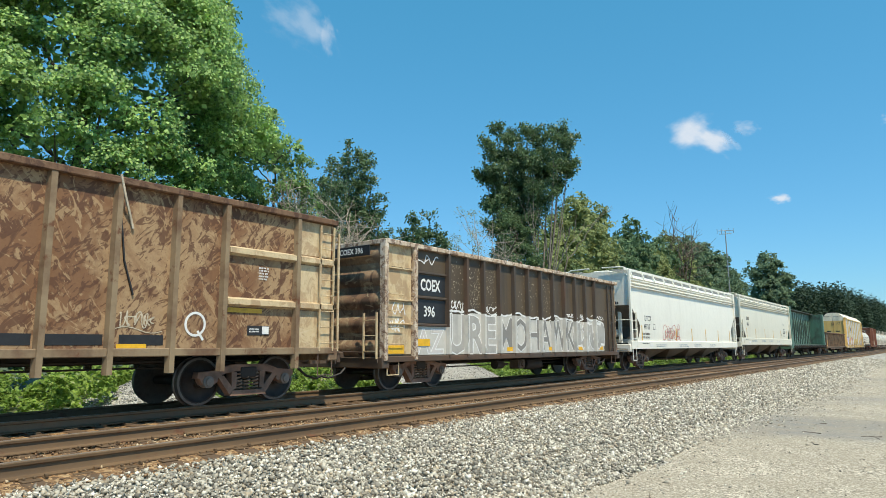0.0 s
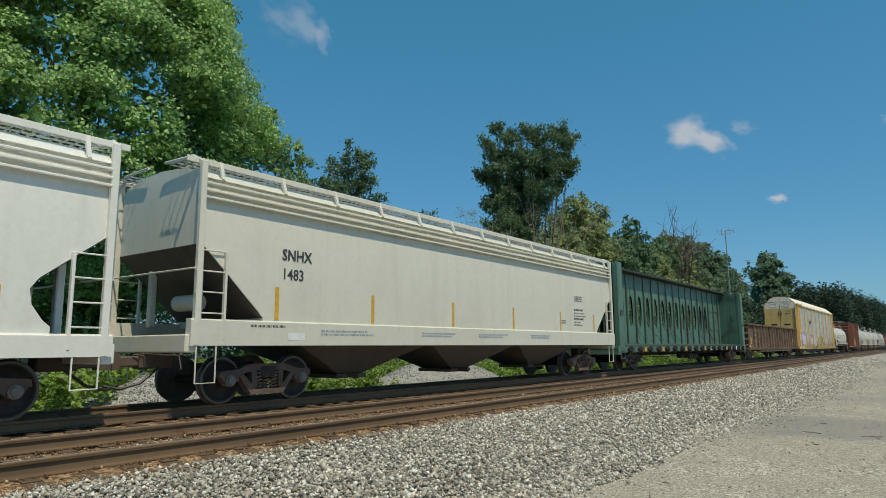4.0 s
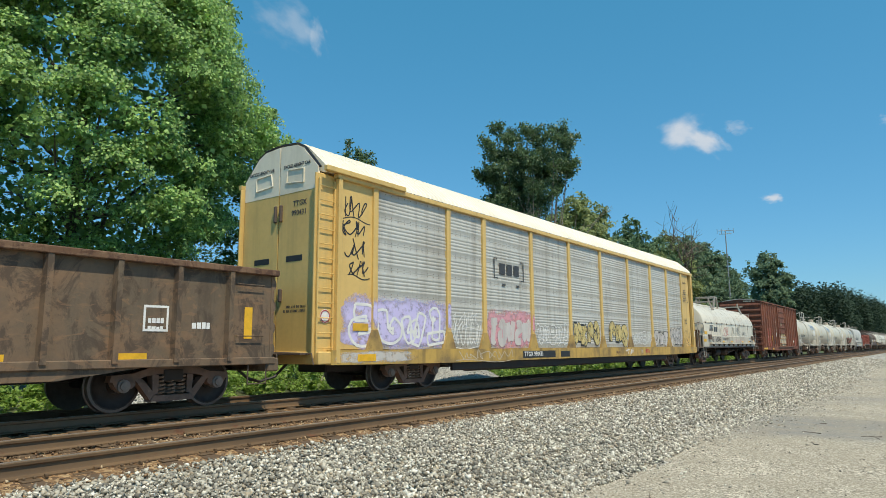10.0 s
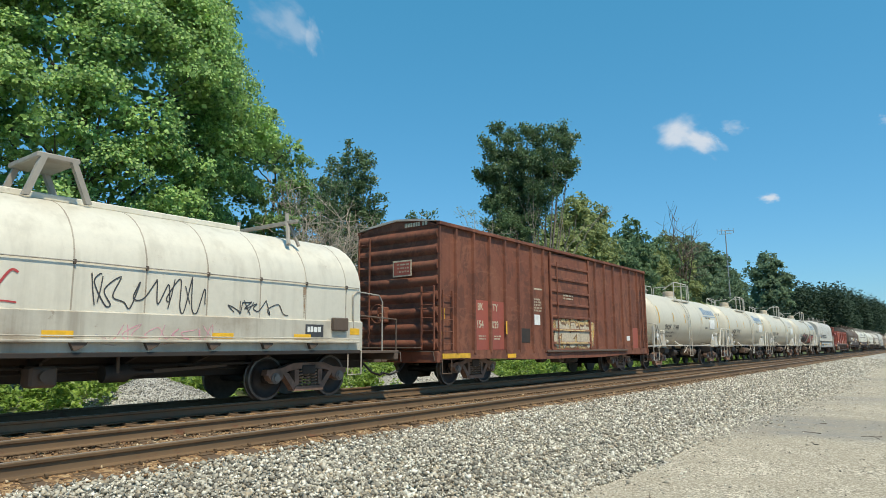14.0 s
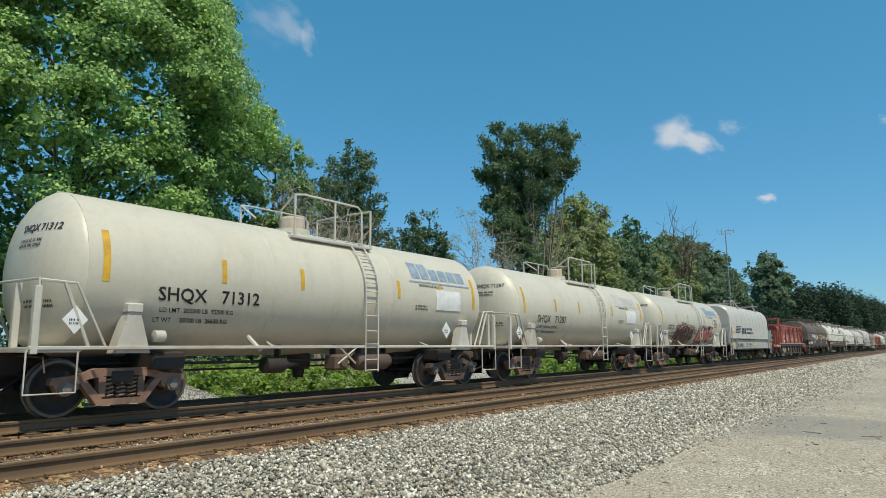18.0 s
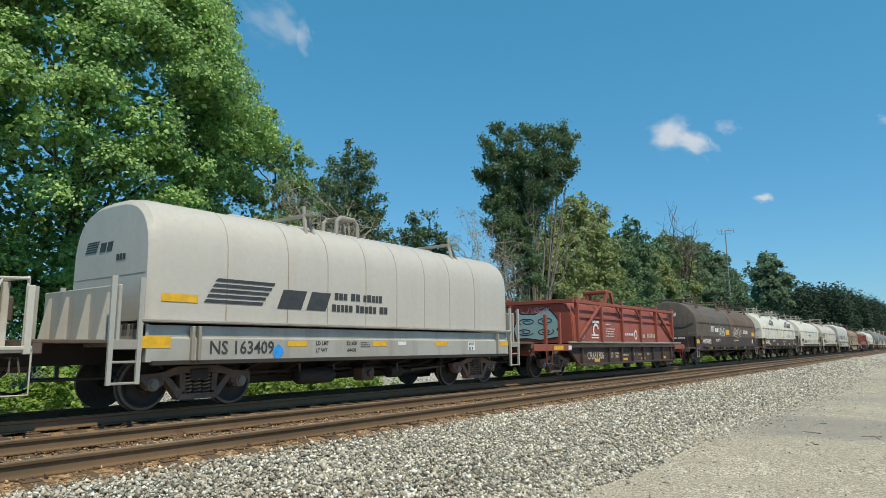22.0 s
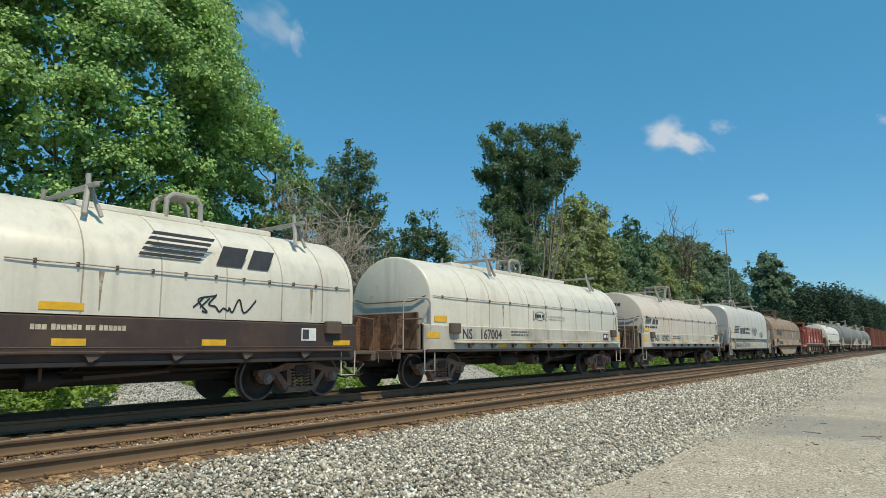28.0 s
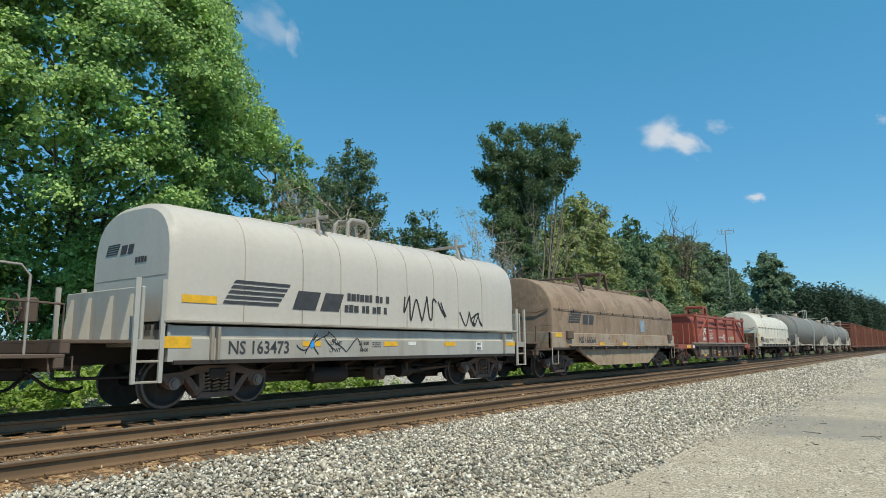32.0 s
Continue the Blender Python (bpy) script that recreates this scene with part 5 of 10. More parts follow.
def brake_wheel(car, x, y, z, s, mat):
    g = Geo()
    ring = [(x, y + 0.26 * math.cos(a), z + 0.26 * math.sin(a)) for a in np.linspace(0, 2 * math.pi, 21)]
    g.pipe(ring, 0.016, 5)
    for a in (0, 2.09, 4.19):
        g.cyl((x, y, z), (x, y + 0.25 * math.cos(a), z + 0.25 * math.sin(a)), 0.012, 5)
    g.cyl((x - s * 0.02, y, z), (x - s * 0.2, y, z), 0.03, 8)
    g.box(*sorted((x - s * 0.12, x - s * 0.34)), y - 0.16, y + 0.16, z - 0.24, z + 0.2, 0.03)
    part("brake_wheel", g, mat, car, "round hand-brake wheel")


# paints


def scuffed(name, base, dark, light, amount=1.0, size=1.0):
    """Rust with paint scraped off it in short slanting smears."""
    m, nt, bsdf, nodes, links = node_mat(name)
    co = nodes.new("ShaderNodeTexCoord").outputs["Object"]

    def bent(scale, detail, rough, twist, stretch=None):
        out = noise_tex(nt, co, scale * size, detail, rough, stretch)
        out.node.inputs["Distortion"].default_value = twist
        return out
    c = blend(nt, ramp(nt, bent(0.9, 7, 0.65, 0.6), 0.40, 0.62, 0.55 * amount), base, light)
    c = blend(nt, ramp(nt, bent(1.7, 8, 0.70, 0.9, (1.3, 1.3, 0.8)), 0.47, 0.57, 0.85 * amount), c, dark)
    c = blend(nt, ramp(nt, bent(3.6, 6, 0.62, 1.3, (0.7, 0.7, 1.5)), 0.55, 0.62, 0.55 * amount), c, light)
    c = blend(nt, ramp(nt, bent(1.0, 5, 0.6, 0.3, (3.5, 3.5, 0.25)), 0.52, 0.75, 0.55 * amount), c, tuple(0.7 * k for k in dark))
    c = blend(nt, ramp(nt, bent(16.0, 6, 0.75, 0.5), 0.4, 0.75, 0.3), c, tuple(0.6 * k for k in base))
    links.new(c, bsdf.inputs["Base Color"])
    bsdf.inputs["Roughness"].default_value = 0.8
    bumped(nt, bsdf, bent(2.0, 7, 0.65, 1.0), 0.35, 0.03)
    return m




def scratched(name, rust, dark, tan, size=1.0):
    """Old tan paint worn to rust: curved scrapes and short slanting scratches, in clusters."""
    m, nt, bsdf, nodes, links = node_mat(name)
    co = nodes.new("ShaderNodeTexCoord").outputs["Object"]

    def layer(scale, detail, twist, turn, stretch, lo, hi, top):
        mp = nodes.new("ShaderNodeMapping")
        mp.vector_type = "TEXTURE"
        mp.inputs["Rotation"].default_value = (0, radians(turn), 0)
        mp.inputs["Scale"].default_value = stretch
        links.new(co, mp.inputs[0])
        n = noise_tex(nt, mp.outputs[0], scale * size, detail, 0.6)
        n.node.inputs["Distortion"].default_value = twist
        return ramp(nt, n, lo, hi, top)
    c = blend(nt, layer(0.55, 6, 0.8, 0, (1, 1, 1), 0.44, 0.60, 0.85), rust, tan)
    c = blend(nt, layer(2.6, 4, 1.5, 24, (0.8, 0.8, 1.6), 0.52, 0.58, 0.85), c, dark)
    c = blend(nt, layer(3.4, 4, 1.6, -34, (0.7, 0.7, 1.7), 0.56, 0.61, 0.75), c, tan)
    c = blend(nt, layer(5.0, 3, 1.4, 48, (0.7, 0.7, 1.9), 0.56, 0.60, 0.8), c, dark)
    c = blend(nt, layer(1.0, 5, 0.2, 0, (0.28, 0.28, 4.5), 0.55, 0.75, 0.5), c, tuple(0.8 * k for k in dark))
    c = blend(nt, ramp(nt, noise_tex(nt, co, 22.0, 6, 0.75), 0.4, 0.75, 0.3), c, tuple(0.6 * k for k in rust))
    links.new(c, bsdf.inputs["Base Color"])
    bsdf.inputs["Roughness"].default_value = 0.8
    bumped(nt, bsdf, noise_tex(nt, co, 1.6, 6, 0.6), 0.5, 0.05)
    return m


P_RUSTY = scratched("rusted_tan_steel", (0.215, 0.108, 0.052), (0.105, 0.046, 0.025), (0.42, 0.285, 0.155), 1.15)
P_SCRAP = scuffed("rusty_scrap", (0.16, 0.08, 0.045), (0.07, 0.035, 0.022), (0.26, 0.13, 0.07))
P_RIM = scuffed("rust_brown_rim", (0.15, 0.078, 0.042), (0.075, 0.035, 0.022), (0.24, 0.15, 0.09), 1.0, 1.6)
P_END = scuffed("worn_cream_end", (0.24, 0.14, 0.085), (0.085, 0.05, 0.036), (0.58, 0.46, 0.28), 1.0, 0.6)
P_RUSTRIB = paint("worn_rib_paint", (0.29, 0.215, 0.13), (0.13, 0.065, 0.035), 0.95, 0.6, 0.35, 0.75, big=1.4)
P_CREAM_OLD = scuffed("old_cream_paint", (0.60, 0.47, 0.28), (0.30, 0.165, 0.085), (0.70, 0.60, 0.42), 0.6, 1.2)
P_BROWN = paint("dark_brown_paint", (0.100, 0.069, 0.039), (0.040, 0.030, 0.021), 0.8, 0.55, 0.10, 0.55, (0.30, 0.25, 0.2))
P_BROWNRIB = paint("dark_brown_rib", (0.072, 0.054, 0.040), (0.16, 0.07, 0.03), 0.5, 0.3, 0.2, 0.6)
P_WHITECAP = scuffed("scuffed_white_cap", (0.50, 0.37, 0.25), (0.12, 0.055, 0.032), (0.78, 0.72, 0.62), 1.0, 2.6)
P_HOPPER = paint("white_hopper_paint", (0.82, 0.81, 0.73), (0.52, 0.50, 0.44), 0.16, 0.12, 0.0, 0.45, big=0.35)
P_HOPPER2 = paint("cream_hopper_paint", (0.72, 0.695, 0.585), (0.46, 0.42, 0.33), 0.22, 0.14, 0.0, 0.45, big=0.35)
# two dirty hopper paints, darkened to stand in for shade under the body
P_SLOPE = paint("grimy_shaded_slope_paint", (0.10, 0.09, 0.075), (0.05, 0.04, 0.032), 0.7, 0.5, 0.05, 0.7)
P_BIN = paint("dirty_shaded_bin_paint", (0.085, 0.078, 0.066), (0.06, 0.05, 0.038), 0.8, 0.6, 0.1, 0.7)
P_GREEN = paint("weathered_green_paint", (0.105, 0.215, 0.160), (0.070, 0.090, 0.070), 0.7, 0.6, 0.08, 0.5, big=0.6)
P_GREENRIB = paint("scraped_green_rib", (0.052, 0.092, 0.072), (0.052, 0.045, 0.034), 0.85, 0.6, 0.14, 0.7, big=1.6)
P_GREENEND = paint("grimy_green_end", (0.066, 0.165, 0.120), (0.040, 0.048, 0.036), 0.9, 0.7, 0.14, 0.6, big=1.1)
P_CHORD = paint("blackened_chord", (0.040, 0.052, 0.044), (0.028, 0.025, 0.020), 0.7, 0.3, 0.12, 0.8)
P_GOND = scuffed("faded_brown_paint", (0.145, 0.108, 0.072), (0.068, 0.048, 0.035), (0.27, 0.155, 0.085), 0.95, 0.8)
P_YELLOW = paint("yellow_rack_paint", (0.71, 0.485, 0.165), (0.34, 0.22, 0.09), 0.3, 0.3, 0.05, 0.5)
P_FOOT = paint("dirty_yellow_foot", (0.50, 0.33, 0.10), (0.14, 0.09, 0.05), 0.9, 0.6, 0.22, 0.65, big=1.4)
P_RACKSILL = paint("dirty_yellow_sill", (0.56, 0.36, 0.09), (0.15, 0.11, 0.065), 0.85, 0.75, 0.25, 0.65, (0.16, 0.09, 0.05), big=1.2)
P_GALV = paint("galvanised_panel", (0.52, 0.52, 0.485), (0.36, 0.31, 0.25), 0.5, 0.6, 0.04, 0.5, metal=0.0)
P_RACKROOF = paint("white_rack_roof", (0.86, 0.79, 0.63), (0.45, 0.38, 0.27), 0.35, 0.2, 0.03, 0.5)
P_HOOD = paint("white_hood_paint", (0.70, 0.66, 0.555), (0.42, 0.36, 0.27), 0.32, 0.35, 0.10, 0.42, (0.26, 0.14, 0.07))
P_HOOD2 = paint("cream_hood_paint", (0.60, 0.525, 0.435), (0.40, 0.32, 0.24), 0.35, 0.3, 0.04, 0.45, (0.26, 0.14, 0.07))
P_HOODGREY = paint("light_grey_hood_paint", (0.55, 0.512, 0.455), (0.44, 0.40, 0.345), 0.22, 0.14, 0.01, 0.4)
P_HOODDARK = scuffed("charcoal_hood_paint", (0.118, 0.100, 0.084), (0.085, 0.07, 0.06), (0.165, 0.125, 0.095), 0.6, 0.6)
P_HOODRUST = scuffed("brown_stained_hood", (0.135, 0.098, 0.078), (0.09, 0.065, 0.052), (0.22, 0.125, 0.078), 0.8, 0.6)
P_HOODTAN = scuffed("dusty_tan_hood", (0.27, 0.195, 0.135), (0.17, 0.115, 0.08), (0.34, 0.27, 0.20), 0.7, 0.6)
P_SILLGREY = paint("dirty_grey_sill", (0.54, 0.51, 0.43), (0.26, 0.19, 0.13), 0.6, 0.6, 0.16, 0.6, big=1.1)
P_SILLLIGHT = paint("light_grey_sill", (0.43, 0.425, 0.39), (0.30, 0.25, 0.19), 0.45, 0.45, 0.06, 0.5)
P_SILLBROWN = paint("dark_brown_sill", (0.050, 0.034, 0.030), (0.125, 0.070, 0.045), 0.6, 0.6, 0.20, 0.65, (0.20, 0.095, 0.045), big=1.0)
M_SEAM = paint("grimy_hood_seam", (0.42, 0.37, 0.30), (0.19, 0.13, 0.09), 0.8, 0.5, 0.25, 0.7)
P_ROOFMETAL = paint("dull_bracket_steel", (0.34, 0.32, 0.28), (0.2, 0.13, 0.09), 0.5, 0.3, 0.15, 0.6)
P_BOXCAR = scuffed("boxcar_red_paint", (0.195, 0.066, 0.038), (0.095, 0.038, 0.026), (0.28, 0.115, 0.066), 0.75, 0.7)
P_RED = paint("faded_red_paint", (0.315, 0.082, 0.052), (0.19, 0.066, 0.045), 0.5, 0.45, 0.06, 0.55)
P_TANK = paint("off_white_tank_paint", (0.61, 0.57, 0.465), (0.38, 0.33, 0.24), 0.20, 0.16, 0.01, 0.42)
P_TANK2 = paint("white_tank_paint", (0.56, 0.525, 0.435), (0.38, 0.35, 0.28), 0.2, 0.18, 0.01, 0.4)
P_TANKGREY = paint("blue_grey_tank_paint", (0.185, 0.195, 0.190), (0.20, 0.145, 0.095), 0.7, 0.6, 0.10, 0.7)
P_RAILING = paint("off_white_railing", (0.58, 0.55, 0.48), (0.25, 0.18, 0.12), 0.4, 0.2, 0.15, 0.55)
M_SILVER = paint("silver_spray_paint", (0.60, 0.58, 0.53), (0.33, 0.32, 0.30), 0.65, 0.4, 0.0, 0.5, big=1.3)
M_RUSTRUN = sprayed("rust_run_stain", (0.30, 0.17, 0.08), 0.65)
M_PEACH = sprayed("pale_peach_spray", (0.72, 0.60, 0.50), 0.36, True)
M_SOOT = sprayed("black_overspray", (0.03, 0.03, 0.03), 0.6, True)
M_PALE = paint("pale_lilac_grey_spray", (0.62, 0.585, 0.56), (0.33, 0.31, 0.30), 0.65, 0.4, 0.0, 0.55, big=1.3)
M_MIDGREY = paint("mid_grey_spray", (0.24, 0.23, 0.215), (0.34, 0.32, 0.30), 0.5, 0.3, 0.0, 0.55)
M_MIDPALE = paint("pale_grey_spray", (0.42, 0.405, 0.375), (0.28, 0.27, 0.25), 0.65, 0.4, 0.0, 0.55, big=1.3)
M_LILAC = sprayed("lilac_spray_paint", (0.60, 0.54, 0.84), 1.0, True)
M_PINK = sprayed("pink_spray_paint", (0.78, 0.38, 0.44), 0.8, True)
M_HAZE = sprayed("white_spray_haze", (0.78, 0.76, 0.74), 0.5, True)
M_TANFOG = sprayed("tan_spray_field", (0.66, 0.47, 0.22), 1.0, True)
M_GOLD = sprayed("ochre_spray_paint", (0.80, 0.64, 0.25), 0.75)
M_CORAL = paint("coral_spray_paint", (0.70, 0.24, 0.20), (0.6, 0.3, 0.25), 0.3, 0.1, 0.0, 0.6)
M_TEAL = paint("mint_spray_paint", (0.30, 0.52, 0.52), (0.25, 0.42, 0.42), 0.3, 0.1, 0.0, 0.6)
M_REDINK = plain("red_spray_paint", (0.45, 0.06, 0.06), 0.6)
M_STENCIL_RED = paint("faded_red_panel", (0.36, 0.09, 0.06), (0.2, 0.06, 0.05), 0.4, 0.3, 0.0, 0.6)
M_BLUEGREY = plain("faded_blue_lettering", (0.24, 0.31, 0.39), 0.5)
M_DARKTEXT = plain("dark_grey_lettering", (0.05, 0.05, 0.055), 0.55)
M_OCHRE = plain("old_yellow_strip", (0.62, 0.36, 0.03), 0.5, 0, 0.2)
M_CREAMTEXT = plain("faded_cream_lettering", (0.50, 0.43, 0.32), 0.7, 0, 0.3, 14)
M_BLUE = plain("bright_blue_paint", (0.03, 0.28, 0.75), 0.5)
M_BROWN_INK = plain("brown_spray_paint", (0.16, 0.09, 0.05), 0.6)


# ---- open and boxy cars ----
def gondola(name, label, u0, L, z0, z1, ribs, body_m, rib_m, cap_m, half=1.5, feet=0.0, belly=None, end_ribs=4, end_m=None, inset=1.9):
    c = car_root(name, label, "gondola car", u0)
    for s in (-1, 1):
        xs = [0.0] + list(ribs) + [L]
        for a, b in zip(xs, xs[1:]):
            g = Geo()
            low = z0
            sheet_s(g, a + 0.002, b - 0.002, low, z1 - 0.05, s, half - 0.07, 0.03)
            part("side_panel", g, body_m, c)
        for x in ribs:
            g = Geo()
            o = half if s < 0 else half
            yy = sorted((s * (half - 0.07), s * (half + 0.045)))
            g.prism([(x - 0.07, yy[0] if s > 0 else yy[1]), (x + 0.07, yy[0] if s > 0 else yy[1]), (x + 0.045, yy[1] if s > 0 else yy[0]), (x - 0.045, yy[1] if s > 0 else yy[0])], "z", z0 - feet, z1 - 0.04)
            part("rib", g, rib_m, c)
        part("top_chord", Geo().box(-0.02, L + 0.02, *sorted((s * (half - 0.10), s * (half + 0.06))), z1 - 0.09, z1 + 0.03, 0.015), cap_m, c)
        g = Geo().box(0.0, L, *sorted((s * (half - 0.08), s * (half + 0.02))), z0 - 0.08, z0 + 0.06, 0.015)
        part("side_sill", g, rib_m, c)
        if belly:
            a, b, zb = belly
            part("belly_plate", Geo().prism([(a, z0 - 0.07), (a + 1.4, zb), (b - 1.4, zb), (b, z0 - 0.07)], "y", *sorted((s * (half - 0.06), s * (half - 0.03)))), body_m, c)
    part("floor", Geo().box(0.05, L - 0.05, -half + 0.1, half - 0.1, z0 - 0.06, z0 + 0.06, 0.01), M_STEEL, c)
    for x, s in ((0.06, -1), (L - 0.06, 1)):
        corrugated_end(c, x, s, half - 0.06, z0, z1 - 0.04, end_ribs, end_m or body_m)
        part("end_cap", Geo().box(*sorted((x - s * 0.08, x + s * 0.10)), -half, half, z1 - 0.09, z1 + 0.03, 0.015), cap_m, c)
        part("end_sill", Geo().box(*sorted((x - s * 0.1, x + s * 0.16)), -half, half, z0 - 0.22, z0 + 0.04, 0.02), rib_m, c)
    running_gear(c, L, inset, True, z0 - 0.28)
    return c


def rusty_gondola():
    ribs = [1.0, 2.6, 3.65, 4.7, 5.75, 6.8, 7.85, 8.95, 10.05, 11.13, 12.15, 13.2, 14.2, 15.93]
    c = gondola("rusty_gondola", "tall rusted tan gondola car with scraped paint", -7.0, 17.0, 1.02, 3.84, ribs, P_RUSTY, P_RUSTRIB, P_RIM, 1.5, 0.36, None, 5)
    Y = -1.52
    for a, b in ((14.27, 15.87), (16.0, 16.95)):
        for z in (1.94, 2.91):
            part("cross_rail", Geo().prism([(-1.43, z - 0.09), (-1.53, z - 0.05), (-1.53, z + 0.05), (-1.43, z + 0.09)], "x", a, b), P_CREAM_OLD, c, "cream painted cross rail")
    for z0, z1 in ((1.06, 1.84), (2.02, 2.80), (3.02, 3.74)):
        patch(c, 16.02, 16.95, z0, z1, -1.432, P_CREAM_OLD, "faded_panel")
    ladder(c, 16.55, -1.48, 1.0, 3.7, 8, P_CREAM_OLD, 0.38)
    ladder(c, 17.16, -1.45, 1.0, 3.6, 7, P_CREAM_OLD, 0.4, "end")
    stirrup(c, 16.55, -1.48, M_FRAME, 0.4, 0.5, 1.0)
    for a, b in ((11.2, 12.08), (10.12, 11.05), (12.3, 13.1), (9.0, 9.95)):
        patch(c, a + 0.02, b - 0.02, 1.13, 1.30, -1.434, M_BLACK, "dark_strip")
    for a, b in ((12.28, 12.78), (10.2, 10.6), (8.2, 8.7)):
        patch(c, a, b, 1.06, 1.15, -1.44, M_YELLOW)
    patch(c, 14.32, 15.1, 1.74, 1.83, -1.44, M_OCHRE)
    g = Geo()
    ribbon(g, [(13.67 + 0.19 * math.cos(a), 1.50 + 0.20 * math.sin(a)) for a in np.linspace(0.3, 6.9, 26)], 0.045, -1.439)
    ribbon(g, [(13.72, 1.38), (13.84, 1.22)], 0.045, -1.439)
    part("chalk_mark", g, M_WHITE, c, "white sprayed ring mark")
    scrawl(c, 12.25, 13.05, 1.42, 1.68, -1.439, M_CREAMTEXT, 4, 6, 0.02)
    patch(c, 14.78, 15.3, 1.32, 1.50, -1.438, M_BLACK, "data_plate")
    patch(c, 15.12, 15.28, 1.34, 1.49, -1.4435, M_WHITE, "data_label")
    bars(c, 14.82, 1.42, -1.442, 2, 0.26, 0.03, M_WHITE, 3)
    bars(c, 15.0, 2.62, -1.437, 5, 0.25, 0.035, M_WHITE, 5)
    g = Geo().pipe([(12.12, -1.56, 3.9), (12.22, -1.55, 3.55), (12.38, -1.46, 3.2), (12.42, -1.46, 3.05)], 0.025, 5)
    part("hanging_strap", g, M_CREAMTEXT, c, "frayed pale strap")
    g = Geo().pipe([(12.2, -1.45, 3.4), (12.32, -1.45, 2.5), (12.5, -1.45, 1.95)], 0.018, 5)
    part("hanging_cable", g, M_BLACK, c)


def letters_width(body, size):
    cu = bpy.data.curves.new("lettering", "FONT")
    cu.body, cu.size, cu.resolution_u = body, size, 2
    tmp = bpy.data.objects.new("lettering", cu)
    me = bpy.data.meshes.new_from_object(tmp)
    bpy.data.objects.remove(tmp)
    wide = max(v.co.x for v in me.vertices)
    bpy.data.meshes.remove(me)
    return wide


def outlined_words(c, body, size, x, z, y, squeeze, fill, edge, off, ribs=(), out=0.0, bold=0.0):
    """Painted letters with an outline, one by one; where ribs stand proud, the paint goes over their faces."""
    if len(body) > 1:
        for i in range(len(body)):
            reach = letters_width(body[:i + 1], size) - letters_width(body[i], size)
            outlined_words(c, body[i], size, x + reach * squeeze, z, y, squeeze, fill, edge, off, ribs, out, bold)
        return
    for k, (m, o) in enumerate(((edge, off + bold), (fill, bold))):
        cu = bpy.data.curves.new("lettering", "FONT")
        cu.body, cu.size, cu.offset, cu.resolution_u = body, size, o, 2
        tmp = bpy.data.objects.new("lettering", cu)
        me = bpy.data.meshes.new_from_object(tmp)
        bpy.data.objects.remove(tmp)
        me.materials.clear()
        me.materials.append(m)
        # thickened strokes overlap: the paint is a little uneven
        bm = bmesh.new()
        bm.from_mesh(me)
        for i, v in enumerate(bm.verts):
            v.co.z += 0.00005 * (i * 17 % 31)
        bm.to_mesh(me)
        bm.free()
        over = bmesh.new()
        for r in ribs:
            bm = bmesh.new()
            bm.from_mesh(me)
            for sgn in (-1, 1):
                bmesh.ops.bisect_plane(bm, geom=bm.verts[:] + bm.edges[:] + bm.faces[:], plane_co=((r + sgn * 0.046 - x) / squeeze, 0, 0), plane_no=(sgn, 0, 0), clear_outer=True)
            bit = bpy.data.meshes.new("graffiti")
            bm.to_mesh(bit)
            over.from_mesh(bit)
            bm.free()
        for mesh, yy in ((me, y), (over, out)):
            if mesh is over:
                if not over.verts:
                    continue
                mesh = bpy.data.meshes.new("graffiti")
                over.to_mesh(mesh)
                mesh.materials.append(m)
            ob = new("graffiti", mesh)
            ob.parent = c
            ob.matrix_basis = Matrix.Translation((x, yy - 0.004 * (k + 1), z)) @ pose(0, 0, 0, 90, 0, 0) @ Matrix.Diagonal((squeeze, 1, 1, 1))
        over.free()


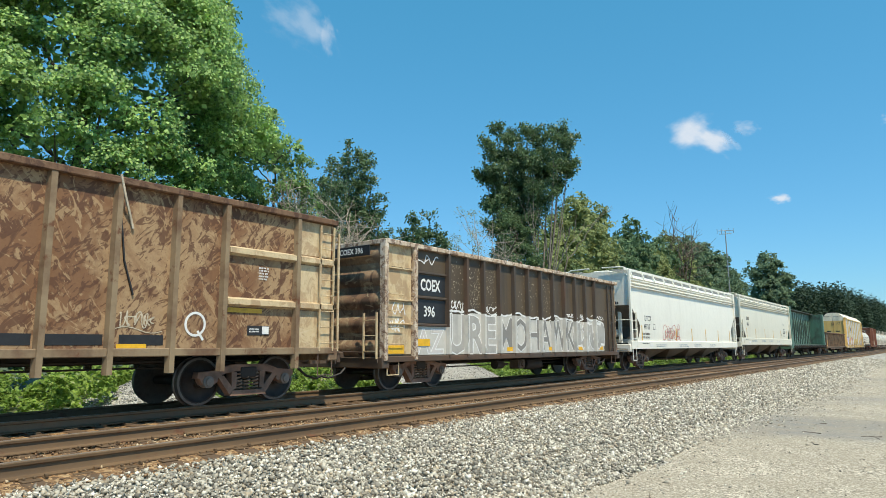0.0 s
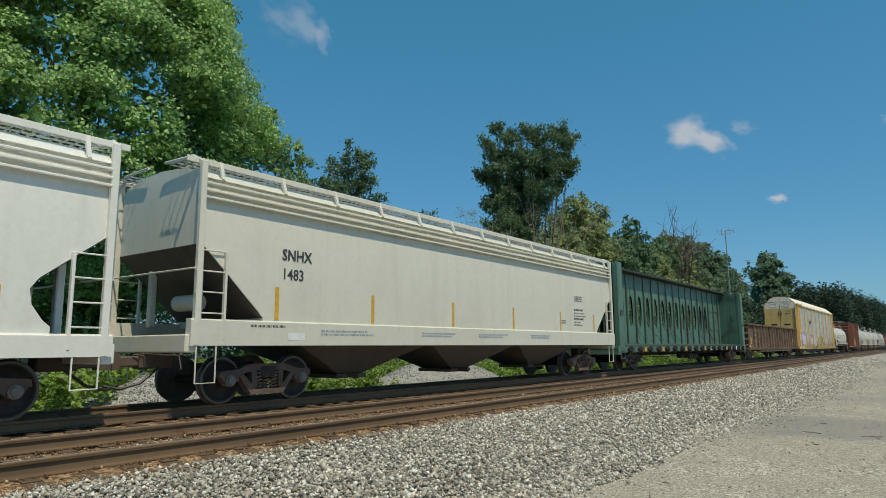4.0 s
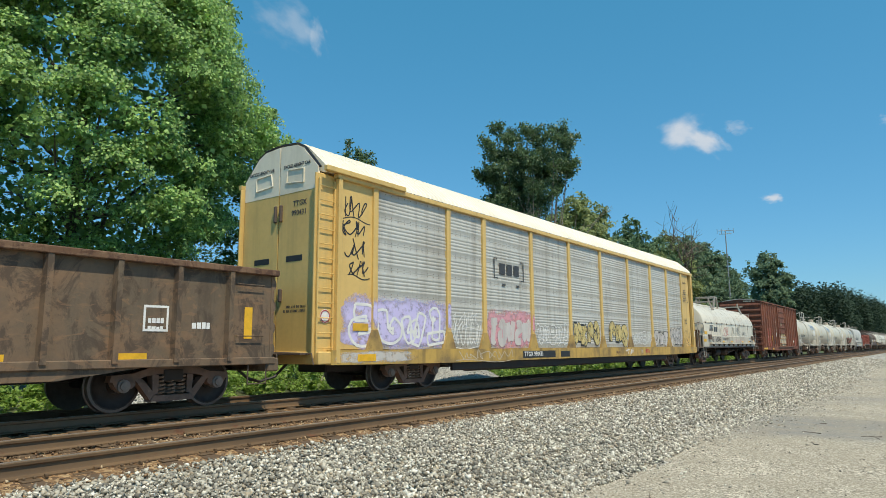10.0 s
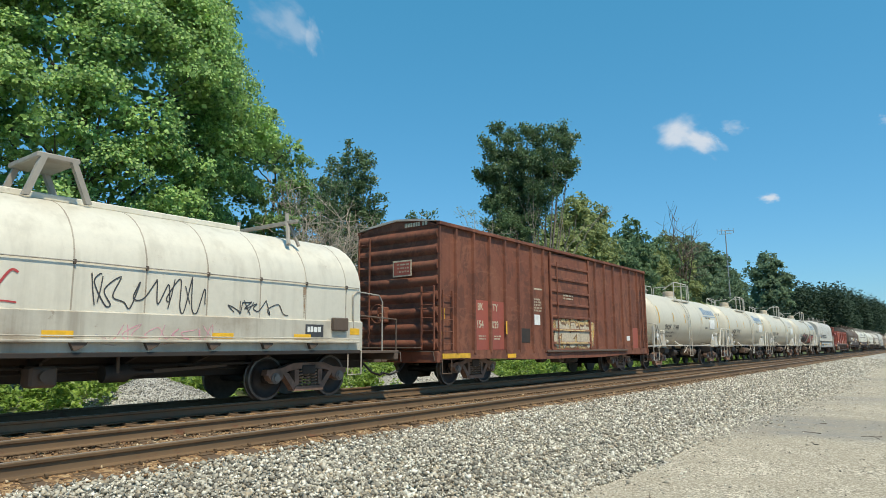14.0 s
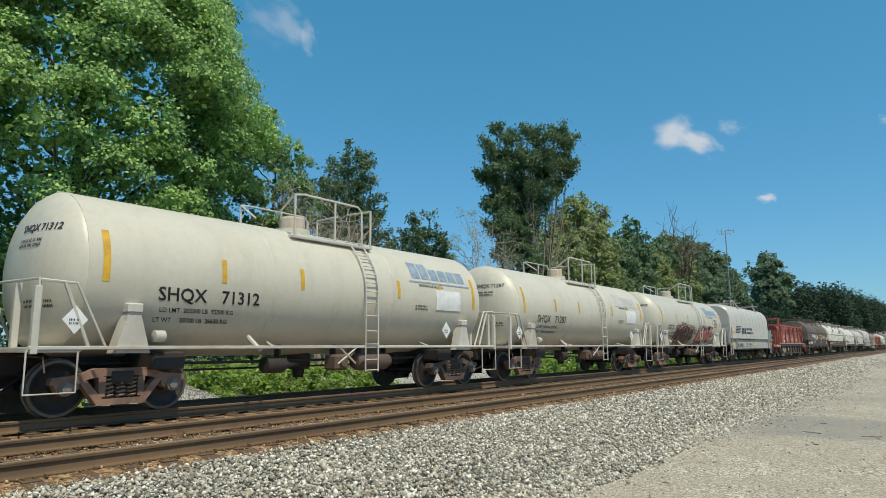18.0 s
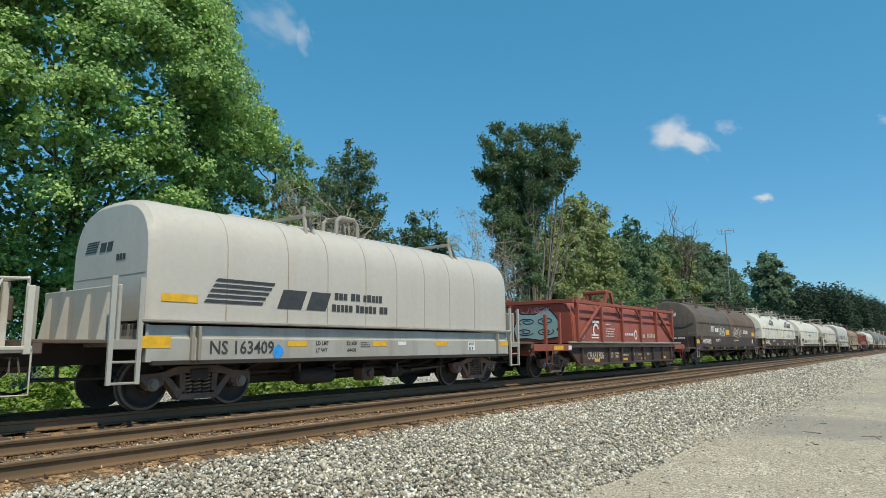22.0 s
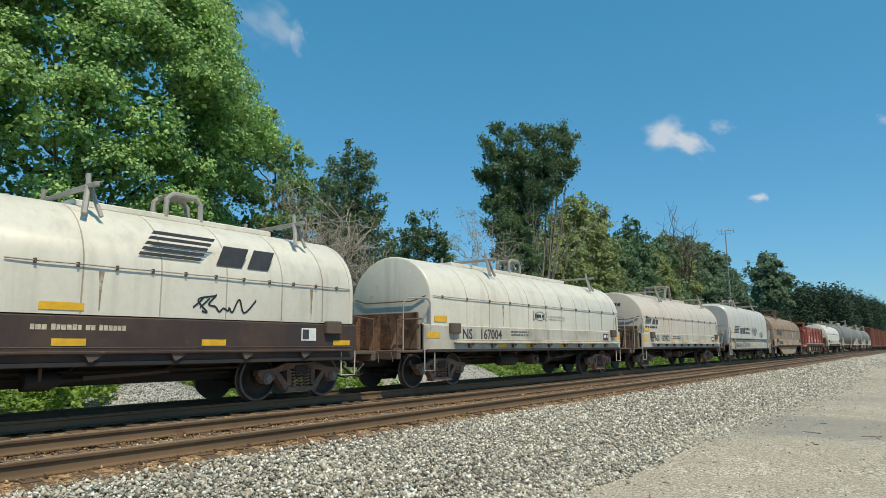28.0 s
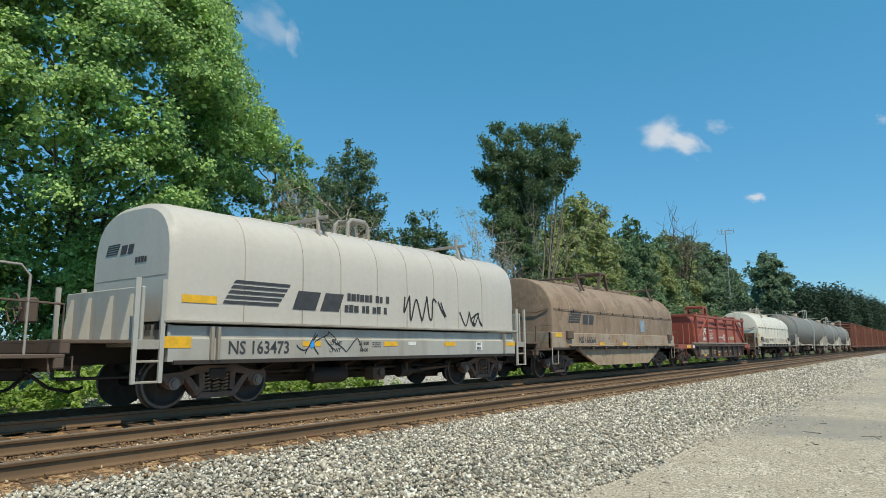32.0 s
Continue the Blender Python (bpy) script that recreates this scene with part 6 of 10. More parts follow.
def brown_gondola():
    ribs = [2.55 + 0.862 * k for k in range(12)]
    c = gondola("brown_gondola", "dark brown gondola car with silver graffiti and cream corners", 11.6, 14.2, 0.80, 3.66, [1.1] + ribs, P_BROWN, P_BROWNRIB, P_WHITECAP, 1.55, 0.0, None, 5, P_END)
    Y = -1.482
    for z0, z1 in ((0.90, 1.62), (1.66, 2.20), (2.24, 2.98), (3.04, 3.56)):
        patch(c, 0.06, 1.03, z0, z1, Y - 0.002, P_CREAM_OLD, "cream_panel")
        part("cross_rail", Geo().box(0.08, 1.03, -1.54, -1.48, z1 + 0.0, z1 + 0.04, 0.01), P_CREAM_OLD, c)
    part("corner_post", Geo().box(-0.06, 0.07, -1.60, -1.40, 0.75, 3.68, 0.02), P_WHITECAP, c, "cream corner post")
    part("corner_post", Geo().box(-0.06, 0.07, 1.40, 1.60, 0.75, 3.68, 0.02), P_WHITECAP, c, "cream corner post")
    part("cream_rib", Geo().box(1.03, 1.17, -1.61, -1.47, 0.76, 3.64, 0.02), P_WHITECAP, c)
    for k, z in enumerate((2.34, 1.64, 2.98)):
        part("cross_rail", Geo().box(1.18, 2.47, -1.545, -1.48, z - 0.03, z + 0.03, 0.012), P_BROWNRIB, c)
    patch(c, 1.20, 2.46, 2.40, 2.93, Y - 0.001, M_BLACK, "sign_panel", "black lettering panel")
    patch(c, 1.20, 2.46, 1.69, 2.29, Y - 0.001, M_BLACK, "sign_panel", "black lettering panel")
    outlined_words(c, "COEX", 0.42, 1.40, 2.53, Y - 0.004, 0.72, M_WHITE, M_WHITE, 0.014)
    outlined_words(c, "396", 0.38, 1.52, 1.86, Y - 0.004, 0.85, M_WHITE, M_WHITE, 0.008)
    part("end_sign", Geo().box(-0.155, -0.125, -1.15, 0.1, 3.30, 3.55, 0.004), M_BLACK, c, "black lettering panel")
    words("COEX 396", 0.2, -0.158, 3.36, -0.12, M_WHITE, c, 0.9, face="end")
    # silver paint along the lower half, bay by bay
    xs = [1.17] + ribs + [13.0]
    rng = random.Random(3)
    for a, b in zip(xs, xs[1:]):
        top = 1.60 if a < 2 else 2.0 + rng.uniform(-0.08, 0.1)
        patch(c, a + 0.07, b - 0.07, 0.88, top, Y - 0.001, M_SILVER, "silver_graffiti", "silver sprayed background")
        if b < 13:
            y0, y1 = -1.478, -1.599
            q = [(b - 0.074, y0), (b - 0.049, y1), (b + 0.049, y1), (b + 0.074, y0)]
            part("silver_graffiti", Geo().prism(q, "z", 0.88, top), M_SILVER, c)
    outlined_words(c, "AZ", 0.86, 1.24, 0.93, Y - 0.004, 1.0, M_PALE, M_WHITE, 0.03)
    outlined_words(c, "URE", 1.42, 2.50, 0.94, Y - 0.004, 0.96, M_MIDPALE, M_WHITE, 0.035, ribs, -1.600, 0.04)
    outlined_words(c, "MOHAWK", 1.42, 5.12, 0.96, Y - 0.004, 0.78, M_MIDGREY, M_WHITE, 0.03, ribs, -1.600, 0.012)
    bubbles(c, 10.15, 12.9, 0.93, 2.02, Y - 0.010, M_MIDPALE, M_WHITE, 4, 12, 0.05)
    scrawl(c, 2.66, 3.32, 2.06, 2.34, Y - 0.008, M_WHITE, 15, 4, 0.035)
    scrawl(c, 4.36, 5.04, 2.10, 2.26, Y - 0.008, M_WHITE, 19, 4, 0.03)
    scrawl(c, 0.12, 0.95, 1.45, 1.75, Y - 0.008, M_WHITE, 35, 4, 0.035)
    scrawl(c, 0.35, 0.9, 1.85, 2.15, Y - 0.008, M_WHITE, 36, 3, 0.03)
    scrawl(c, 1.25, 2.4, 3.20, 3.45, Y - 0.006, M_WHITE, 17, 3, 0.03)
    for k, (a, b) in enumerate(((9.75, 10.6), (10.85, 11.3), (11.85, 12.9))):
        scrawl(c, a, b, 2.08, 2.25, Y - 0.006, M_WHITE, 31 + k, 6, 0.03)
    g = Geo()
    line = lambda x: 2.03 + 0.055 * math.sin(2.3 * x) + 0.04 * math.sin(5.1 * x + 1.0) + 0.012 * math.sin(17.0 * x)
    for a, b in zip(ribs, ribs[1:] + [13.0]):
        for p, q, n, y in ((a + 0.072, b - 0.072, 13, Y - 0.012), (a - 0.047, a + 0.047, 3, -1.606)):
            g = Geo()
            ribbon(g, [(x, line(x)) for x in np.linspace(p, q, n)], 0.055, y)
            part("graffiti", g, M_WHITE, c, "white outline along the silver letters")
    g = Geo()
    for k in range(420):
        x, z = rng.choice((3.0, 3.9, 4.1, 4.8, 7.0, 8.3)) + rng.gauss(0, 0.28), rng.choice((2.3, 2.75, 3.1)) + rng.gauss(0, 0.16)
        if 2.1 < z < 3.42 and min(abs(x - r) for r in ribs) > 0.11:
            ribbon(g, [(x, z), (x + rng.uniform(-.02, .02), z + rng.uniform(0.0, .02)), (x + rng.uniform(-.03, .03), z + rng.uniform(0.015, .045))], rng.uniform(0.006, 0.022), Y - 0.004)
    part("paint_flakes", g, M_CREAMTEXT, c, "pale chipped paint flecks")
    for x, w in ((0.12, 0.62), (1.25, 0.52), (5.6, 0.45), (8.3, 0.4), (10.6, 0.35), (12.4, 0.4)):
        patch(c, x, x + w, 0.92 if x < 1 else 1.1 if x < 2 else 0.94, 1.12 if x < 1 else 1.28 if x < 2 else 1.06, -1.505 if x < 2 else -1.492, M_YELLOW)
    for z in (1.15, 1.55, 1.95, 2.35):
        grab(c, 0.15, z, -1.50, P_CREAM_OLD, 0.5)
    ladder(c, -0.10, 0.95, 0.9, 3.5, 8, P_CREAM_OLD, 0.42, "end")
    ladder(c, -0.12, -1.4, 0.8, 1.9, 3, P_CREAM_OLD, 0.42, "end")
    ladder(c, 13.35, -1.5, 0.85, 3.5, 8, P_BROWNRIB, 0.4)
    stirrup(c, 0.1, -1.52, P_CREAM_OLD, 0.42, 0.42, 0.8)
    stirrup(c, 13.5, -1.52, P_BROWNRIB, 0.42, 0.42, 0.8)
    patch(c, 13.1, 14.1, 2.45, 2.50, Y - 0.002, P_BROWNRIB, "seam")
    # scrap that shows above the rim
    rs = np.random.default_rng(8)
    g = Geo()
    for k in range(120):
        x, y = rs.uniform(0.8, 13.6), rs.uniform(-1.3, 1.2)
        d = Vector((float(rs.normal(0, 1)), float(rs.normal(0, 1)), float(rs.normal(0, 0.35)))).normalized() * float(rs.uniform(0.15, 0.5))
        p = Vector((x, y, 3.60 + float(rs.uniform(0, 0.20))))
        g.pipe([p - d * 0.5, p + d * 0.5], float(rs.uniform(0.02, 0.06)), 4)
    part("scrap_load", g, P_SCRAP, c, "rusty scrap metal load")
    part("scrap_bed", Geo().box(0.15, 14.05, -1.38, 1.38, 0.9, 3.5, 0.1), P_SCRAP, c, "heaped rusty scrap")


def low_gondola():
    ribs = [1.54, 2.78, 3.93, 5.02] + [5.02 + 1.055 * k for k in range(1, 14)]
    c = gondola("low_gondola", "long low faded brown gondola car with a rusty rim", 90.5, 19.8, 0.84, 2.58, ribs, P_GOND, P_GOND, P_RIM, 1.5, 0.0, (2.6, 17.2, 0.60), 4, P_GOND)
    Y = -1.432
    words("PRSX", 0.30, 1.72, 2.08, Y - 0.004, M_CREAMTEXT, c, 1.05)
    words("6504", 0.30, 1.72, 1.72, Y - 0.004, M_CREAMTEXT, c, 1.05)
    words("LD LMT", 0.12, 2.05, 1.36, Y - 0.004, M_CREAMTEXT, c, 0.95)
    words("LT WT", 0.12, 2.02, 1.20, Y - 0.004, M_CREAMTEXT, c, 0.95)
    bars(c, 3.1, 1.32, Y, 2, 0.4, 0.05, M_CREAMTEXT, 6)
    words("BLUEFIELD", 0.135, 4.05, 1.72, Y - 0.004, M_CREAMTEXT, c, 0.95)
    words("ONLY", 0.135, 4.22, 1.58, Y - 0.004, M_CREAMTEXT, c, 0.95)
    bars(c, 4.15, 1.18, Y, 1, 0.5, 0.05, M_CREAMTEXT, 8)
    patch(c, 0.62, 0.86, 1.16, 1.68, Y, M_YELLOW)
    for x in (0.2, 1.75, 4.1, 6.2, 8.28, 10.4, 12.5, 14.6, 16.7):
        patch(c, x, x + 0.5, 0.93 if x < 3 else 0.90, 1.06 if x < 3 else 1.0, Y, M_YELLOW)
    patch(c, 17.1, 17.55, 1.36, 1.80, Y, M_WHITE, "data_label")
    patch(c, 17.14, 17.51, 1.40, 1.76, Y - 0.004, P_GOND, "data_label_inner")
    bars(c, 17.18, 1.5, Y - 0.008, 2, 0.28, 0.09, M_WHITE, 9)
    bars(c, 18.0, 1.42, Y, 1, 0.4, 0.12, M_WHITE, 10)
    patch(c, 19.1, 19.28, 1.25, 1.85, Y, M_YELLOW)
    g = Geo()
    ribbon(g, [(7.45, 0.98), (7.45, 0.78)], 0.035, Y - 0.002)
    ribbon(g, [(7.34, 0.87), (7.45, 0.77), (7.56, 0.87)], 0.03, Y - 0.002)
    part("arrow_mark", g, M_WHITE, c)
    for x in (0.15, 18.9):
        for z in (1.3, 2.28):
            grab(c, x, z, -1.44, P_GOND, 0.6)
    stirrup(c, 0.12, -1.46, M_FRAME, 0.42, 0.40, 0.8)
    stirrup(c, 19.2, -1.46, M_FRAME, 0.42, 0.40, 0.8)
    # rivet rows along the ribs
    bolt = Geo().lathe([(-0.02, 0.001), (-0.016, 0.012), (-0.006, 0.018), (0.0, 0.019)], (0, 0, 0), "y", 6).mesh("rivet", P_GOND)
    for x in ribs[:10]:
        for dx in (-0.085, 0.085):
            for k in range(7):
                part("rivet", bolt, None, c, at=pose(x + dx, Y, 0.98 + 0.20 * k))
    brake_wheel(c, -0.18, 0.55, 1.7, -1, P_GOND)
    part("brake_platform", Geo().box(-0.5, 0.0, -0.9, 0.9, 0.92, 0.98, 0.01), M_FRAME, c)


def boxcar(u0, L=15.55, main=True):
    c = car_root("boxcar", "dark red boxcar with vertical ribs and a sliding door", "boxcar", u0)
    H = 1.5
    z0, z1 = 0.95, 4.36
    for s in (-1, 1):
        ribs = [0.78, 1.65, 2.5, 3.37, 4.2, 5.05, 5.85]
        rr = [10.1, 11.0, 11.9, 12.8, 13.7, 14.6] if L < 16 else [10.1 + 0.9 * k for k in range(int((L - 10.5) / 0.9))]
        xs = [0.0] + ribs + [6.3]
        for a, b in list(zip(xs, xs[1:])) + list(zip([9.5] + rr, rr + [L])):
            part("side_panel", sheet_s(Geo(), a + 0.002, b - 0.002, z0, z1, s, H - 0.05, 0.04), P_BOXCAR, c)
        for x in ribs + rr:
            q = [(x - 0.06, s * (H - 0.05)), (x + 0.06, s * (H - 0.05)), (x + 0.035, s * (H + 0.03)), (x - 0.035, s * (H + 0.03))]
            part("rib", Geo().prism(q if s > 0 else q[::-1], "z", z0 - 0.05, z1), P_BOXCAR, c)
        for x in (0.0, L):
            part("corner_post", Geo().box(*sorted((x - 0.06 if x > 0 else x, x if x > 0 else x + 0.06)), *sorted((s * (H - 0.05), s * (H + 0.02))), 0.72, z1, 0.01), P_BOXCAR, c)
        part("side_sill", Geo().prism([(0.0, 0.74), (2.2, 0.74), (5.2, 0.66), (10.4, 0.66), (13.4, 0.74), (L, 0.74), (L, 0.98), (0.0, 0.98)], "y", *sorted((s * (H - 0.07), s * (H + 0.0)))), P_BOXCAR, c)
        part("eave_rail", Geo().box(-0.03, L + 0.03, *sorted((s * (H - 0.08), s * (H + 0.05))), z1, z1 + 0.10, 0.012), P_BOXCAR, c)
        door = part("door", sheet_s(Geo(), 6.3, 9.5, 0.98, z1 - 0.06, s, H - 0.02, 0.05), P_BOXCAR, c, "red sliding door with raised ribs")
        for k in range(7):
            z = 1.15 + 0.45 * k
            part("door_rib", Geo().box(6.36, 9.44, *sorted((s * (H - 0.02), s * (H + 0.03))), z, z + 0.09, 0.015), P_BOXCAR, door)
        for x in (6.32, 9.42):
            part("door_post", Geo().box(x - 0.04, x + 0.05, *sorted((s * (H - 0.02), s * (H + 0.04))), 0.98, z1 - 0.05, 0.012), P_BOXCAR, door)
        part("door_track", Geo().box(5.9, 13.0, *sorted((s * (H - 0.02), s * (H + 0.07))), 0.88, 0.95, 0.012), M_FRAME, c)
        part("latch_bar", Geo().cyl((6.75, s * (H + 0.05), 1.0), (6.75, s * (H + 0.05), 4.0), 0.02, 6), P_BOXCAR, door)
    for x, s in ((0.03, -1), (L - 0.03, 1)):
        corrugated_end(c, x, s, H - 0.05, 0.95, z1, 8, P_BOXCAR, 0.10)
        part("gable", Geo().prism([(-H, z1), (H, z1), (H * 0.55, z1 + 0.24), (0, z1 + 0.31), (-H * 0.55, z1 + 0.24)], "x", *sorted((x - s * 0.02, x + s * 0.02))), P_BOXCAR, c)
        part("end_sill", Geo().box(*sorted((x - s * 0.1, x + s * 0.14)), -H, H, 0.66, 0.96, 0.02), P_BOXCAR, c)
        part("crossover_step", Geo().box(*sorted((x + s * 0.14, x + s * 0.5)), -1.0, 1.0, 1.04, 1.08, 0.01), M_FRAME, c)
    roof_m = paint("pale_roof_steel", (0.50, 0.47, 0.42), (0.25, 0.14, 0.09), 0.4, 0.2, 0.1, 0.5)
    n = 16
    for k in range(n):
        a, b = -0.05 + (L + 0.1) * k / n, -0.05 + (L + 0.1) * (k + 1) / n
        zr = z1 + 0.10
        part("roof_panel", Geo().prism([(-H - 0.04, zr), (-H * 0.5, zr + 0.15), (0, zr + 0.21), (H * 0.5, zr + 0.15), (H + 0.04, zr), (0, zr + 0.16)], "x", a + 0.01, b - 0.01), roof_m, c)
    running_gear(c, L, 2.25, True, 0.66)
    ladder(c, 0.12, -1.50, 1.0, 2.6, 5, P_BOXCAR, 0.42)
    ladder(c, L - 0.6, -1.50, 1.0, 4.2, 9, P_BOXCAR, 0.42)
    ladder(c, -0.1, -1.40, 1.0, 2.7, 5, P_BOXCAR, 0.42, "end")
    ladder(c, -0.1, 0.95, 1.0, 4.2, 9, P_BOXCAR, 0.42, "end")
    stirrup(c, 0.1, -1.5, M_FRAME, 0.42, 0.38, 0.75)
    stirrup(c, L - 0.55, -1.5, M_FRAME, 0.42, 0.38, 0.75)
    brake_wheel(c, -0.3, 0.45, 2.0, -1, P_BOXCAR)
    if not main:
        return c
    Y = -1.452
    for a, b in ((1.72, 2.43), (2.57, 3.30)):
        patch(c, a, b, 0.99, 2.42, Y - 0.002, M_STENCIL_RED, "lettering_panel", "faded bright red panel")
    words("BK", 0.30, 1.86, 2.13, Y - 0.010, M_CREAMTEXT, c, 0.8)
    words("TY", 0.30, 2.66, 2.13, Y - 0.010, M_CREAMTEXT, c, 0.8)
    words("154", 0.30, 1.80, 1.62, Y - 0.010, M_CREAMTEXT, c, 0.8)
    words("029", 0.30, 2.62, 1.62, Y - 0.010, M_CREAMTEXT, c, 0.8)
    for x in (1.9, 2.72):
        bars(c, x, 1.36, Y - 0.010, 2, 0.4, 0.05, M_CREAMTEXT, int(x * 10))
    patch(c, -0.03 + 0.12, 0.26, 1.78, 2.12, Y - 0.012, M_YELLOW)
    patch(c, 0.10, 0.24, 1.30, 1.50, Y - 0.012, M_YELLOW)
    patch(c, 3.28, 3.36, 1.45, 1.85, Y - 0.085, M_YELLOW)
    patch(c, 0.1, 1.4, 0.77, 0.90, -1.508, M_OCHRE)
    patch(c, 3.4, 3.9, 0.74, 0.86, -1.508, M_YELLOW)
    patch(c, 9.62, 9.84, 1.40, 1.75, Y - 0.008, M_YELLOW)
    patch(c, 5.15, 5.60, 1.78, 2.12, Y - 0.004, M_WHITE, "data_label")
    patch(c, 13.2, 13.55, 1.3, 1.5, Y - 0.004, M_WHITE, "data_label")
    patch(c, 13.8, 14.5, 0.95, 1.85, Y - 0.002, M_STENCIL_RED, "lettering_panel")
    patch(c, 5.1, 5.8, 2.95, 3.0, Y - 0.003, M_CREAMTEXT, "stencil_line")
    bars(c, 5.15, 2.6, Y - 0.003, 5, 0.6, 0.06, M_CREAMTEXT, 21)
    bars(c, 7.3, 2.95, -1.494, 3, 0.9, 0.07, M_CREAMTEXT, 22)
    patch(c, 4.2, 4.9, 1.2, 1.65, Y - 0.004, M_STEEL, "tack_board")
    fogged(c, 6.4, 9.9, 0.95, 2.1, -1.483, M_TANFOG, 31, "tan and cream sprayed field on the door")
    for z in (1.15, 1.60):
        part("graffiti", Geo().sheet(6.55, 9.35, z + 0.016, z + 0.074, -1.531), M_TANFOG, c)
    bubbles(c, 6.5, 9.4, 1.0, 2.0, -1.486, M_CREAMTEXT, M_BROWN_INK, 5, 33, 0.04)
    part("placard", Geo().box(-0.145, -0.135, -0.60, 0.0, 3.05, 3.42, 0.002), M_STENCIL_RED, c, "framed red notice on the end")
    part("placard_rim", Geo().box(-0.141, -0.131, -0.64, 0.04, 3.01, 3.46, 0.002), M_CREAMTEXT, c)
    bars(c, -0.55, 3.32, -0.147, 3, 0.5, 0.05, M_CREAMTEXT, 41, 1.0, face="end")
    bars(c, -1.1, 4.40, -0.012, 1, 0.9, 0.12, M_CREAMTEXT, 42, face="end")
    return c



rusty_gondola()
brown_gondola()
low_gondola()
boxcar(156.2)


# ---- covered hoppers ----
def covered_hopper(label, u0, L, zs0, zs1, z_eave, z_walk, mat, cut, post_m, marks, bins=4):
    """cut: rows (x, z) of the sloped front end, mirrored at the rear."""
    c = car_root("covered_hopper", label, "hopper car", u0)
    H = 1.5
    front = list(cut)
    rear = [(L - x, z) for x, z in reversed(cut)]
    # body: sides that lean in towards the eaves, ends that follow the slope sheets
    steps = sorted({z for x, z in cut} | {cut[-1][1] + (z_eave - cut[-1][1]) * k / 14 for k in range(15)})
    rings = []
    for z in steps:
        x = float(np.interp(z, [q[1] for q in reversed(cut)] + [z_eave], [q[0] for q in reversed(cut)] + [0.10]))
        up = max(0.0, (z - 2.3) / (z_eave - 2.3))
        y = H - 0.01 - 0.09 * up ** 2 - 0.02 * max(0.0, (1.7 - z) / 0.5)
        rings.append([(x, -y, z), (L - x, -y, z), (L - x, y, z), (x, y, z)])
    g = Geo().loft(rings)
    part("body", g, mat, c, "smooth painted steel body")
    for s in (-1, 1):
        for drop in (0.10, 0.24, 0.37):
            part("eave_band", Geo().box(0.05, L - 0.05, *sorted((s * (H - 0.03), s * (H + 0.055))), z_eave - drop - 0.05, z_eave - drop, 0.012), mat, c)
        part("side_sill", Geo().prism([(s * (H - 0.12), zs0), (s * (H + 0.05), zs0), (s * (H + 0.05), zs1 - 0.03), (s * (H + 0.0), zs1), (s * (H - 0.12), zs1)][::(1 if s > 0 else -1)], "x", -0.05, L + 0.05), mat, c, "long side sill")
    roof = [(-H, z_eave - 0.02), (-H * 0.86, z_eave + 0.16), (-H * 0.4, z_eave + 0.28), (0, z_eave + 0.32), (H * 0.4, z_eave + 0.28), (H * 0.86, z_eave + 0.16), (H, z_eave - 0.02)]
    part("roof", Geo().prism(roof, "x", 0.1, L - 0.1), mat, c, "shallow curved roof")
    for k in range(10):
        x = 1.2 + (L - 2.4) * k / 9
        part("hatch_cover", Geo().box(x - 0.65, x + 0.65, -0.38, 0.38, z_eave + 0.26, z_eave + 0.40, 0.04), mat, c)
    grate = plain("walkway_grating", (0.40, 0.40, 0.38), 0.5, 0.5)
    for s in (-1, 1):
        y0, y1 = sorted((s * (H - 0.78), s * (H - 0.14)))
        zw = z_walk - 0.10
        n = 40
        g = Geo()
        for k in range(4):
            yy = y0 + (y1 - y0) * k / 3
            g.box(-0.15, L + 0.15, yy - 0.008, yy + 0.008, zw - 0.03, zw, 0.002)
        for k in range(int(L / 0.16)):
            g.box(-0.15 + 0.16 * k, -0.13 + 0.16 * k, y0, y1, zw - 0.025, zw - 0.005, 0.002)
        part("roof_walkway", g, grate, c, "open steel grating walkway")
        part("walkway_edge", Geo().box(-0.2, L + 0.2, *sorted((s * (H - 0.10), s * (H - 0.14))), zw - 0.06, zw + 0.05, 0.006), post_m, c)
        for k in range(13):
            x = 0.5 + (L - 1.0) * k / 12
            part("walkway_bracket", Geo().prism([(s * (H - 0.02), z_eave - 0.02), (s * (H + 0.02), z_eave), (s * (H - 0.10), zw + 0.05), (s * (H - 0.16), zw + 0.05)][::(1 if s > 0 else -1)], "x", x - 0.035, x + 0.035), post_m, c)
    # end slope sheets: the shade beneath them is part of their colour
    for end in (front, rear[::-1]):
        d = -0.012 if end is front else 0.012
        q = [(x + d * 0.2, z) for x, z in end[:-1]] + [(x + d, z - 0.008) for x, z in end[:-1]][::-1]
        part("slope_sheet", Geo().prism(q if d > 0 else q[::-1], "y", -H + 0.02, H - 0.02), P_SLOPE, c, "grimy sloping end sheet, darkened for shade")
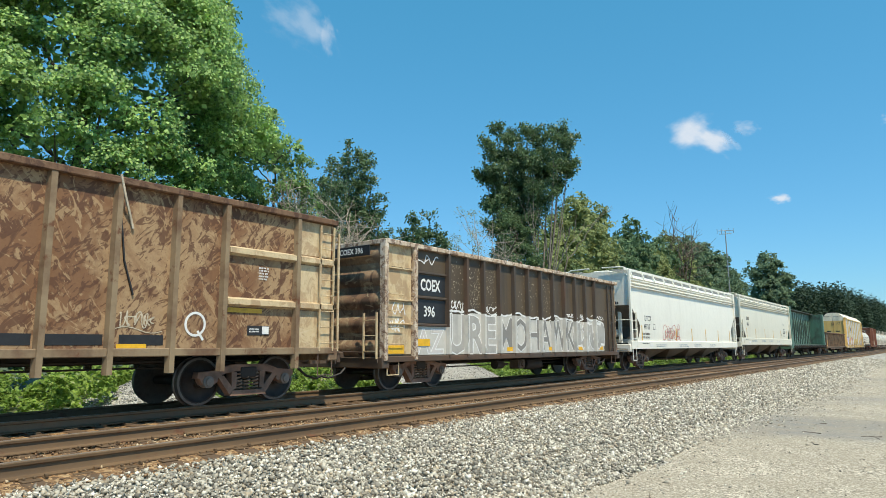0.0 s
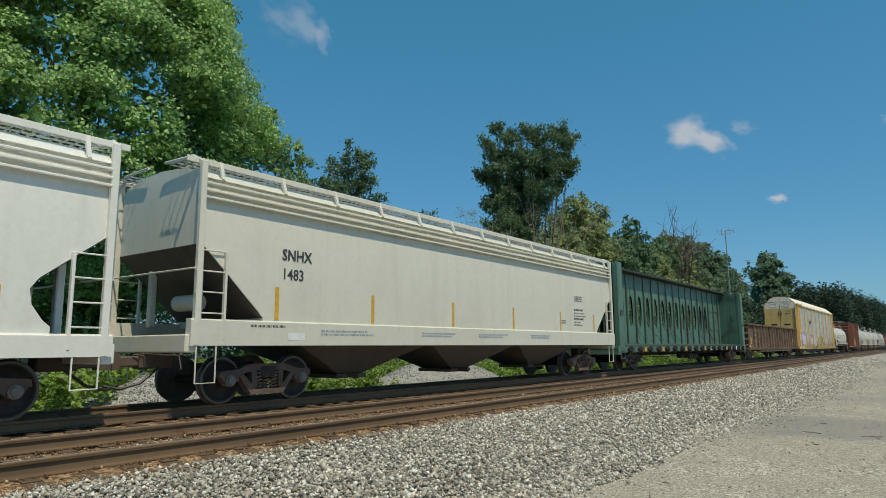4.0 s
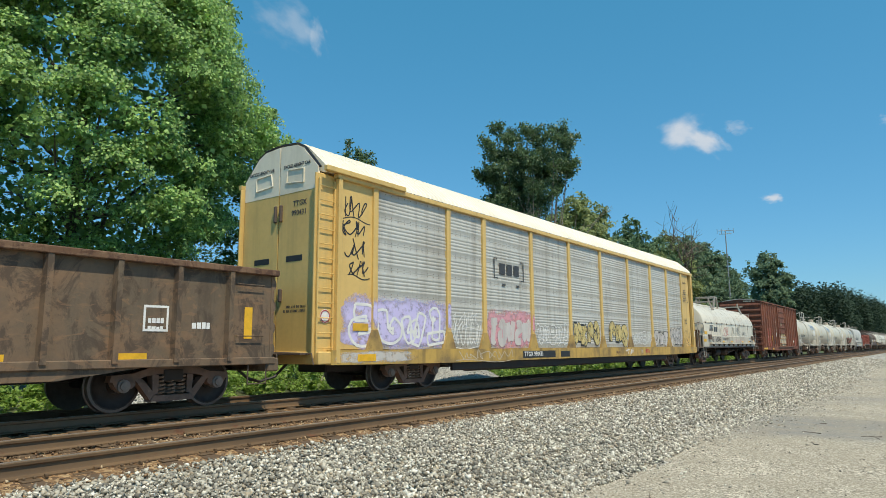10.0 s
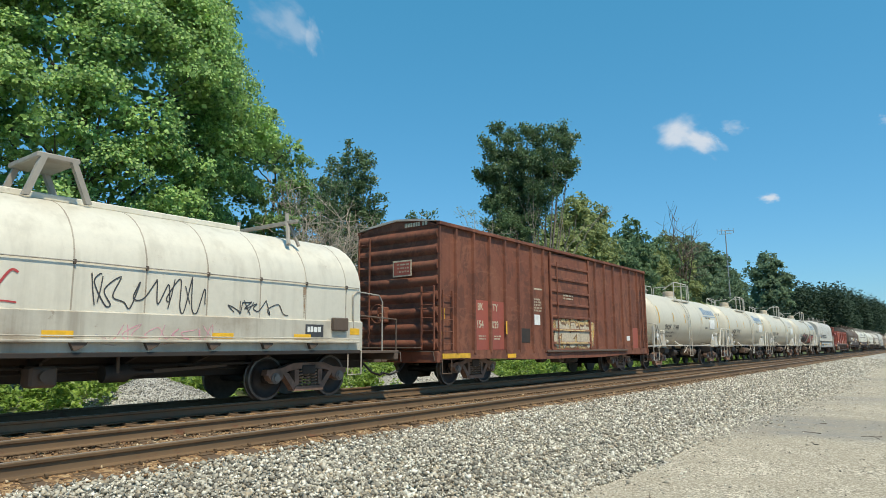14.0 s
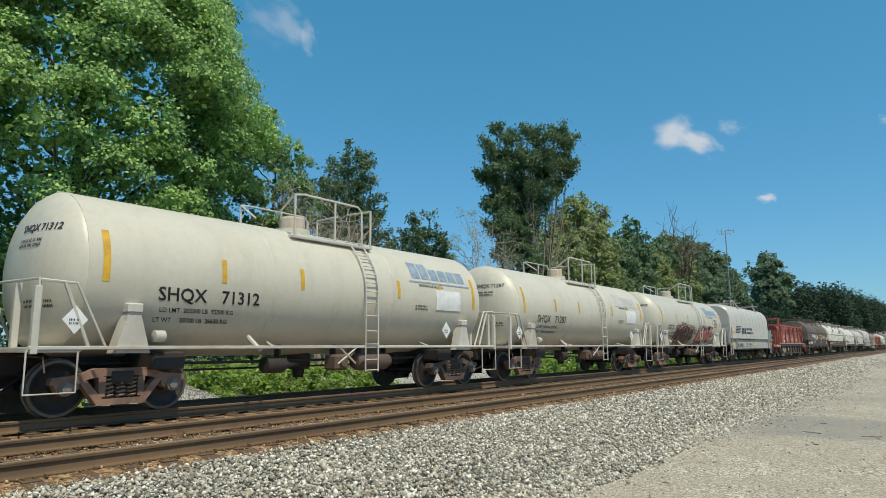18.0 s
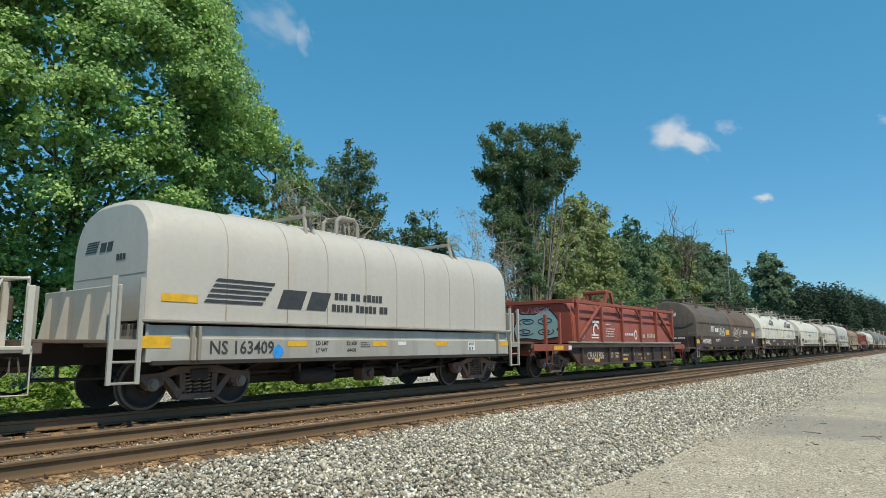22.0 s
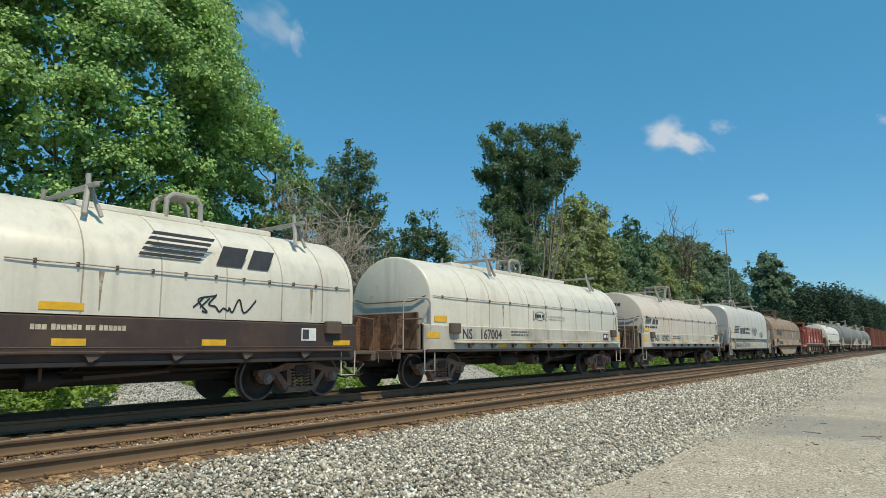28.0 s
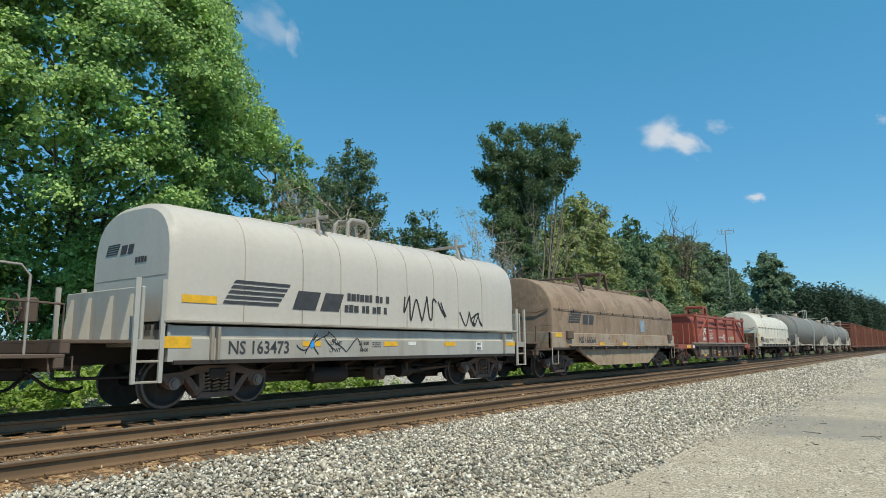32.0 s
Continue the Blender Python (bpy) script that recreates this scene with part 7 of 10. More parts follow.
    for x, s in ((0.0, -1), (L, 1)):
        for e in (-1, 1):
            part("corner_post", Geo().box(*sorted((x - s * 0.02, x - s * 0.14)), *sorted((e * (H - 0.05), e * (H + 0.056))), zs0 - 0.004, z_walk - 0.12, 0.015), post_m, c)
            part("roof_brace", Geo().pipe([(x - s * 0.08, e * H, z_walk - 0.14), (x - s * 0.02, e * (H - 0.25), z_walk), (x, e * 0.3, z_walk + 0.02)], 0.03, 6), post_m, c)
            lx = x + (0.62 if s < 0 else -0.62)
            part("rail_post", Geo().box(lx - 0.025, lx + 0.025, *sorted((e * (H - 0.02), e * (H + 0.062))), zs0 + 0.1, zs1 + 1.25, 0.008), post_m, c)
            for k in range(4):
                z = zs1 + 0.10 + 0.38 * k
                part("rung", Geo().cyl((x, e * (H + 0.03), z), (lx, e * (H + 0.03), z), 0.014, 6), post_m, c)
            stirrup(c, min(x, lx) + 0.08, e * (H + 0.03), post_m, 0.40, 0.46, zs0)
        part("end_platform", Geo().box(*sorted((x + s * 0.05, x - s * 1.3)), -H + 0.1, H - 0.1, zs0 + 0.02, zs0 + 0.12, 0.01), M_STEEL, c)
        part("end_sill", Geo().box(*sorted((x + s * 0.12, x - s * 0.1)), -H, H, zs0 - 0.12, zs0 + 0.2, 0.02), mat, c)
        part("end_rail", Geo().pipe([(x, -H, zs1 + 0.9), (x + s * 0.02, 0, zs1 + 0.9), (x, H, zs1 + 0.9)], 0.018, 6), post_m, c)
        for e in (-1, 1):
            part("slope_strut", Geo().box(*sorted((x - s * 0.45, x - s * 0.58)), *sorted((e * 0.75, e * 0.9)), zs1 - 0.1, cut[0][1] - 0.25, 0.02), post_m, c)
    part("brake_tank", Geo().lathe([(-0.4, 0.02), (-0.36, 0.16), (0.36, 0.16), (0.4, 0.02)], (0.62, -0.35, zs1 + 0.35), "y", 14), post_m, c)
    # bottom bins, with the shade below the car in their paint
    first = 2.6
    w = (L - 2 * first) / bins
    for k in range(bins):
        a, b = first + w * k + 0.03, first + w * (k + 1) - 0.03
        m = (a + b) / 2
        top = [(a, -1.25, zs0 + 0.05), (b, -1.25, zs0 + 0.05), (b, 1.25, zs0 + 0.05), (a, 1.25, zs0 + 0.05)]
        low = [(m - 0.4, -0.55, 0.46), (m + 0.4, -0.55, 0.46), (m + 0.4, 0.55, 0.46), (m - 0.4, 0.55, 0.46)]
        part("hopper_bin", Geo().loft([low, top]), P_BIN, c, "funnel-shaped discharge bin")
        part("outlet_gate", Geo().box(m - 0.5, m + 0.5, -0.62, 0.62, 0.36, 0.46, 0.02).cyl((m - 0.1, -0.95, 0.41), (m - 0.1, -0.6, 0.41), 0.05, 8), M_FRAME, c)
    truck(c, 2.0)
    truck(c, L - 2.0)
    coupler(c, 0, -1)
    coupler(c, L, 1)
    Y = -H + 0.01
    for x in marks:
        patch(c, x, x + 0.10, zs1 + 0.02, zs1 + 0.68, Y, M_OCHRE, "reflector")
    bars(c, 1.2, zs1 - 0.13, -1.551, 1, 1.0, 0.05, M_DARKTEXT, int(u0))
    for x in (3.0, 6.4, 9.0, 12.0):
        bars(c, x, zs1 - 0.20, -1.551, 2, 1.6, 0.045, M_BLUEGREY, int(u0 + x))
    patch(c, 2.1, 2.55, zs0 + 0.1, zs0 + 0.25, -1.551, M_WHITE, "data_label")
    return c


def hoppers():
    cut = [(0.12, 2.85), (1.06, 2.12), (1.18, 1.95), (1.14, 1.72), (0.98, 1.50), (0.86, 1.40), (0.86, 1.2)]
    c = covered_hopper("white covered hopper car with red tag on its side", 27.4, 18.45, 0.95, 1.30, 4.08, 4.52, P_HOPPER, cut, P_HOPPER, (1.32, 6.15, 8.8, 11.45, 14.1, 16.8))
    Y = -1.49
    words("UTCX", 0.34, 1.76, 2.20, Y - 0.004, M_DARKTEXT, c, 0.92)
    words("49717", 0.34, 1.64, 1.82, Y - 0.004, M_DARKTEXT, c, 0.92)
    words("UTCX", 0.20, 0.112, 3.10, 0.35, M_DARKTEXT, c, 0.9, face="end")
    bars(c, -0.95, 2.9, 0.113, 1, 0.5, 0.12, M_DARKTEXT, 60, face="end")
    words("LD LMT 223500 LB", 0.12, 1.42, 1.58, Y - 0.003, M_DARKTEXT, c, 0.95)
    words("LT WT   63500 LB", 0.12, 1.42, 1.42, Y - 0.003, M_DARKTEXT, c, 0.95)
    patch(c, 2.85, 3.15, 1.82, 2.08, Y, M_DARKTEXT, "data_label")
    patch(c, 2.87, 3.13, 1.84, 2.06, Y - 0.004, P_HOPPER, "data_label_inner")
    fogged(c, 4.4, 6.7, 1.36, 1.92, Y - 0.001, M_PEACH, 70, "pale peach sprayed fill")
    bubbles(c, 4.15, 6.85, 1.20, 2.08, Y - 0.004, None, M_REDINK, 4, 74, 0.026)
    cut2 = [(0.12, 2.97), (1.40, 1.78), (1.52, 1.66), (1.52, 1.5)]
    c = covered_hopper("cream covered hopper car with a smooth side", 47.3, 18.85, 1.12, 1.60, 4.22, 4.62, P_HOPPER2, cut2, P_HOPPER2, (1.8, 4.6, 7.8, 11.0, 14.2, 17.0), 3)
    words("SNHX", 0.32, 1.95, 2.85, Y - 0.004, M_DARKTEXT, c, 0.92)
    words("1483", 0.32, 1.95, 2.45, Y - 0.004, M_DARKTEXT, c, 0.92)
    bars(c, 15.4, 2.86, Y, 3, 0.75, 0.05, M_DARKTEXT, 63)
    words("EXTERIOR PAINT", 0.105, 15.35, 2.36, Y - 0.004, M_DARKTEXT, c, 0.95)
    bars(c, 15.35, 2.25, Y, 2, 1.0, 0.05, M_DARKTEXT, 64, 1.0)
    words("INTERIOR LINING", 0.105, 15.35, 2.03, Y - 0.004, M_DARKTEXT, c, 0.95)
    bars(c, 15.35, 1.92, Y, 2, 0.7, 0.05, M_DARKTEXT, 66, 1.0)
    bars(c, 14.3, 1.95, Y, 2, 0.4, 0.05, M_DARKTEXT, 65)


hoppers()


# ---- centre-beam flat car ----
def oval_panel(g, x0, x1, z0, z1, cx, cz, rx, rz, y, t):
    """A plate of thickness t with an oval hole right through it."""
    n = 32
    inner = oval(cx, cz, rx, rz, n)
    outer = []
    for px, pz in inner:
        dx, dz = (px - cx) / rx, (pz - cz) / rz
        k = 1e9
        if abs(dx) > 1e-6:
            k = min(k, ((x1 if dx > 0 else x0) - cx) / dx)
        if abs(dz) > 1e-6:
            k = min(k, ((z1 if dz > 0 else z0) - cz) / dz)
        outer.append((cx + dx * k, cz + dz * k))
    corners = [(x0, z0), (x1, z0), (x1, z1), (x0, z1)]
    for q in corners:
        i = min(range(n), key=lambda j: (outer[j][0] - q[0]) ** 2 + (outer[j][1] - q[1]) ** 2)
        outer[i] = q
    v, f = [], []
    for yy in (y, y + t):
        v += [(p[0], yy, p[1]) for p in inner] + [(p[0], yy, p[1]) for p in outer]
    for i in range(n):
        j = (i + 1) % n
        f.append((i, j, n + j, n + i))
        f.append((2 * n + j, 2 * n + i, 3 * n + i, 3 * n + j))
        f.append((j, i, 2 * n + i, 2 * n + j))
    g.add(v, f)


def centre_beam():
    c = car_root("centre_beam_car", "green centre-beam flat car with oval holes, empty", "flat car", 67.0)
    L = 22.2
    ribs = [2.09 + 1.19 * k for k in range(17)]
    zt, zd = 4.58, 1.10
    for s in (-1, 1):
        yp = s * 0.045
        part("side_skin", Geo().box(0.45, ribs[0], *sorted((yp, yp - s * 0.012)), zd, zt, 0.003), P_GREEN, c)
        for k, (a, b) in enumerate(zip(ribs, ribs[1:])):
            g = Geo()
            if 1 <= k <= 13:
                oval_panel(g, a, b, zd, zt, (a + b) / 2, 2.80, 0.285, 0.78, min(yp, yp - s * 0.012), 0.012)
            else:
                g.box(a, b, *sorted((yp, yp - s * 0.012)), zd, zt, 0.003)
            part("beam_panel", g, P_GREEN, c, "green plate with an oval hole" if 1 <= k <= 13 else "green steel plate")
        part("side_skin", Geo().box(ribs[-1], L - 0.45, *sorted((yp, yp - s * 0.012)), zd, zt, 0.003), P_GREEN, c)
        for x in ribs:
            q = sorted((yp, yp + s * 0.07))
            rib = part("rib", Geo().box(x - 0.05, x + 0.05, *q, zd, 3.92, 0.008), P_GREENRIB, c, "scraped upright rib")
            part("rib_top", Geo().box(x - 0.035, x + 0.035, *sorted((yp, yp + s * 0.045)), 3.92, zt, 0.008), P_GREEN, rib)
        for a, b in ((0.5, 2.0), (2.05, 3.13), (ribs[14] + 0.05, ribs[15]), (ribs[15] + 0.05, ribs[16]), (ribs[16] + .05, L - 0.5)):
            for z in (2.16, 3.34):
                part("stiffener", Geo().box(a, b, *sorted((yp, yp + s * 0.04)), z - 0.025, z + 0.025, 0.006), P_GREEN, c)
        # top chord overhang, deck edge
        part("top_chord", Geo().prism([(s * 0.02, zt), (s * 0.45, zt + 0.04), (s * 0.45, zt + 0.13), (s * 0.02, zt + 0.17)][::(1 if s > 0 else -1)], "x", 0.45, L - 0.45), P_CHORD, c, "blackened overhanging top chord")
        part("side_sill", Geo().box(0.1, L - 0.1, *sorted((s * 1.30, s * 1.46)), 0.80, 1.06, 0.015), P_GREEN, c)
        part("deck", Geo().prism([(s * 0.035, 1.10), (s * 1.46, 1.06), (s * 1.46, 1.10), (s * 0.035, 1.20)][::(1 if s > 0 else -1)], "x", 0.4, L - 0.4), P_GREENRIB, c, "sloping wooden deck")
        for k in range(18):
            x = 1.0 + 1.19 * k
            part("strap_winch", Geo().box(x - 0.16, x + 0.16, *sorted((s * 1.40, s * 1.56)), 0.86, 1.0, 0.02).cyl((x - 0.24, s * 1.5, 0.95), (x + 0.24, s * 1.5, 0.95), 0.05, 8).box(x - 0.03, x + 0.03, *sorted((s * 1.44, s * 1.60)), 0.78, 1.05, 0.01), M_STEEL, c, "dark strap winch")
            part("stake_pocket", Geo().box(x + 0.42, x + 0.52, *sorted((s * 1.44, s * 1.52)), 0.82, 1.04, 0.01), P_GREEN, c)
    rng = random.Random(2)
    for k in range(26):
        x = rng.uniform(1.2, 19)
        g = Geo().pipe([(x, -0.06, rng.uniform(2.6, 4.2)), (x + rng.uniform(-0.3, 0.3), -0.16, 2.3), (x + rng.uniform(-1.0, 1.0), -0.60, 1.3)], 0.008, 4)
        part("tie_down_cable", g, M_STEEL, c, "thin slack tie-down cable")
    # bulkheads
    for x0, x1, s in ((0.0, 0.50, -1), (L - 0.50, L, 1)):
        for e in (-1, 1):
            part("bulkhead_post", Geo().box(x0, x1, *sorted((e * 1.22, e * 1.47)), 0.84, 4.62, 0.03), P_GREEN, c, "broad green bulkhead post")
            part("post_eye", Geo().lathe([(-0.02, 0.05), (-0.02, 0.14), (0.02, 0.14), (0.02, 0.05)], ((x0 + x1) / 2 - 0.05, e * 1.48, 2.46), "y", 18), P_GREENRIB, c)
            part("post_eye_hole", Geo().cyl(((x0 + x1) / 2 - 0.05, e * 1.475, 2.46), ((x0 + x1) / 2 - 0.05, e * 1.497, 2.46), 0.06, 14), M_BLACK, c)
            part("upright", Geo().box(x0 + 0.08, x1 - 0.05, *sorted((e * 0.40, e * 0.52)), 1.1, 4.55, 0.02), P_GREENEND, c)
        plate_x = x1 - 0.03 if s < 0 else x0 + 0.03
        part("bulkhead_plate", Geo().box(plate_x - 0.015, plate_x + 0.015, -1.25, 1.25, 1.1, 4.58, 0.004), P_GREENEND, c)
        for z, h in ((4.50, 0.16), (3.40, 0.16), (2.22, 0.18), (1.12, 0.2)):
            part("cross_beam", Geo().box(x0 + 0.03, x1 - 0.03, -1.25, 1.25, z - h / 2, z + h / 2, 0.02), P_GREENEND, c)
        xo = x0 if s < 0 else x1
        xi = x1 if s < 0 else x0
        for e in (-1, 1):
            for y in (0.30, 0.78, 1.18):
                for zt2, zb in ((4.4, 3.5), (3.3, 2.35), (2.1, 1.25)):
                    tri = [(xi, zt2), (xi, zb), (xo - s * 0.28, zb), (xo - s * 0.05, zt2)]
                    part("gusset", Geo().prism(tri, "y", e * y - 0.01, e * y + 0.01), P_GREENEND, c)
        part("end_sill", Geo().box(*sorted((xo - s * 0.02, xo + s * 0.14)), -1.45, 1.45, 0.72, 1.08, 0.02), P_GREEN, c)
    ladder(c, 0.0, -1.18, 0.9, 2.1, 4, P_GREEN, 0.40, "end")
    for z in (2.3, 2.7):
        part("end_box", Geo().box(-0.1, 0.1, -0.95, -0.65, z * 1.25 - 0.1, z * 1.25 + 0.12, 0.02), P_GREENRIB, c)
    stirrup(c, 0.05, -1.47, P_GREEN, 0.36, 0.55, 0.84)
    stirrup(c, L - 0.42, -1.47, P_GREEN, 0.36, 0.55, 0.84)
    grab(c, 0.04, 1.02, -1.47, P_GREEN, 0.4)
    for x in (2.52, 4.92, 8.5, 12.08, 16.85):
        patch(c, x, x + 0.56, 0.83, 1.02, -1.463, M_YELLOW)
    for x in (10.6, 13.6, 14.4, 18.2):
        bars(c, x, 0.90, -1.462, 2, 0.45, 0.05, M_WHITE, int(x * 3))
    patch(c, 19.6, 19.9, 0.83, 1.04, -1.463, M_WHITE, "data_label")
    running_gear(c, L, 2.3, True, 0.55)
    brake_wheel(c, -0.2, 0.5, 2.9, -1, P_GREENRIB)


centre_beam()


# ---- enclosed auto rack ----
def auto_rack():
    c = car_root("auto_rack", "tall yellow auto rack car with galvanised side panels", "auto rack", 112.0)
    L, H = 26.7, 1.5
    z0, z1 = 1.03, 4.86
    posts = [1.2, 4.14, 5.92, 8.78, 11.58, 14.39, 17.30, 20.11, 22.42, 24.78]
    for s in (-1, 1):
        for a, b in zip(posts, posts[1:]):
            # ribbed steel screen: groups of horizontal corrugations
            prof = []
            for plate in range(6):
                zb = z0 + 0.02 + plate * 0.633
                prof.append((0.006, zb))
                for k in range(5):
                    zz = zb + 0.13 + 0.092 * k
                    prof += [(0.006, zz - 0.046), (0.017, zz - 0.018), (0.019, zz), (0.017, zz + 0.018)]
                prof += [(0.006, zb + 0.56), (0.006, zb + 0.62), (0.0, zb + 0.624)]
            front = [(s * (H - 0.08 + d), zz) for d, zz in prof]
            outline = [(s * (H - 0.11), z0)] + [(s * (H - 0.08), z0)] + front + [(s * (H - 0.08), z1), (s * (H - 0.11), z1)]
            part("side_screen", Geo().prism(outline[::(1 if s > 0 else -1)], "x", a + 0.08, b - 0.08), P_GALV, c, "galvanised corrugated side screen")
            if s < 0:
                g = Geo()
                for plate in range(6):
                    zb = z0 + 0.02 + plate * 0.633
                    for zz in (zb + 0.035, zb + 0.59):
                        for k in range(int((b - a - 0.3) / 0.24) + 1):
                            x = a + 0.15 + 0.24 * k
                            g.add([(x - 0.012, -1.4295, zz - 0.012), (x + 0.012, -1.4295, zz - 0.012), (x + 0.012, -1.4295, zz + 0.012), (x - 0.012, -1.4295, zz + 0.012)], [(0, 1, 2, 3)])
                tagged(part("rivets", g, M_FRAME, c, "dark rivet heads"), kind="stuff")
        for x in posts:
            part("rack_post", Geo().box(x - 0.085, x + 0.085, *sorted((s * (H - 0.13), s * (H + 0.0))), 0.98, z1 + 0.04, 0.012), P_YELLOW, c, "yellow rack post")
            part("post_foot", Geo().prism([(x - 0.28, 0.99), (x + 0.28, 0.99), (x + 0.26, 1.08), (x + 0.088, 1.48), (x - 0.088, 1.48), (x - 0.26, 1.08)], "y", *sorted((s * (H - 0.10), s * (H + 0.005)))), P_FOOT, c, "grimy tapered post foot")
        for a, b in ((0.0, 1.12), (24.86, 26.1)):
            part("end_screen", sheet_s(Geo(), a, b, z0, z1, s, H - 0.06, 0.03), P_YELLOW, c, "yellow end panel")
        part("top_rail", Geo().box(-0.1, L, *sorted((s * (H - 0.14), s * (H + 0.03))), z1, z1 + 0.12, 0.015), P_YELLOW, c)
        part("side_sill", Geo().prism([(-0.2, 0.70), (3.6, 0.66), (22.8, 0.66), (L, 0.70), (L, 1.02), (-0.2, 1.02)], "y", *sorted((s * (H - 0.14), s * (H + 0.02)))), P_RACKSILL, c, "yellow flat-car side sill")
        part("sill_shadow_rail", Geo().box(4.4, 22.0, *sorted((s * (H - 0.2), s * (H - 0.1))), 0.44, 0.66, 0.02), M_STEEL, c)
        # corner posts and ladders
        for x, d in ((0.0, -1), (L - 0.3, 1)):
            part("corner_post", Geo().box(x - 0.06, x + 0.06, *sorted((s * (H - 0.12), s * (H + 0.03))), 0.72, 5.0, 0.015), P_YELLOW, c)
            part("ladder_plate", Geo().box(*((x - 0.62, x - 0.02) if d < 0 else (x + 0.02, x + 0.34)), *sorted((s * (H - 0.18), s * (H - 0.14))), 0.85, 4.92, 0.008), P_YELLOW, c)
        part("door_rail", Geo().box(-0.5, 2.2, *sorted((s * (H - 0.02), s * (H + 0.10))), 4.96, 5.08, 0.012), P_YELLOW, c)
    ladder(c, -0.54, -1.37, 0.9, 4.8, 12, P_YELLOW, 0.46)
    ladder(c, 26.42, -1.42, 0.9, 4.8, 12, P_YELLOW, 0.36)
    # roof: white ribbed sheets
    roof = [(-1.46, 4.98), (-1.40, 5.12), (-0.80, 5.66), (-0.55, 5.78), (0, 5.82), (0.55, 5.78), (0.80, 5.66), (1.40, 5.12), (1.46, 4.98)]
    n, wide = 10, (L + 0.35) / 10
    rings = []
    for k in range(14):
        for f, lift in ((0.0, 0.0), (0.30, 0.0), (0.42, 0.022), (0.88, 0.022)):
            rings.append((wide * (k + f) / 14, lift))
    rings.append((wide, 0.0))
    sheet = Geo()
    sheet.loft([[(x, y * (1 + 0.25 * lift), z + lift) for y, z in roof] + [(x, 1.30, 4.98), (x, 0, 5.62), (x, -1.30, 4.98)] for x, lift in rings])
    sheet_m = sheet.mesh("roof_sheet", P_RACKROOF)
    for k in range(n):
        part("roof_sheet", sheet_m, None, c, at=pose(-0.35 + wide * k, 0, 0))
    for s in (-1, 1):
        part("eave_seal", Geo().pipe([(-0.3, s * 1.47, 4.99), (L, s * 1.47, 4.99)], 0.018, 5), M_BLACK, c, "dark seal along the eave")
    # end doors: two leaves with a white cap at each end
    cap = [(-1.30, 5.10), (-0.80, 5.60), (-0.55, 5.74), (0, 5.78), (0.55, 5.74), (0.80, 5.60), (1.30, 5.10), (1.30, 4.58), (-1.30, 4.58)]
    for x, s in ((-0.45, -1), (L + 0.05, 1)):
        for e in (-1, 1):
            pts = [(e * 0.02, 0.98), (e * 1.16, 0.98), (e * 1.30, 1.1), (e * 1.30, 4.6), (e * 0.02, 4.6)]
            leaf = part("end_door", Geo().prism(pts[::(1 if e > 0 else -1)], "x", *sorted((x, x + s * 0.06))), P_YELLOW, c, "yellow end door leaf")
            part("door_return", Geo().box(*sorted((x, x - s * 0.42)), *sorted((e * 1.26, e * 1.32)), 1.0, 4.95, 0.01), P_YELLOW, leaf)
            capp = [(e * 0.02, 4.6), (e * 1.30, 4.6), (e * 1.30, 5.10), (e * 0.80, 5.60), (e * 0.55, 5.72), (e * 0.02, 5.76)]
            part("door_cap", Geo().prism(capp[::(1 if e > 0 else -1)], "x", *sorted((x, x + s * 0.065))), P_RACKROOF, leaf, "white upper door panel")
            part("door_slot", Geo().box(*sorted((x, x + s * 0.068)), *sorted((e * 0.30, e * 0.85)), 3.0, 3.14, 0.01), M_BLACK, leaf, "dark slot")
            part("door_handle", Geo().box(*sorted((x + s * 0.05, x + s * 0.12)), *sorted((e * 0.06, e * 0.14)), 3.95, 4.35, 0.02), M_FRAME, leaf)
            part("latch", Geo().box(*sorted((x + s * 0.05, x + s * 0.12)), *sorted((e * 0.10, e * 0.20)), 1.9 if e > 0 else 2.1, 2.4, 0.02), M_FRAME, leaf)
            rr = [(x + s * 0.075, e * 0.25, 4.85), (x + s * 0.075, e * 0.3, 5.15), (x + s * 0.075, e * 0.85, 5.12), (x + s * 0.075, e * 0.85, 4.80), (x + s * 0.075, e * 0.25, 4.85)]
            part("cap_rib", Geo().pipe(rr, 0.018, 5), P_RACKROOF, leaf)
        part("end_sill", Geo().box(*sorted((x + s * 0.1, x - s * 0.5)), -1.5, 1.5, 0.72, 0.99, 0.02), P_YELLOW, c)
        part("deck_plate", Geo().box(*sorted((x + s * 0.35, x)), -1.2, 1.2, 0.92, 0.97, 0.01), M_FRAME, c)
    truck(c, 3.1)
    truck(c, L - 3.1)
    coupler(c, -0.5, -1)
    coupler(c, L + 0.1, 1)
    part("centre_sill", Geo().box(0.6, L - 0.6, -0.5, 0.5, 0.5, 0.95, 0.03), M_STEEL, c)
    part("belly_sill", Geo().prism([(3.6, 0.72), (5.2, 0.40), (L - 5.2, 0.40), (L - 3.6, 0.72)], "y", -1.32, -1.24), M_STEEL, c, "black fish-bellied side sill")
    part("air_reservoir", Geo().lathe([(-0.55, 0.02), (-0.5, 0.19), (0.5, 0.19), (0.55, 0.02)], (14, -0.9, 0.55), "x", 14), M_STEEL, c)
    # markings
    Y = -1.502
    g = Geo()
    x0 = 6.5
    for sx in (0, 1):
        xx = x0 + sx * 1.75
        ribbon(g, [(xx + (0.18 if sx == 0 else -0.18), 3.75), (xx, 3.75), (xx, 3.15), (xx + (0.18 if sx == 0 else -0.18), 3.15)], 0.05, -1.455)
    part("emblem_bracket", g, M_DARKTEXT, c, "dark square-bracket emblem")
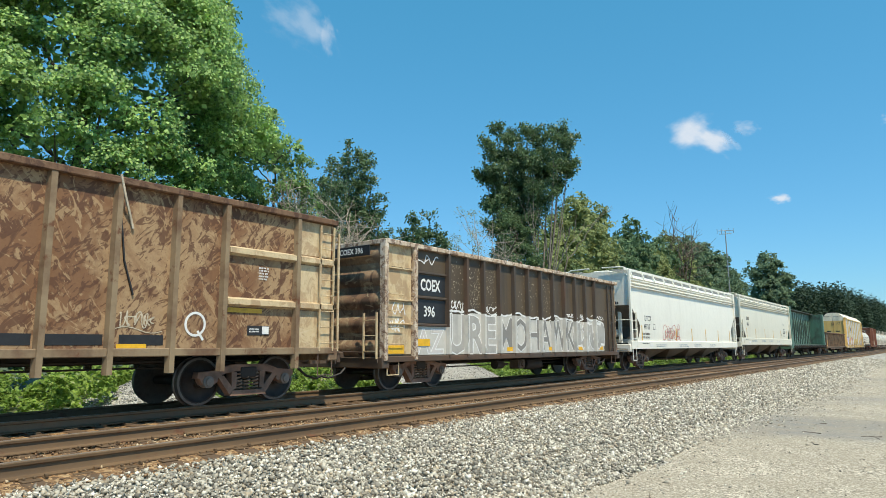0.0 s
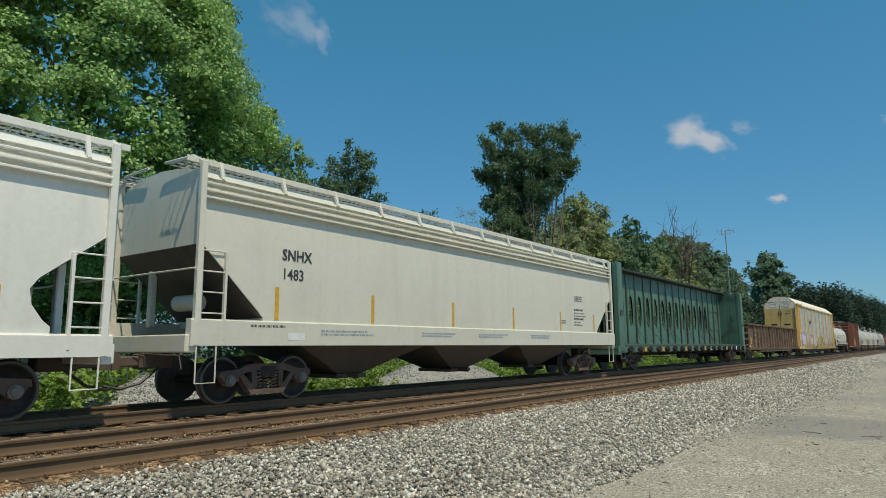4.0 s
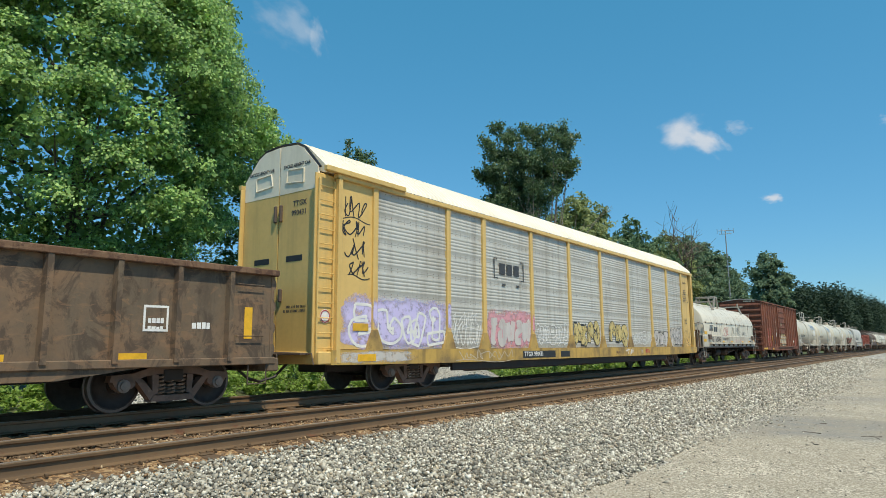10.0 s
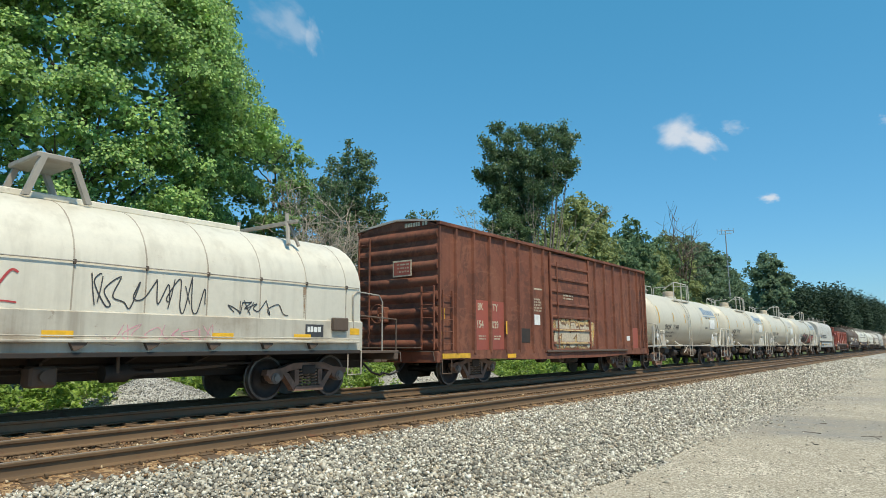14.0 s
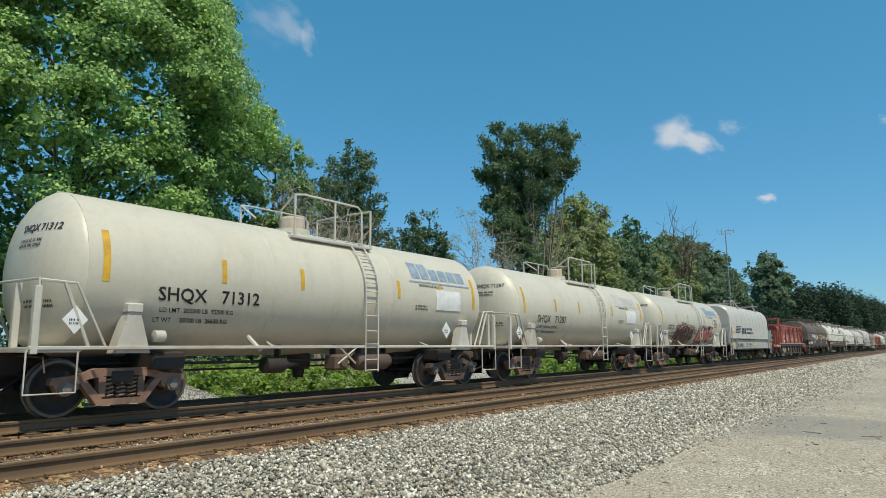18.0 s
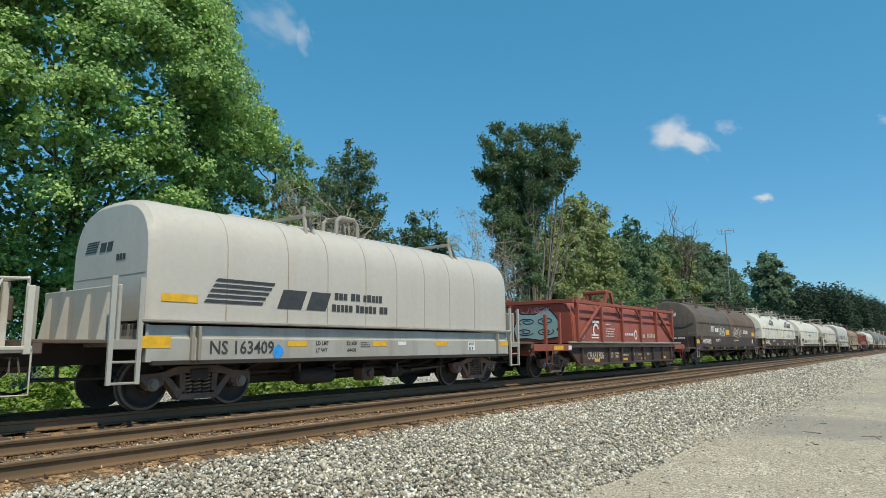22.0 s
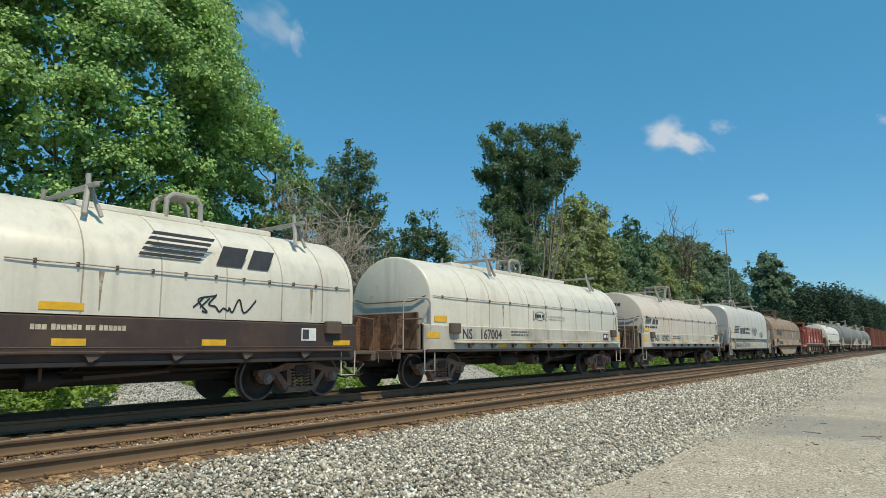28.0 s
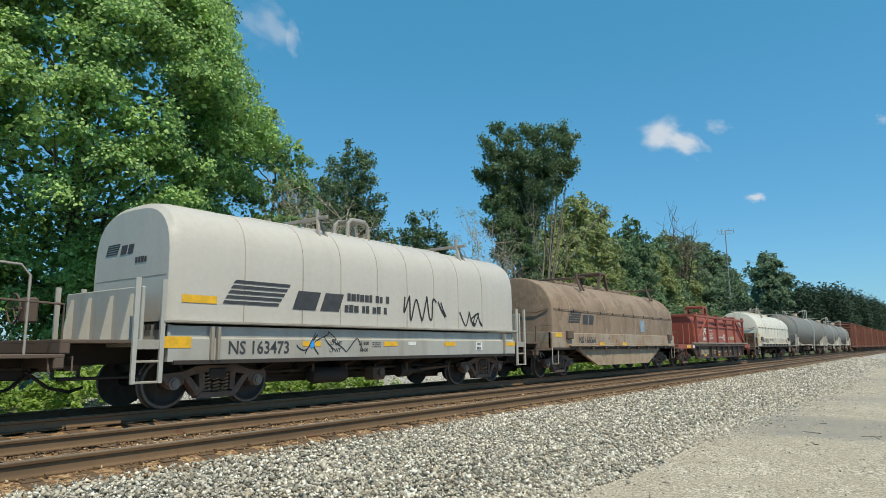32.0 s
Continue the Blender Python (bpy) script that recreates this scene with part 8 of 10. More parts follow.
    for k in range(3):
        part("emblem_block", Geo().box(x0 + 0.30 + 0.42 * k, x0 + 0.62 + 0.42 * k, -1.458, -1.452, 3.28, 3.62, 0.002), M_DARKTEXT, c)
    for x in (x0 + 0.45, x0 + 1.3):
        part("emblem_dash", Geo().box(x, x + 0.18, -1.458, -1.452, 2.94, 3.0, 0.001), M_DARKTEXT, c)
    patch(c, 8.0, 10.2, 0.72, 0.94, -1.522, M_BLACK, "number_panel")
    words("TTGX 990431", 0.21, 8.08, 0.77, -1.530, M_WHITE, c, 1.0)
    patch(c, 10.6, 11.3, 0.72, 0.92, -1.522, M_BLACK, "number_panel")
    words("TTGX", 0.17, -0.515, 4.28, -0.50, M_DARKTEXT, c, 1.0, face="end")
    words("990431", 0.17, -0.515, 4.06, -0.45, M_DARKTEXT, c, 1.0, face="end")
    bars(c, -1.0, 1.95, -0.511, 2, 0.75, 0.06, M_DARKTEXT, 81, face="end")
    bars(c, 0.3, 1.75, -0.511, 2, 0.6, 0.05, M_DARKTEXT, 82, face="end")
    for e in (-1.12, 0.14):
        words("EXCESS HEIGHT CAR", 0.115, -0.522, 5.20, -e, M_DARKTEXT, c, 0.85, face="end")
    arch = [(-0.47, y, z) for y, z in ((-1.34, 5.08), (-0.82, 5.64), (-0.55, 5.77), (0, 5.81), (0.55, 5.77), (0.82, 5.64), (1.34, 5.08))]
    part("arch_seal", Geo().pipe(arch, 0.03, 6), M_BLACK, c, "black rubber seal round the door arch")
    # graffiti along the lower panels
    for k, (za, zb, xa) in enumerate(((4.05, 4.5, 0.15), (3.60, 3.98, 0.12), (3.10, 3.55, 0.18), (2.72, 3.05, 0.32))):
        scrawl(c, xa, 1.04, za, zb, -1.443 - 0.001 * k, M_BLACK, 191 + k, 4, 0.032, 0.35)
    for fx0, fx1, fz0, fz1, fm, fl in ((0.05, 4.2, 0.98, 2.35, M_LILAC, "pale lilac sprayed patch"), (6.0, 8.9, 0.98, 2.25, M_PINK, "pink and white sprayed tag")):
        fogged(c, fx0, fx1, fz0, fz1, -1.4415, fm, 5, fl)
        for x in posts:
            if fx0 < x < fx1:
                fogged(c, x - 0.08, x + 0.08, 1.5, fz1 - 0.1, -1.5025, fm, 6)
    bubbles(c, 0.35, 4.0, 1.06, 2.10, -1.4465, None, M_WHITE, 4, 93, 0.07)
    fogged(c, -0.1, 2.6, 0.72, 1.0, -1.522, M_HAZE, 9, "pale overspray on the sill")
    scrawl(c, 4.3, 5.8, 1.1, 1.85, -1.445, M_WHITE, 94, 6, 0.03)
    scrawl(c, 4.3, 5.8, 1.6, 2.05, -1.449, M_WHITE, 194, 7, 0.022)
    bubbles(c, 6.15, 8.6, 1.12, 1.98, -1.4435, M_PALE, M_PINK, 5, 95, 0.03)
    bubbles(c, 9.0, 11.4, 1.08, 1.85, -1.443, None, M_WHITE, 5, 196, 0.035)
    for a, b, sd in ((11.85, 14.1, 97), (15.05, 17.0, 98)):
        bubbles(c, a, b, 1.08, 2.02, -1.443, M_GOLD, M_BLACK, 4 if sd == 97 else 3, sd, 0.036, "pale yellow sprayed tag with black outlines")
    bubbles(c, 17.6, 19.9, 1.12, 1.72, -1.443, None, M_WHITE, 4, 99, 0.03)
    bubbles(c, 20.3, 22.3, 1.08, 1.82, -1.443, M_PALE, M_BLACK, 3, 100, 0.035)
    bubbles(c, 22.6, 24.6, 1.06, 1.95, -1.443, M_PALE, M_BLACK, 4, 103, 0.035)
    scrawl(c, 16.6, 17.5, 0.74, 0.97, -1.524, M_WHITE, 104, 6, 0.028)
    scrawl(c, 18.2, 18.8, 0.74, 0.97, -1.524, M_HAZE, 105, 4, 0.03)
    scrawl(c, 18.85, 19.5, 0.76, 0.94, -1.524, M_REDINK, 106, 4, 0.035)
    scrawl(c, 15.5, 16.0, 0.78, 0.88, -1.524, M_BROWN_INK, 107, 5, 0.02)
    scrawl(c, 4.4, 7.4, 0.72, 0.98, -1.524, M_CREAMTEXT, 101, 8, 0.025)
    patch(c, 0.6, 1.2, 0.76, 0.92, -1.524, M_YELLOW)
    patch(c, 0.5, 1.0, 1.45, 1.62, -1.462, M_OCHRE, "data_label")
    bars(c, 25.1, 4.35, -1.462, 1, 0.55, 0.08, M_DARKTEXT, 84)
    bars(c, 25.1, 3.95, -1.462, 3, 0.45, 0.06, M_DARKTEXT, 85)
    bars(c, 25.04, 3.62, -1.462, 3, 0.55, 0.06, M_DARKTEXT, 86)
    bars(c, 25.1, 2.45, -1.462, 4, 0.45, 0.05, M_DARKTEXT, 87)
    scrawl(c, 24.95, 25.9, 1.2, 2.0, -1.462, M_BROWN_INK, 102, 2, 0.025)
    patch(c, 26.45, 26.65, 1.55, 1.85, -1.49, M_WHITE, "warning_label")
    g = Geo()
    ribbon(g, [(24.98, 3.38), (25.85, 3.38), (25.85, 3.78), (24.98, 3.78), (24.98, 3.38), (25.02, 3.38)], 0.02, -1.464)
    part("data_frame", g, M_DARKTEXT, c)
    part("warning_disc", Geo().lathe([(0.0, 0.01), (0.0, 0.15), (-0.006, 0.15), (-0.006, 0.01)], (-0.28, -1.372, 1.75), "y", 20), M_WHITE, c, "round white and red warning sign")
    part("warning_ring", Geo().pipe([(-0.28 + 0.13 * math.cos(a), -1.38, 1.75 + 0.13 * math.sin(a)) for a in np.linspace(0, 6.283, 22)], 0.012, 4), M_REDINK, c)


auto_rack()


# ---- tank cars ----
def wrap_tank(c, zc=2.34, R=1.42):
    """Lays the flat markings of a tank car onto the round shell."""
    for ob in list(c.children):
        if ob.name.split(".")[0] not in ("lettering", "graffiti", "stencil", "data_panel"):
            continue
        bm = bmesh.new()
        bm.from_mesh(ob.data)
        bm.transform(ob.matrix_basis)
        ys, zs = [v.co.y for v in bm.verts], [v.co.z for v in bm.verts]
        low = min(v.co.x for v in bm.verts)
        if max(ys) < -1.455 or (max(ys) > -1.2 and low > 0.6):
            bm.free()
            continue
        if max(ys) > -1.2:               # print on the dished end
            for v in bm.verts:
                r = math.hypot(v.co.y, v.co.z - zc)
                v.co.x = 0.78 + float(np.interp(r, (0.02, 0.35, 0.72, 1.02, 1.26, 1.38), (-0.50, -0.49, -0.44, -0.34, -0.20, -0.06))) - 0.012 + v.co.x - low
            zs = [0.0]
        z = min(zs) + 0.07
        while max(ys) < -1.2 and z < max(zs):
            bmesh.ops.bisect_plane(bm, geom=bm.verts[:] + bm.edges[:] + bm.faces[:], plane_co=(0, 0, z), plane_no=(0, 0, 1))
            z += 0.07
        for v in bm.verts if max(ys) < -1.2 else ():
            deep = R - math.sqrt(max(0.01, R * R - (v.co.z - zc) ** 2))
            v.co.y = -R + deep - (0.004 if ob.name.split(".")[0] in ("lettering", "stencil") else max(0.006, -v.co.y - R))
            v.co.x += 0.6 * deep
        me = bpy.data.meshes.new(ob.data.name)
        bm.to_mesh(me)
        bm.free()
        for m in ob.data.materials:
            me.materials.append(m)
        ob.data, ob.matrix_basis = me, Matrix()


def tank_car(label, u0, L, mat, brand, number, seed, zc=2.34, R=1.42, far=False, dome=-0.3, rung=0.9):
    c = car_root("tank_car", label, "tank car", u0)
    a, b = 0.78, L - 0.78
    prof = [(a - 0.50, 0.02), (a - 0.49, 0.35), (a - 0.44, 0.72), (a - 0.34, 1.02), (a - 0.20, 1.26), (a - 0.06, 1.38), (a + 0.02, R)]
    prof += [(x, R) for x in (a + 0.05, (a + b) / 2, b - 0.05)] + [(a + b - x, r) for x, r in reversed(prof)]
    part("tank_shell", Geo().lathe(prof, (0, 0, zc), "x", 48), mat, c, "rounded steel tank shell")
    for x in (a + 0.02, a + (b - a) * 0.33, a + (b - a) * 0.66, b - 0.02):
        part("weld_band", Geo().lathe([(-0.02, R), (-0.012, R + 0.006), (0.012, R + 0.006), (0.02, R)], (x, 0, zc), "x", 40), mat, c)
    for e in (-1, 1):
        part("side_rail", Geo().box(0.0, L, *sorted((e * 1.40, e * 1.48)), 1.06, 1.12, 0.01), P_RAILING, c, "narrow running rail")
        for x in (1.57, L - 1.57):
            d = 1 if x > L / 2 else -1
            part("saddle", Geo().prism([(x - 0.30, 1.0), (x + 0.30, 1.0), (x + 0.10, 1.68), (x - 0.10, 1.68)], "y", *sorted((e * 1.16, e * 1.42))), P_RAILING, c, "tapered tank saddle")
            part("saddle_pad", Geo().box(x - 0.13, x + 0.13, *sorted((e * 1.2, e * 1.45)), 1.66, 1.82, 0.02), P_RAILING, c)
        for x in (4.4, 9.4):
            part("rail_stay", Geo().pipe([(x, e * 1.44, 1.1), (x + 0.25, e * 0.9, 1.2)], 0.03, 6), P_RAILING, c)
    for x, s in ((0.0, -1), (L, 1)):
        part("stub_sill", Geo().box(*sorted((x, x - s * 3.2)), -0.25, 0.25, 0.66, 1.02, 0.02), M_STEEL, c)
        part("bolster", Geo().box(*sorted((x - s * 2.0, x - s * 2.6)), -1.3, 1.3, 0.72, 1.02, 0.03), M_STEEL, c)
        part("end_platform", Geo().box(*sorted((x, x - s * 0.75)), -1.45, 1.45, 1.02, 1.10, 0.01), P_RAILING, c)
        rail = [(x - s * 0.1, -1.42, 1.1), (x - s * 0.1, -1.42, 2.12), (x - s * 0.08, 0, 2.14), (x - s * 0.1, 1.42, 2.12), (x - s * 0.1, 1.42, 1.1)]
        part("end_railing", Geo().pipe(rail, 0.024, 6), P_RAILING, c, "off-white end handrail")
        for y in (-0.6, 0.6):
            part("rail_post", Geo().box(*sorted((x - s * 0.06, x - s * 0.16)), y - 0.05, y + 0.05, 1.1, 2.1, 0.01), P_RAILING, c)
        for e in (-1, 1):
            part("rail_return", Geo().pipe([(x - s * 0.1, e * 1.44, 2.10), (x - s * 0.62, e * 1.45, 2.08), (x - s * 1.10, e * 1.45, 1.12)], 0.024, 6), P_RAILING, c)
            part("rail_brace", Geo().cyl((x - s * 0.85, e * 1.44, 1.1), (x - s * 0.45, e * 1.44, 2.07), 0.03, 6), P_RAILING, c)
            part("corner_upright", Geo().box(*sorted((x - s * 0.02, x - s * 0.12)), *sorted((e * 1.38, e * 1.48)), 1.0, 2.0, 0.01), P_RAILING, c)
            stirrup(c, x - 0.02 if s < 0 else x - 0.72, e * 1.45, P_RAILING, 0.72, 0.42, 1.06)
        truck(c, x - s * 1.60)
        coupler(c, x - s * 0.38, s)
    brake_wheel(c, -0.15, 0.7, 1.65, -1, P_RAILING)
    # brake gear slung under the belly
    mid = L / 2
    part("train_pipe", Geo().pipe([(0.4, -0.42, 0.84), (3.2, -0.62, 0.80), (L - 3.2, -0.62, 0.80), (L - 0.4, -0.42, 0.84)], 0.03, 6), M_STEEL, c)
    part("brake_rod", Geo().cyl((2.8, -0.25, 0.66), (L - 2.8, -0.25, 0.66), 0.022, 6), M_STEEL, c)
    part("air_reservoir", Geo().lathe([(-0.62, 0.02), (-0.58, 0.17), (-0.5, 0.21), (0.5, 0.21), (0.58, 0.17), (0.62, 0.02)], (mid + 1.7, -0.72, 0.74), "x", 16), M_FRAME, c, "dark air reservoir")
    part("brake_cylinder", Geo().lathe([(-0.34, 0.02), (-0.34, 0.17), (0.1, 0.17), (0.3, 0.06), (0.55, 0.03)], (mid - 1.2, -0.72, 0.72), "x", 14), M_STEEL, c)
    part("control_valve", Geo().box(mid + 0.2, mid + 0.62, -1.05, -0.62, 0.56, 0.92, 0.05).cyl((mid + 0.4, -1.12, 0.74), (mid + 0.4, -1.0, 0.74), 0.1, 10), M_FRAME, c)
    part("outlet_valve", Geo().lathe([(0.40, 0.02), (0.40, 0.12), (0.58, 0.14), (0.60, 0.26), (0.96, 0.28)], (mid, 0, 0), "z", 14), M_STEEL, c)
    for x in (mid - 1.2, mid + 0.4, mid + 1.25, mid + 2.15):
        part("gear_hanger", Geo().box(x - 0.03, x + 0.03, -0.80, -0.64, 0.78, 1.14, 0.008), M_STEEL, c)
    # top platform, dome, ladder
    m = L / 2 + dome
    lm = L / 2 + rung - 0.95
    for e in (-1, 1):
        for a2, b2 in ((-0.75, 0.16), (0.16, -0.75)):
            part("ladder_brace", Geo().cyl((lm + 0.95 - 0.55 + a2 * 0.6, e * 1.46, 1.08), (lm + 0.95 - 0.55 + b2 * 0.6, e * 1.42, 0.72), 0.022, 6), P_RAILING, c)
        part("drain_stub", Geo().cyl((4.0, e * 1.16, 1.30), (4.12, e * 1.42, 1.02), 0.05, 8), P_RAILING, c)
        part("end_knob", Geo().lathe([(-0.12, 0.02), (-0.10, 0.10), (0.08, 0.10), (0.12, 0.02)], (2.05, e * 1.36, 1.28), "x", 12), P_RAILING, c)
    zt = zc + R
    part("valve_housing", Geo().lathe([(-0.02, 0.30), (0.32, 0.30), (0.36, 0.27), (0.38, 0.02)], (m, 0, zt), "z", 20), M_TANKTOP, c, "rust-stained valve housing")
    part("housing_flange", Geo().lathe([(-0.06, 0.42), (0.06, 0.42), (0.08, 0.30), (0.08, 0.02)], (m, 0, zt), "z", 20), mat, c)
    for e in (-1, 1):
        part("platform", Geo().box(min(m, lm + 0.95) - 0.8, max(m, lm + 0.95) + 0.5, *sorted((e * 0.45, e * 1.0)), zt - 0.30, zt - 0.24, 0.01), P_RAILING, c, "top service platform")
        x0, x1 = min(m, lm + 0.95) - 0.75, max(m, lm + 0.95) + 0.45
        r = [(x0, e * 0.98, zt - 0.25), (x0, e * 0.98, zt + 0.68), (x1 - 0.3, e * 0.98, zt + 0.68)]
        part("platform_rail", Geo().pipe([(x0, e * 0.4, zt + 0.30), (x0, e * 0.96, zt + 0.66), (x0 + 0.25, e * 0.98, zt + 0.70), (x1 - 0.45, e * 0.98, zt + 0.70), (x1 - 0.32, e * 0.98, zt + 0.60), (x1 - 0.30, e * 0.98, zt - 0.25)], 0.024, 6), P_RAILING, c, "off-white platform railing")
        for x in (x0, (x0 + x1) / 2, x1):
            part("railing_post", Geo().box(x - 0.022, x + 0.022, *sorted((e * 0.955, e * 1.0)), zt - 0.28, zt + 0.68, 0.006), P_RAILING, c)
        part("platform_rail", Geo().pipe([(x1, e * 0.98, zt + 0.66), (x1, e * 0.2, zt + 0.68)], 0.022, 6), P_RAILING, c)
        g = Geo()
        for dx in (-0.21, 0.21):
            pts = [(lm + 0.95 + dx, e * (R + 0.07) * math.cos(t), zc + (R + 0.07) * math.sin(t)) for t in np.linspace(1.0, 0.0, 8)]
            pts += [(lm + 0.95 + dx, e * 1.50, 1.1), (lm + 0.95 + dx, e * 1.50, 0.52)]
            g.pipe(pts, 0.02, 5)
        for k in range(10):
            t = 1.0 - k * 0.14
            y, z = ((R + 0.07) * math.cos(t), zc + (R + 0.07) * math.sin(t)) if t > -0.05 else (1.5, zc - (k - 7.2) * 0.3)
            g.cyl((lm + 0.74, e * y, z), (lm + 1.16, e * y, z), 0.014, 5)
        for z in (0.56, 0.80, 1.15, 1.45):
            g.cyl((lm + 0.74, e * 1.5, z), (lm + 1.16, e * 1.5, z), 0.014, 5)
        part("ladder", g, P_RAILING, c, "curved side ladder")
    if far:
        return c
    # markings follow the curve: thin plates at the bulge
    def band(x, z0, z1, w, mm, nm="reflector"):
        g = Geo()
        t0, t1 = math.asin((z0 - zc) / (R + 0.01)), math.asin((z1 - zc) / (R + 0.01))
        pts = np.linspace(t0, t1, 7)
        v = []
        for t in pts:
            y, z = -(R + 0.006) * math.cos(t), zc + (R + 0.006) * math.sin(t)
            v += [(x, y, z), (x + w, y, z)]
        g.add(v, [(2 * k, 2 * k + 1, 2 * k + 3, 2 * k + 2) for k in range(6)])
        part(nm, g, mm, c)
    band(a + 0.22, 2.15, 3.0, 0.12, M_OCHRE)
    band(b - 0.36, 2.15, 3.0, 0.12, M_OCHRE)
    for x in (3.2, 5.1, 8.2, 9.9):
        band(x, 2.28, 2.72, 0.10, M_OCHRE)
    Y = -(R + 0.012)
    words(number[0], 0.33, 1.95, 1.90, Y, M_DARKTEXT, c, 1.05)
    words(number[1], 0.33, 3.20, 1.90, Y, M_DARKTEXT, c, 1.05)
    words(" ".join(number), 0.17, a - 0.43, 2.98, -0.05, M_DARKTEXT, c, 1.0, face="end")
    bars(c, -0.65, 2.80, a - 0.475, 2, 0.75, 0.055, M_DARKTEXT, seed + 5, face="end")
    bars(c, -0.95, 1.80, a - 0.465, 2, 0.8, 0.05, M_DARKTEXT, seed + 6, face="end")
    words("LD LMT  203300 LB  92200 KG", 0.115, 1.98, 1.70, Y, M_DARKTEXT, c, 1.0)
    words("LT WT     58700 LB  26600 KG", 0.115, 1.86, 1.53, Y, M_DARKTEXT, c, 1.0)
    bars(c, 8.9, 2.1, Y, 2, 0.6, 0.05, M_DARKTEXT, seed + 2)
    # placards
    for x in (0.62, L - 2.45):
        q = [(x, 1.30), (x + 0.19, 1.52), (x, 1.74), (x - 0.19, 1.52)]
        part("placard", Geo().prism(q, "y", -1.46, -1.45), M_WHITE, c, "white diamond placard")
        bars(c, x - 0.09, 1.5, -1.462, 2, 0.16, 0.035, M_DARKTEXT, seed + 3)
    g = Geo()
    zw = 2.84
    t = math.asin((zw - zc) / R)
    for k in range(6):
        x = L - 3.75 + 0.40 * k
        h = 0.42 if k in (0, 1) else 0.30
        v = []
        for j in range(6):
            tj = math.asin(min(0.98, (zw + h * j / 5 - zc) / R))
            y, z = -(R + 0.008) * math.cos(tj), zc + (R + 0.008) * math.sin(tj)
            v += [(x, y, z), (x + 0.33, y, z)]
        g.add(v, [(2 * j, 2 * j + 1, 2 * j + 3, 2 * j + 2) for j in range(5)])
    g.add([(L - 3.9, -R * math.cos(t - 0.09) - 0.008, zw - 0.11), (L - 1.25, -R * math.cos(t - 0.09) - 0.008, zw - 0.11), (L - 1.25, -R * math.cos(t - 0.06) - 0.008, zw - 0.07), (L - 3.9, -R * math.cos(t - 0.06) - 0.008, zw - 0.07)], [(0, 1, 2, 3)])
    part("emblem", g, brand, c, "faded blue maker's emblem")
    words("SANDERSVILLE, GEORGIA", 0.10, L - 3.55, 2.63, -R - 0.006, M_DARKTEXT, c, 0.9)
    if seed != 4:
        patch(c, L - 2.85, L - 1.75, 2.05, 2.58, -R - 0.012, M_WHITE, "data_panel", "white printed data panel")
        bars(c, L - 2.8, 2.52, -R - 0.017, 8, 0.85, 0.03, M_SILVER, seed + 9, 1.0)
    return c


M_TANKTOP = paint("rust_stained_housing", (0.55, 0.48, 0.38), (0.35, 0.17, 0.08), 0.6, 0.5, 0.3, 0.6)
for tank in (tank_car("off-white tank car with yellow reflector strips", 172.7, 12.6, P_TANK, M_BLUEGREY, ("SHQX", "71400"), 1, dome=0.7, rung=-0.65),
             tank_car("off-white tank car with yellow reflector strips", 186.0, 12.6, P_TANK, M_BLUEGREY, ("SHQX", "71312"), 2),
             tank_car("off-white tank car with yellow reflector strips", 199.4, 12.6, P_TANK, M_SILVER, ("SHQX", "71287"), 3)):
    wrap_tank(tank)
c = tank_car("white tank car with black and coral graffiti", 212.8, 12.6, P_TANK2, M_BLUEGREY, ("RGCX", "4908"), 4)
fogged(c, 2.95, 6.45, 1.05, 2.25, -1.422, M_SOOT, 24, "black overspray")
bubbles(c, 3.3, 6.1, 1.20, 2.10, -1.434, M_BLACK, M_CORAL, 5, 25, 0.035, "black sprayed piece with coral outlines")
scrawl(c, 4.0, 5.0, 2.10, 2.32, -1.424, M_BLACK, 41, 5, 0.025)
scrawl(c, 6.15, 6.85, 1.65, 2.1, -1.424, M_BLACK, 42, 4, 0.025)
fogged(c, 6.9, 10.0, 1.12, 2.25, -1.422, M_SOOT, 26, "black overspray round coral strokes")
bubbles(c, 7.1, 9.8, 1.28, 2.10, -1.434, M_CORAL, M_BLACK, 5, 29, 0.035, "coral sprayed piece with black outlines")
scrawl(c, 9.85, 10.35, 1.5, 1.75, -1.424, M_BLACK, 43, 3, 0.03)
bars(c, 10.3, 2.55, -1.435, 6, 0.6, 0.05, M_DARKTEXT, 77, 0.6)
wrap_tank(c)
tank_car("long dull blue-grey tank car", 387.4, 19.6, P_TANKGREY, M_SILVER, ("", ""), 6, 2.5, 1.55, True)
tank_car("dull blue-grey tank car", 408.0, 13.4, P_TANKGREY, M_SILVER, ("", ""), 7, 2.4, 1.45, True)
tank_car("dull blue-grey tank car", 422.2, 13.4, P_TANKGREY, M_SILVER, ("", ""), 8, 2.4, 1.45, True)
for k in range(7):
    boxcar(437.0 + 16.6 * k, main=False)


# ---- coil cars ----
def hood_ring(x, zb, zs, zt, half, scale=1.0, n=18, power=2.0):
    """Cross-section of a coil cover: upright sides, rounded top."""
    pts = [(-half, zb), (-half, zs)]
    for i in range(1, n):
        a = math.pi * i / n
        cy, sy = math.cos(a), math.sin(a)
        y = -half * math.copysign(abs(cy) ** (2 / power), cy)
        z = zs + (zt - zs) * abs(sy) ** (2 / power)
        pts.append((y, z))
    pts += [(half, zs), (half, zb)]
    zm = zb
    return [(x, y * scale, zm + (z - zm) * scale) for y, z in pts]


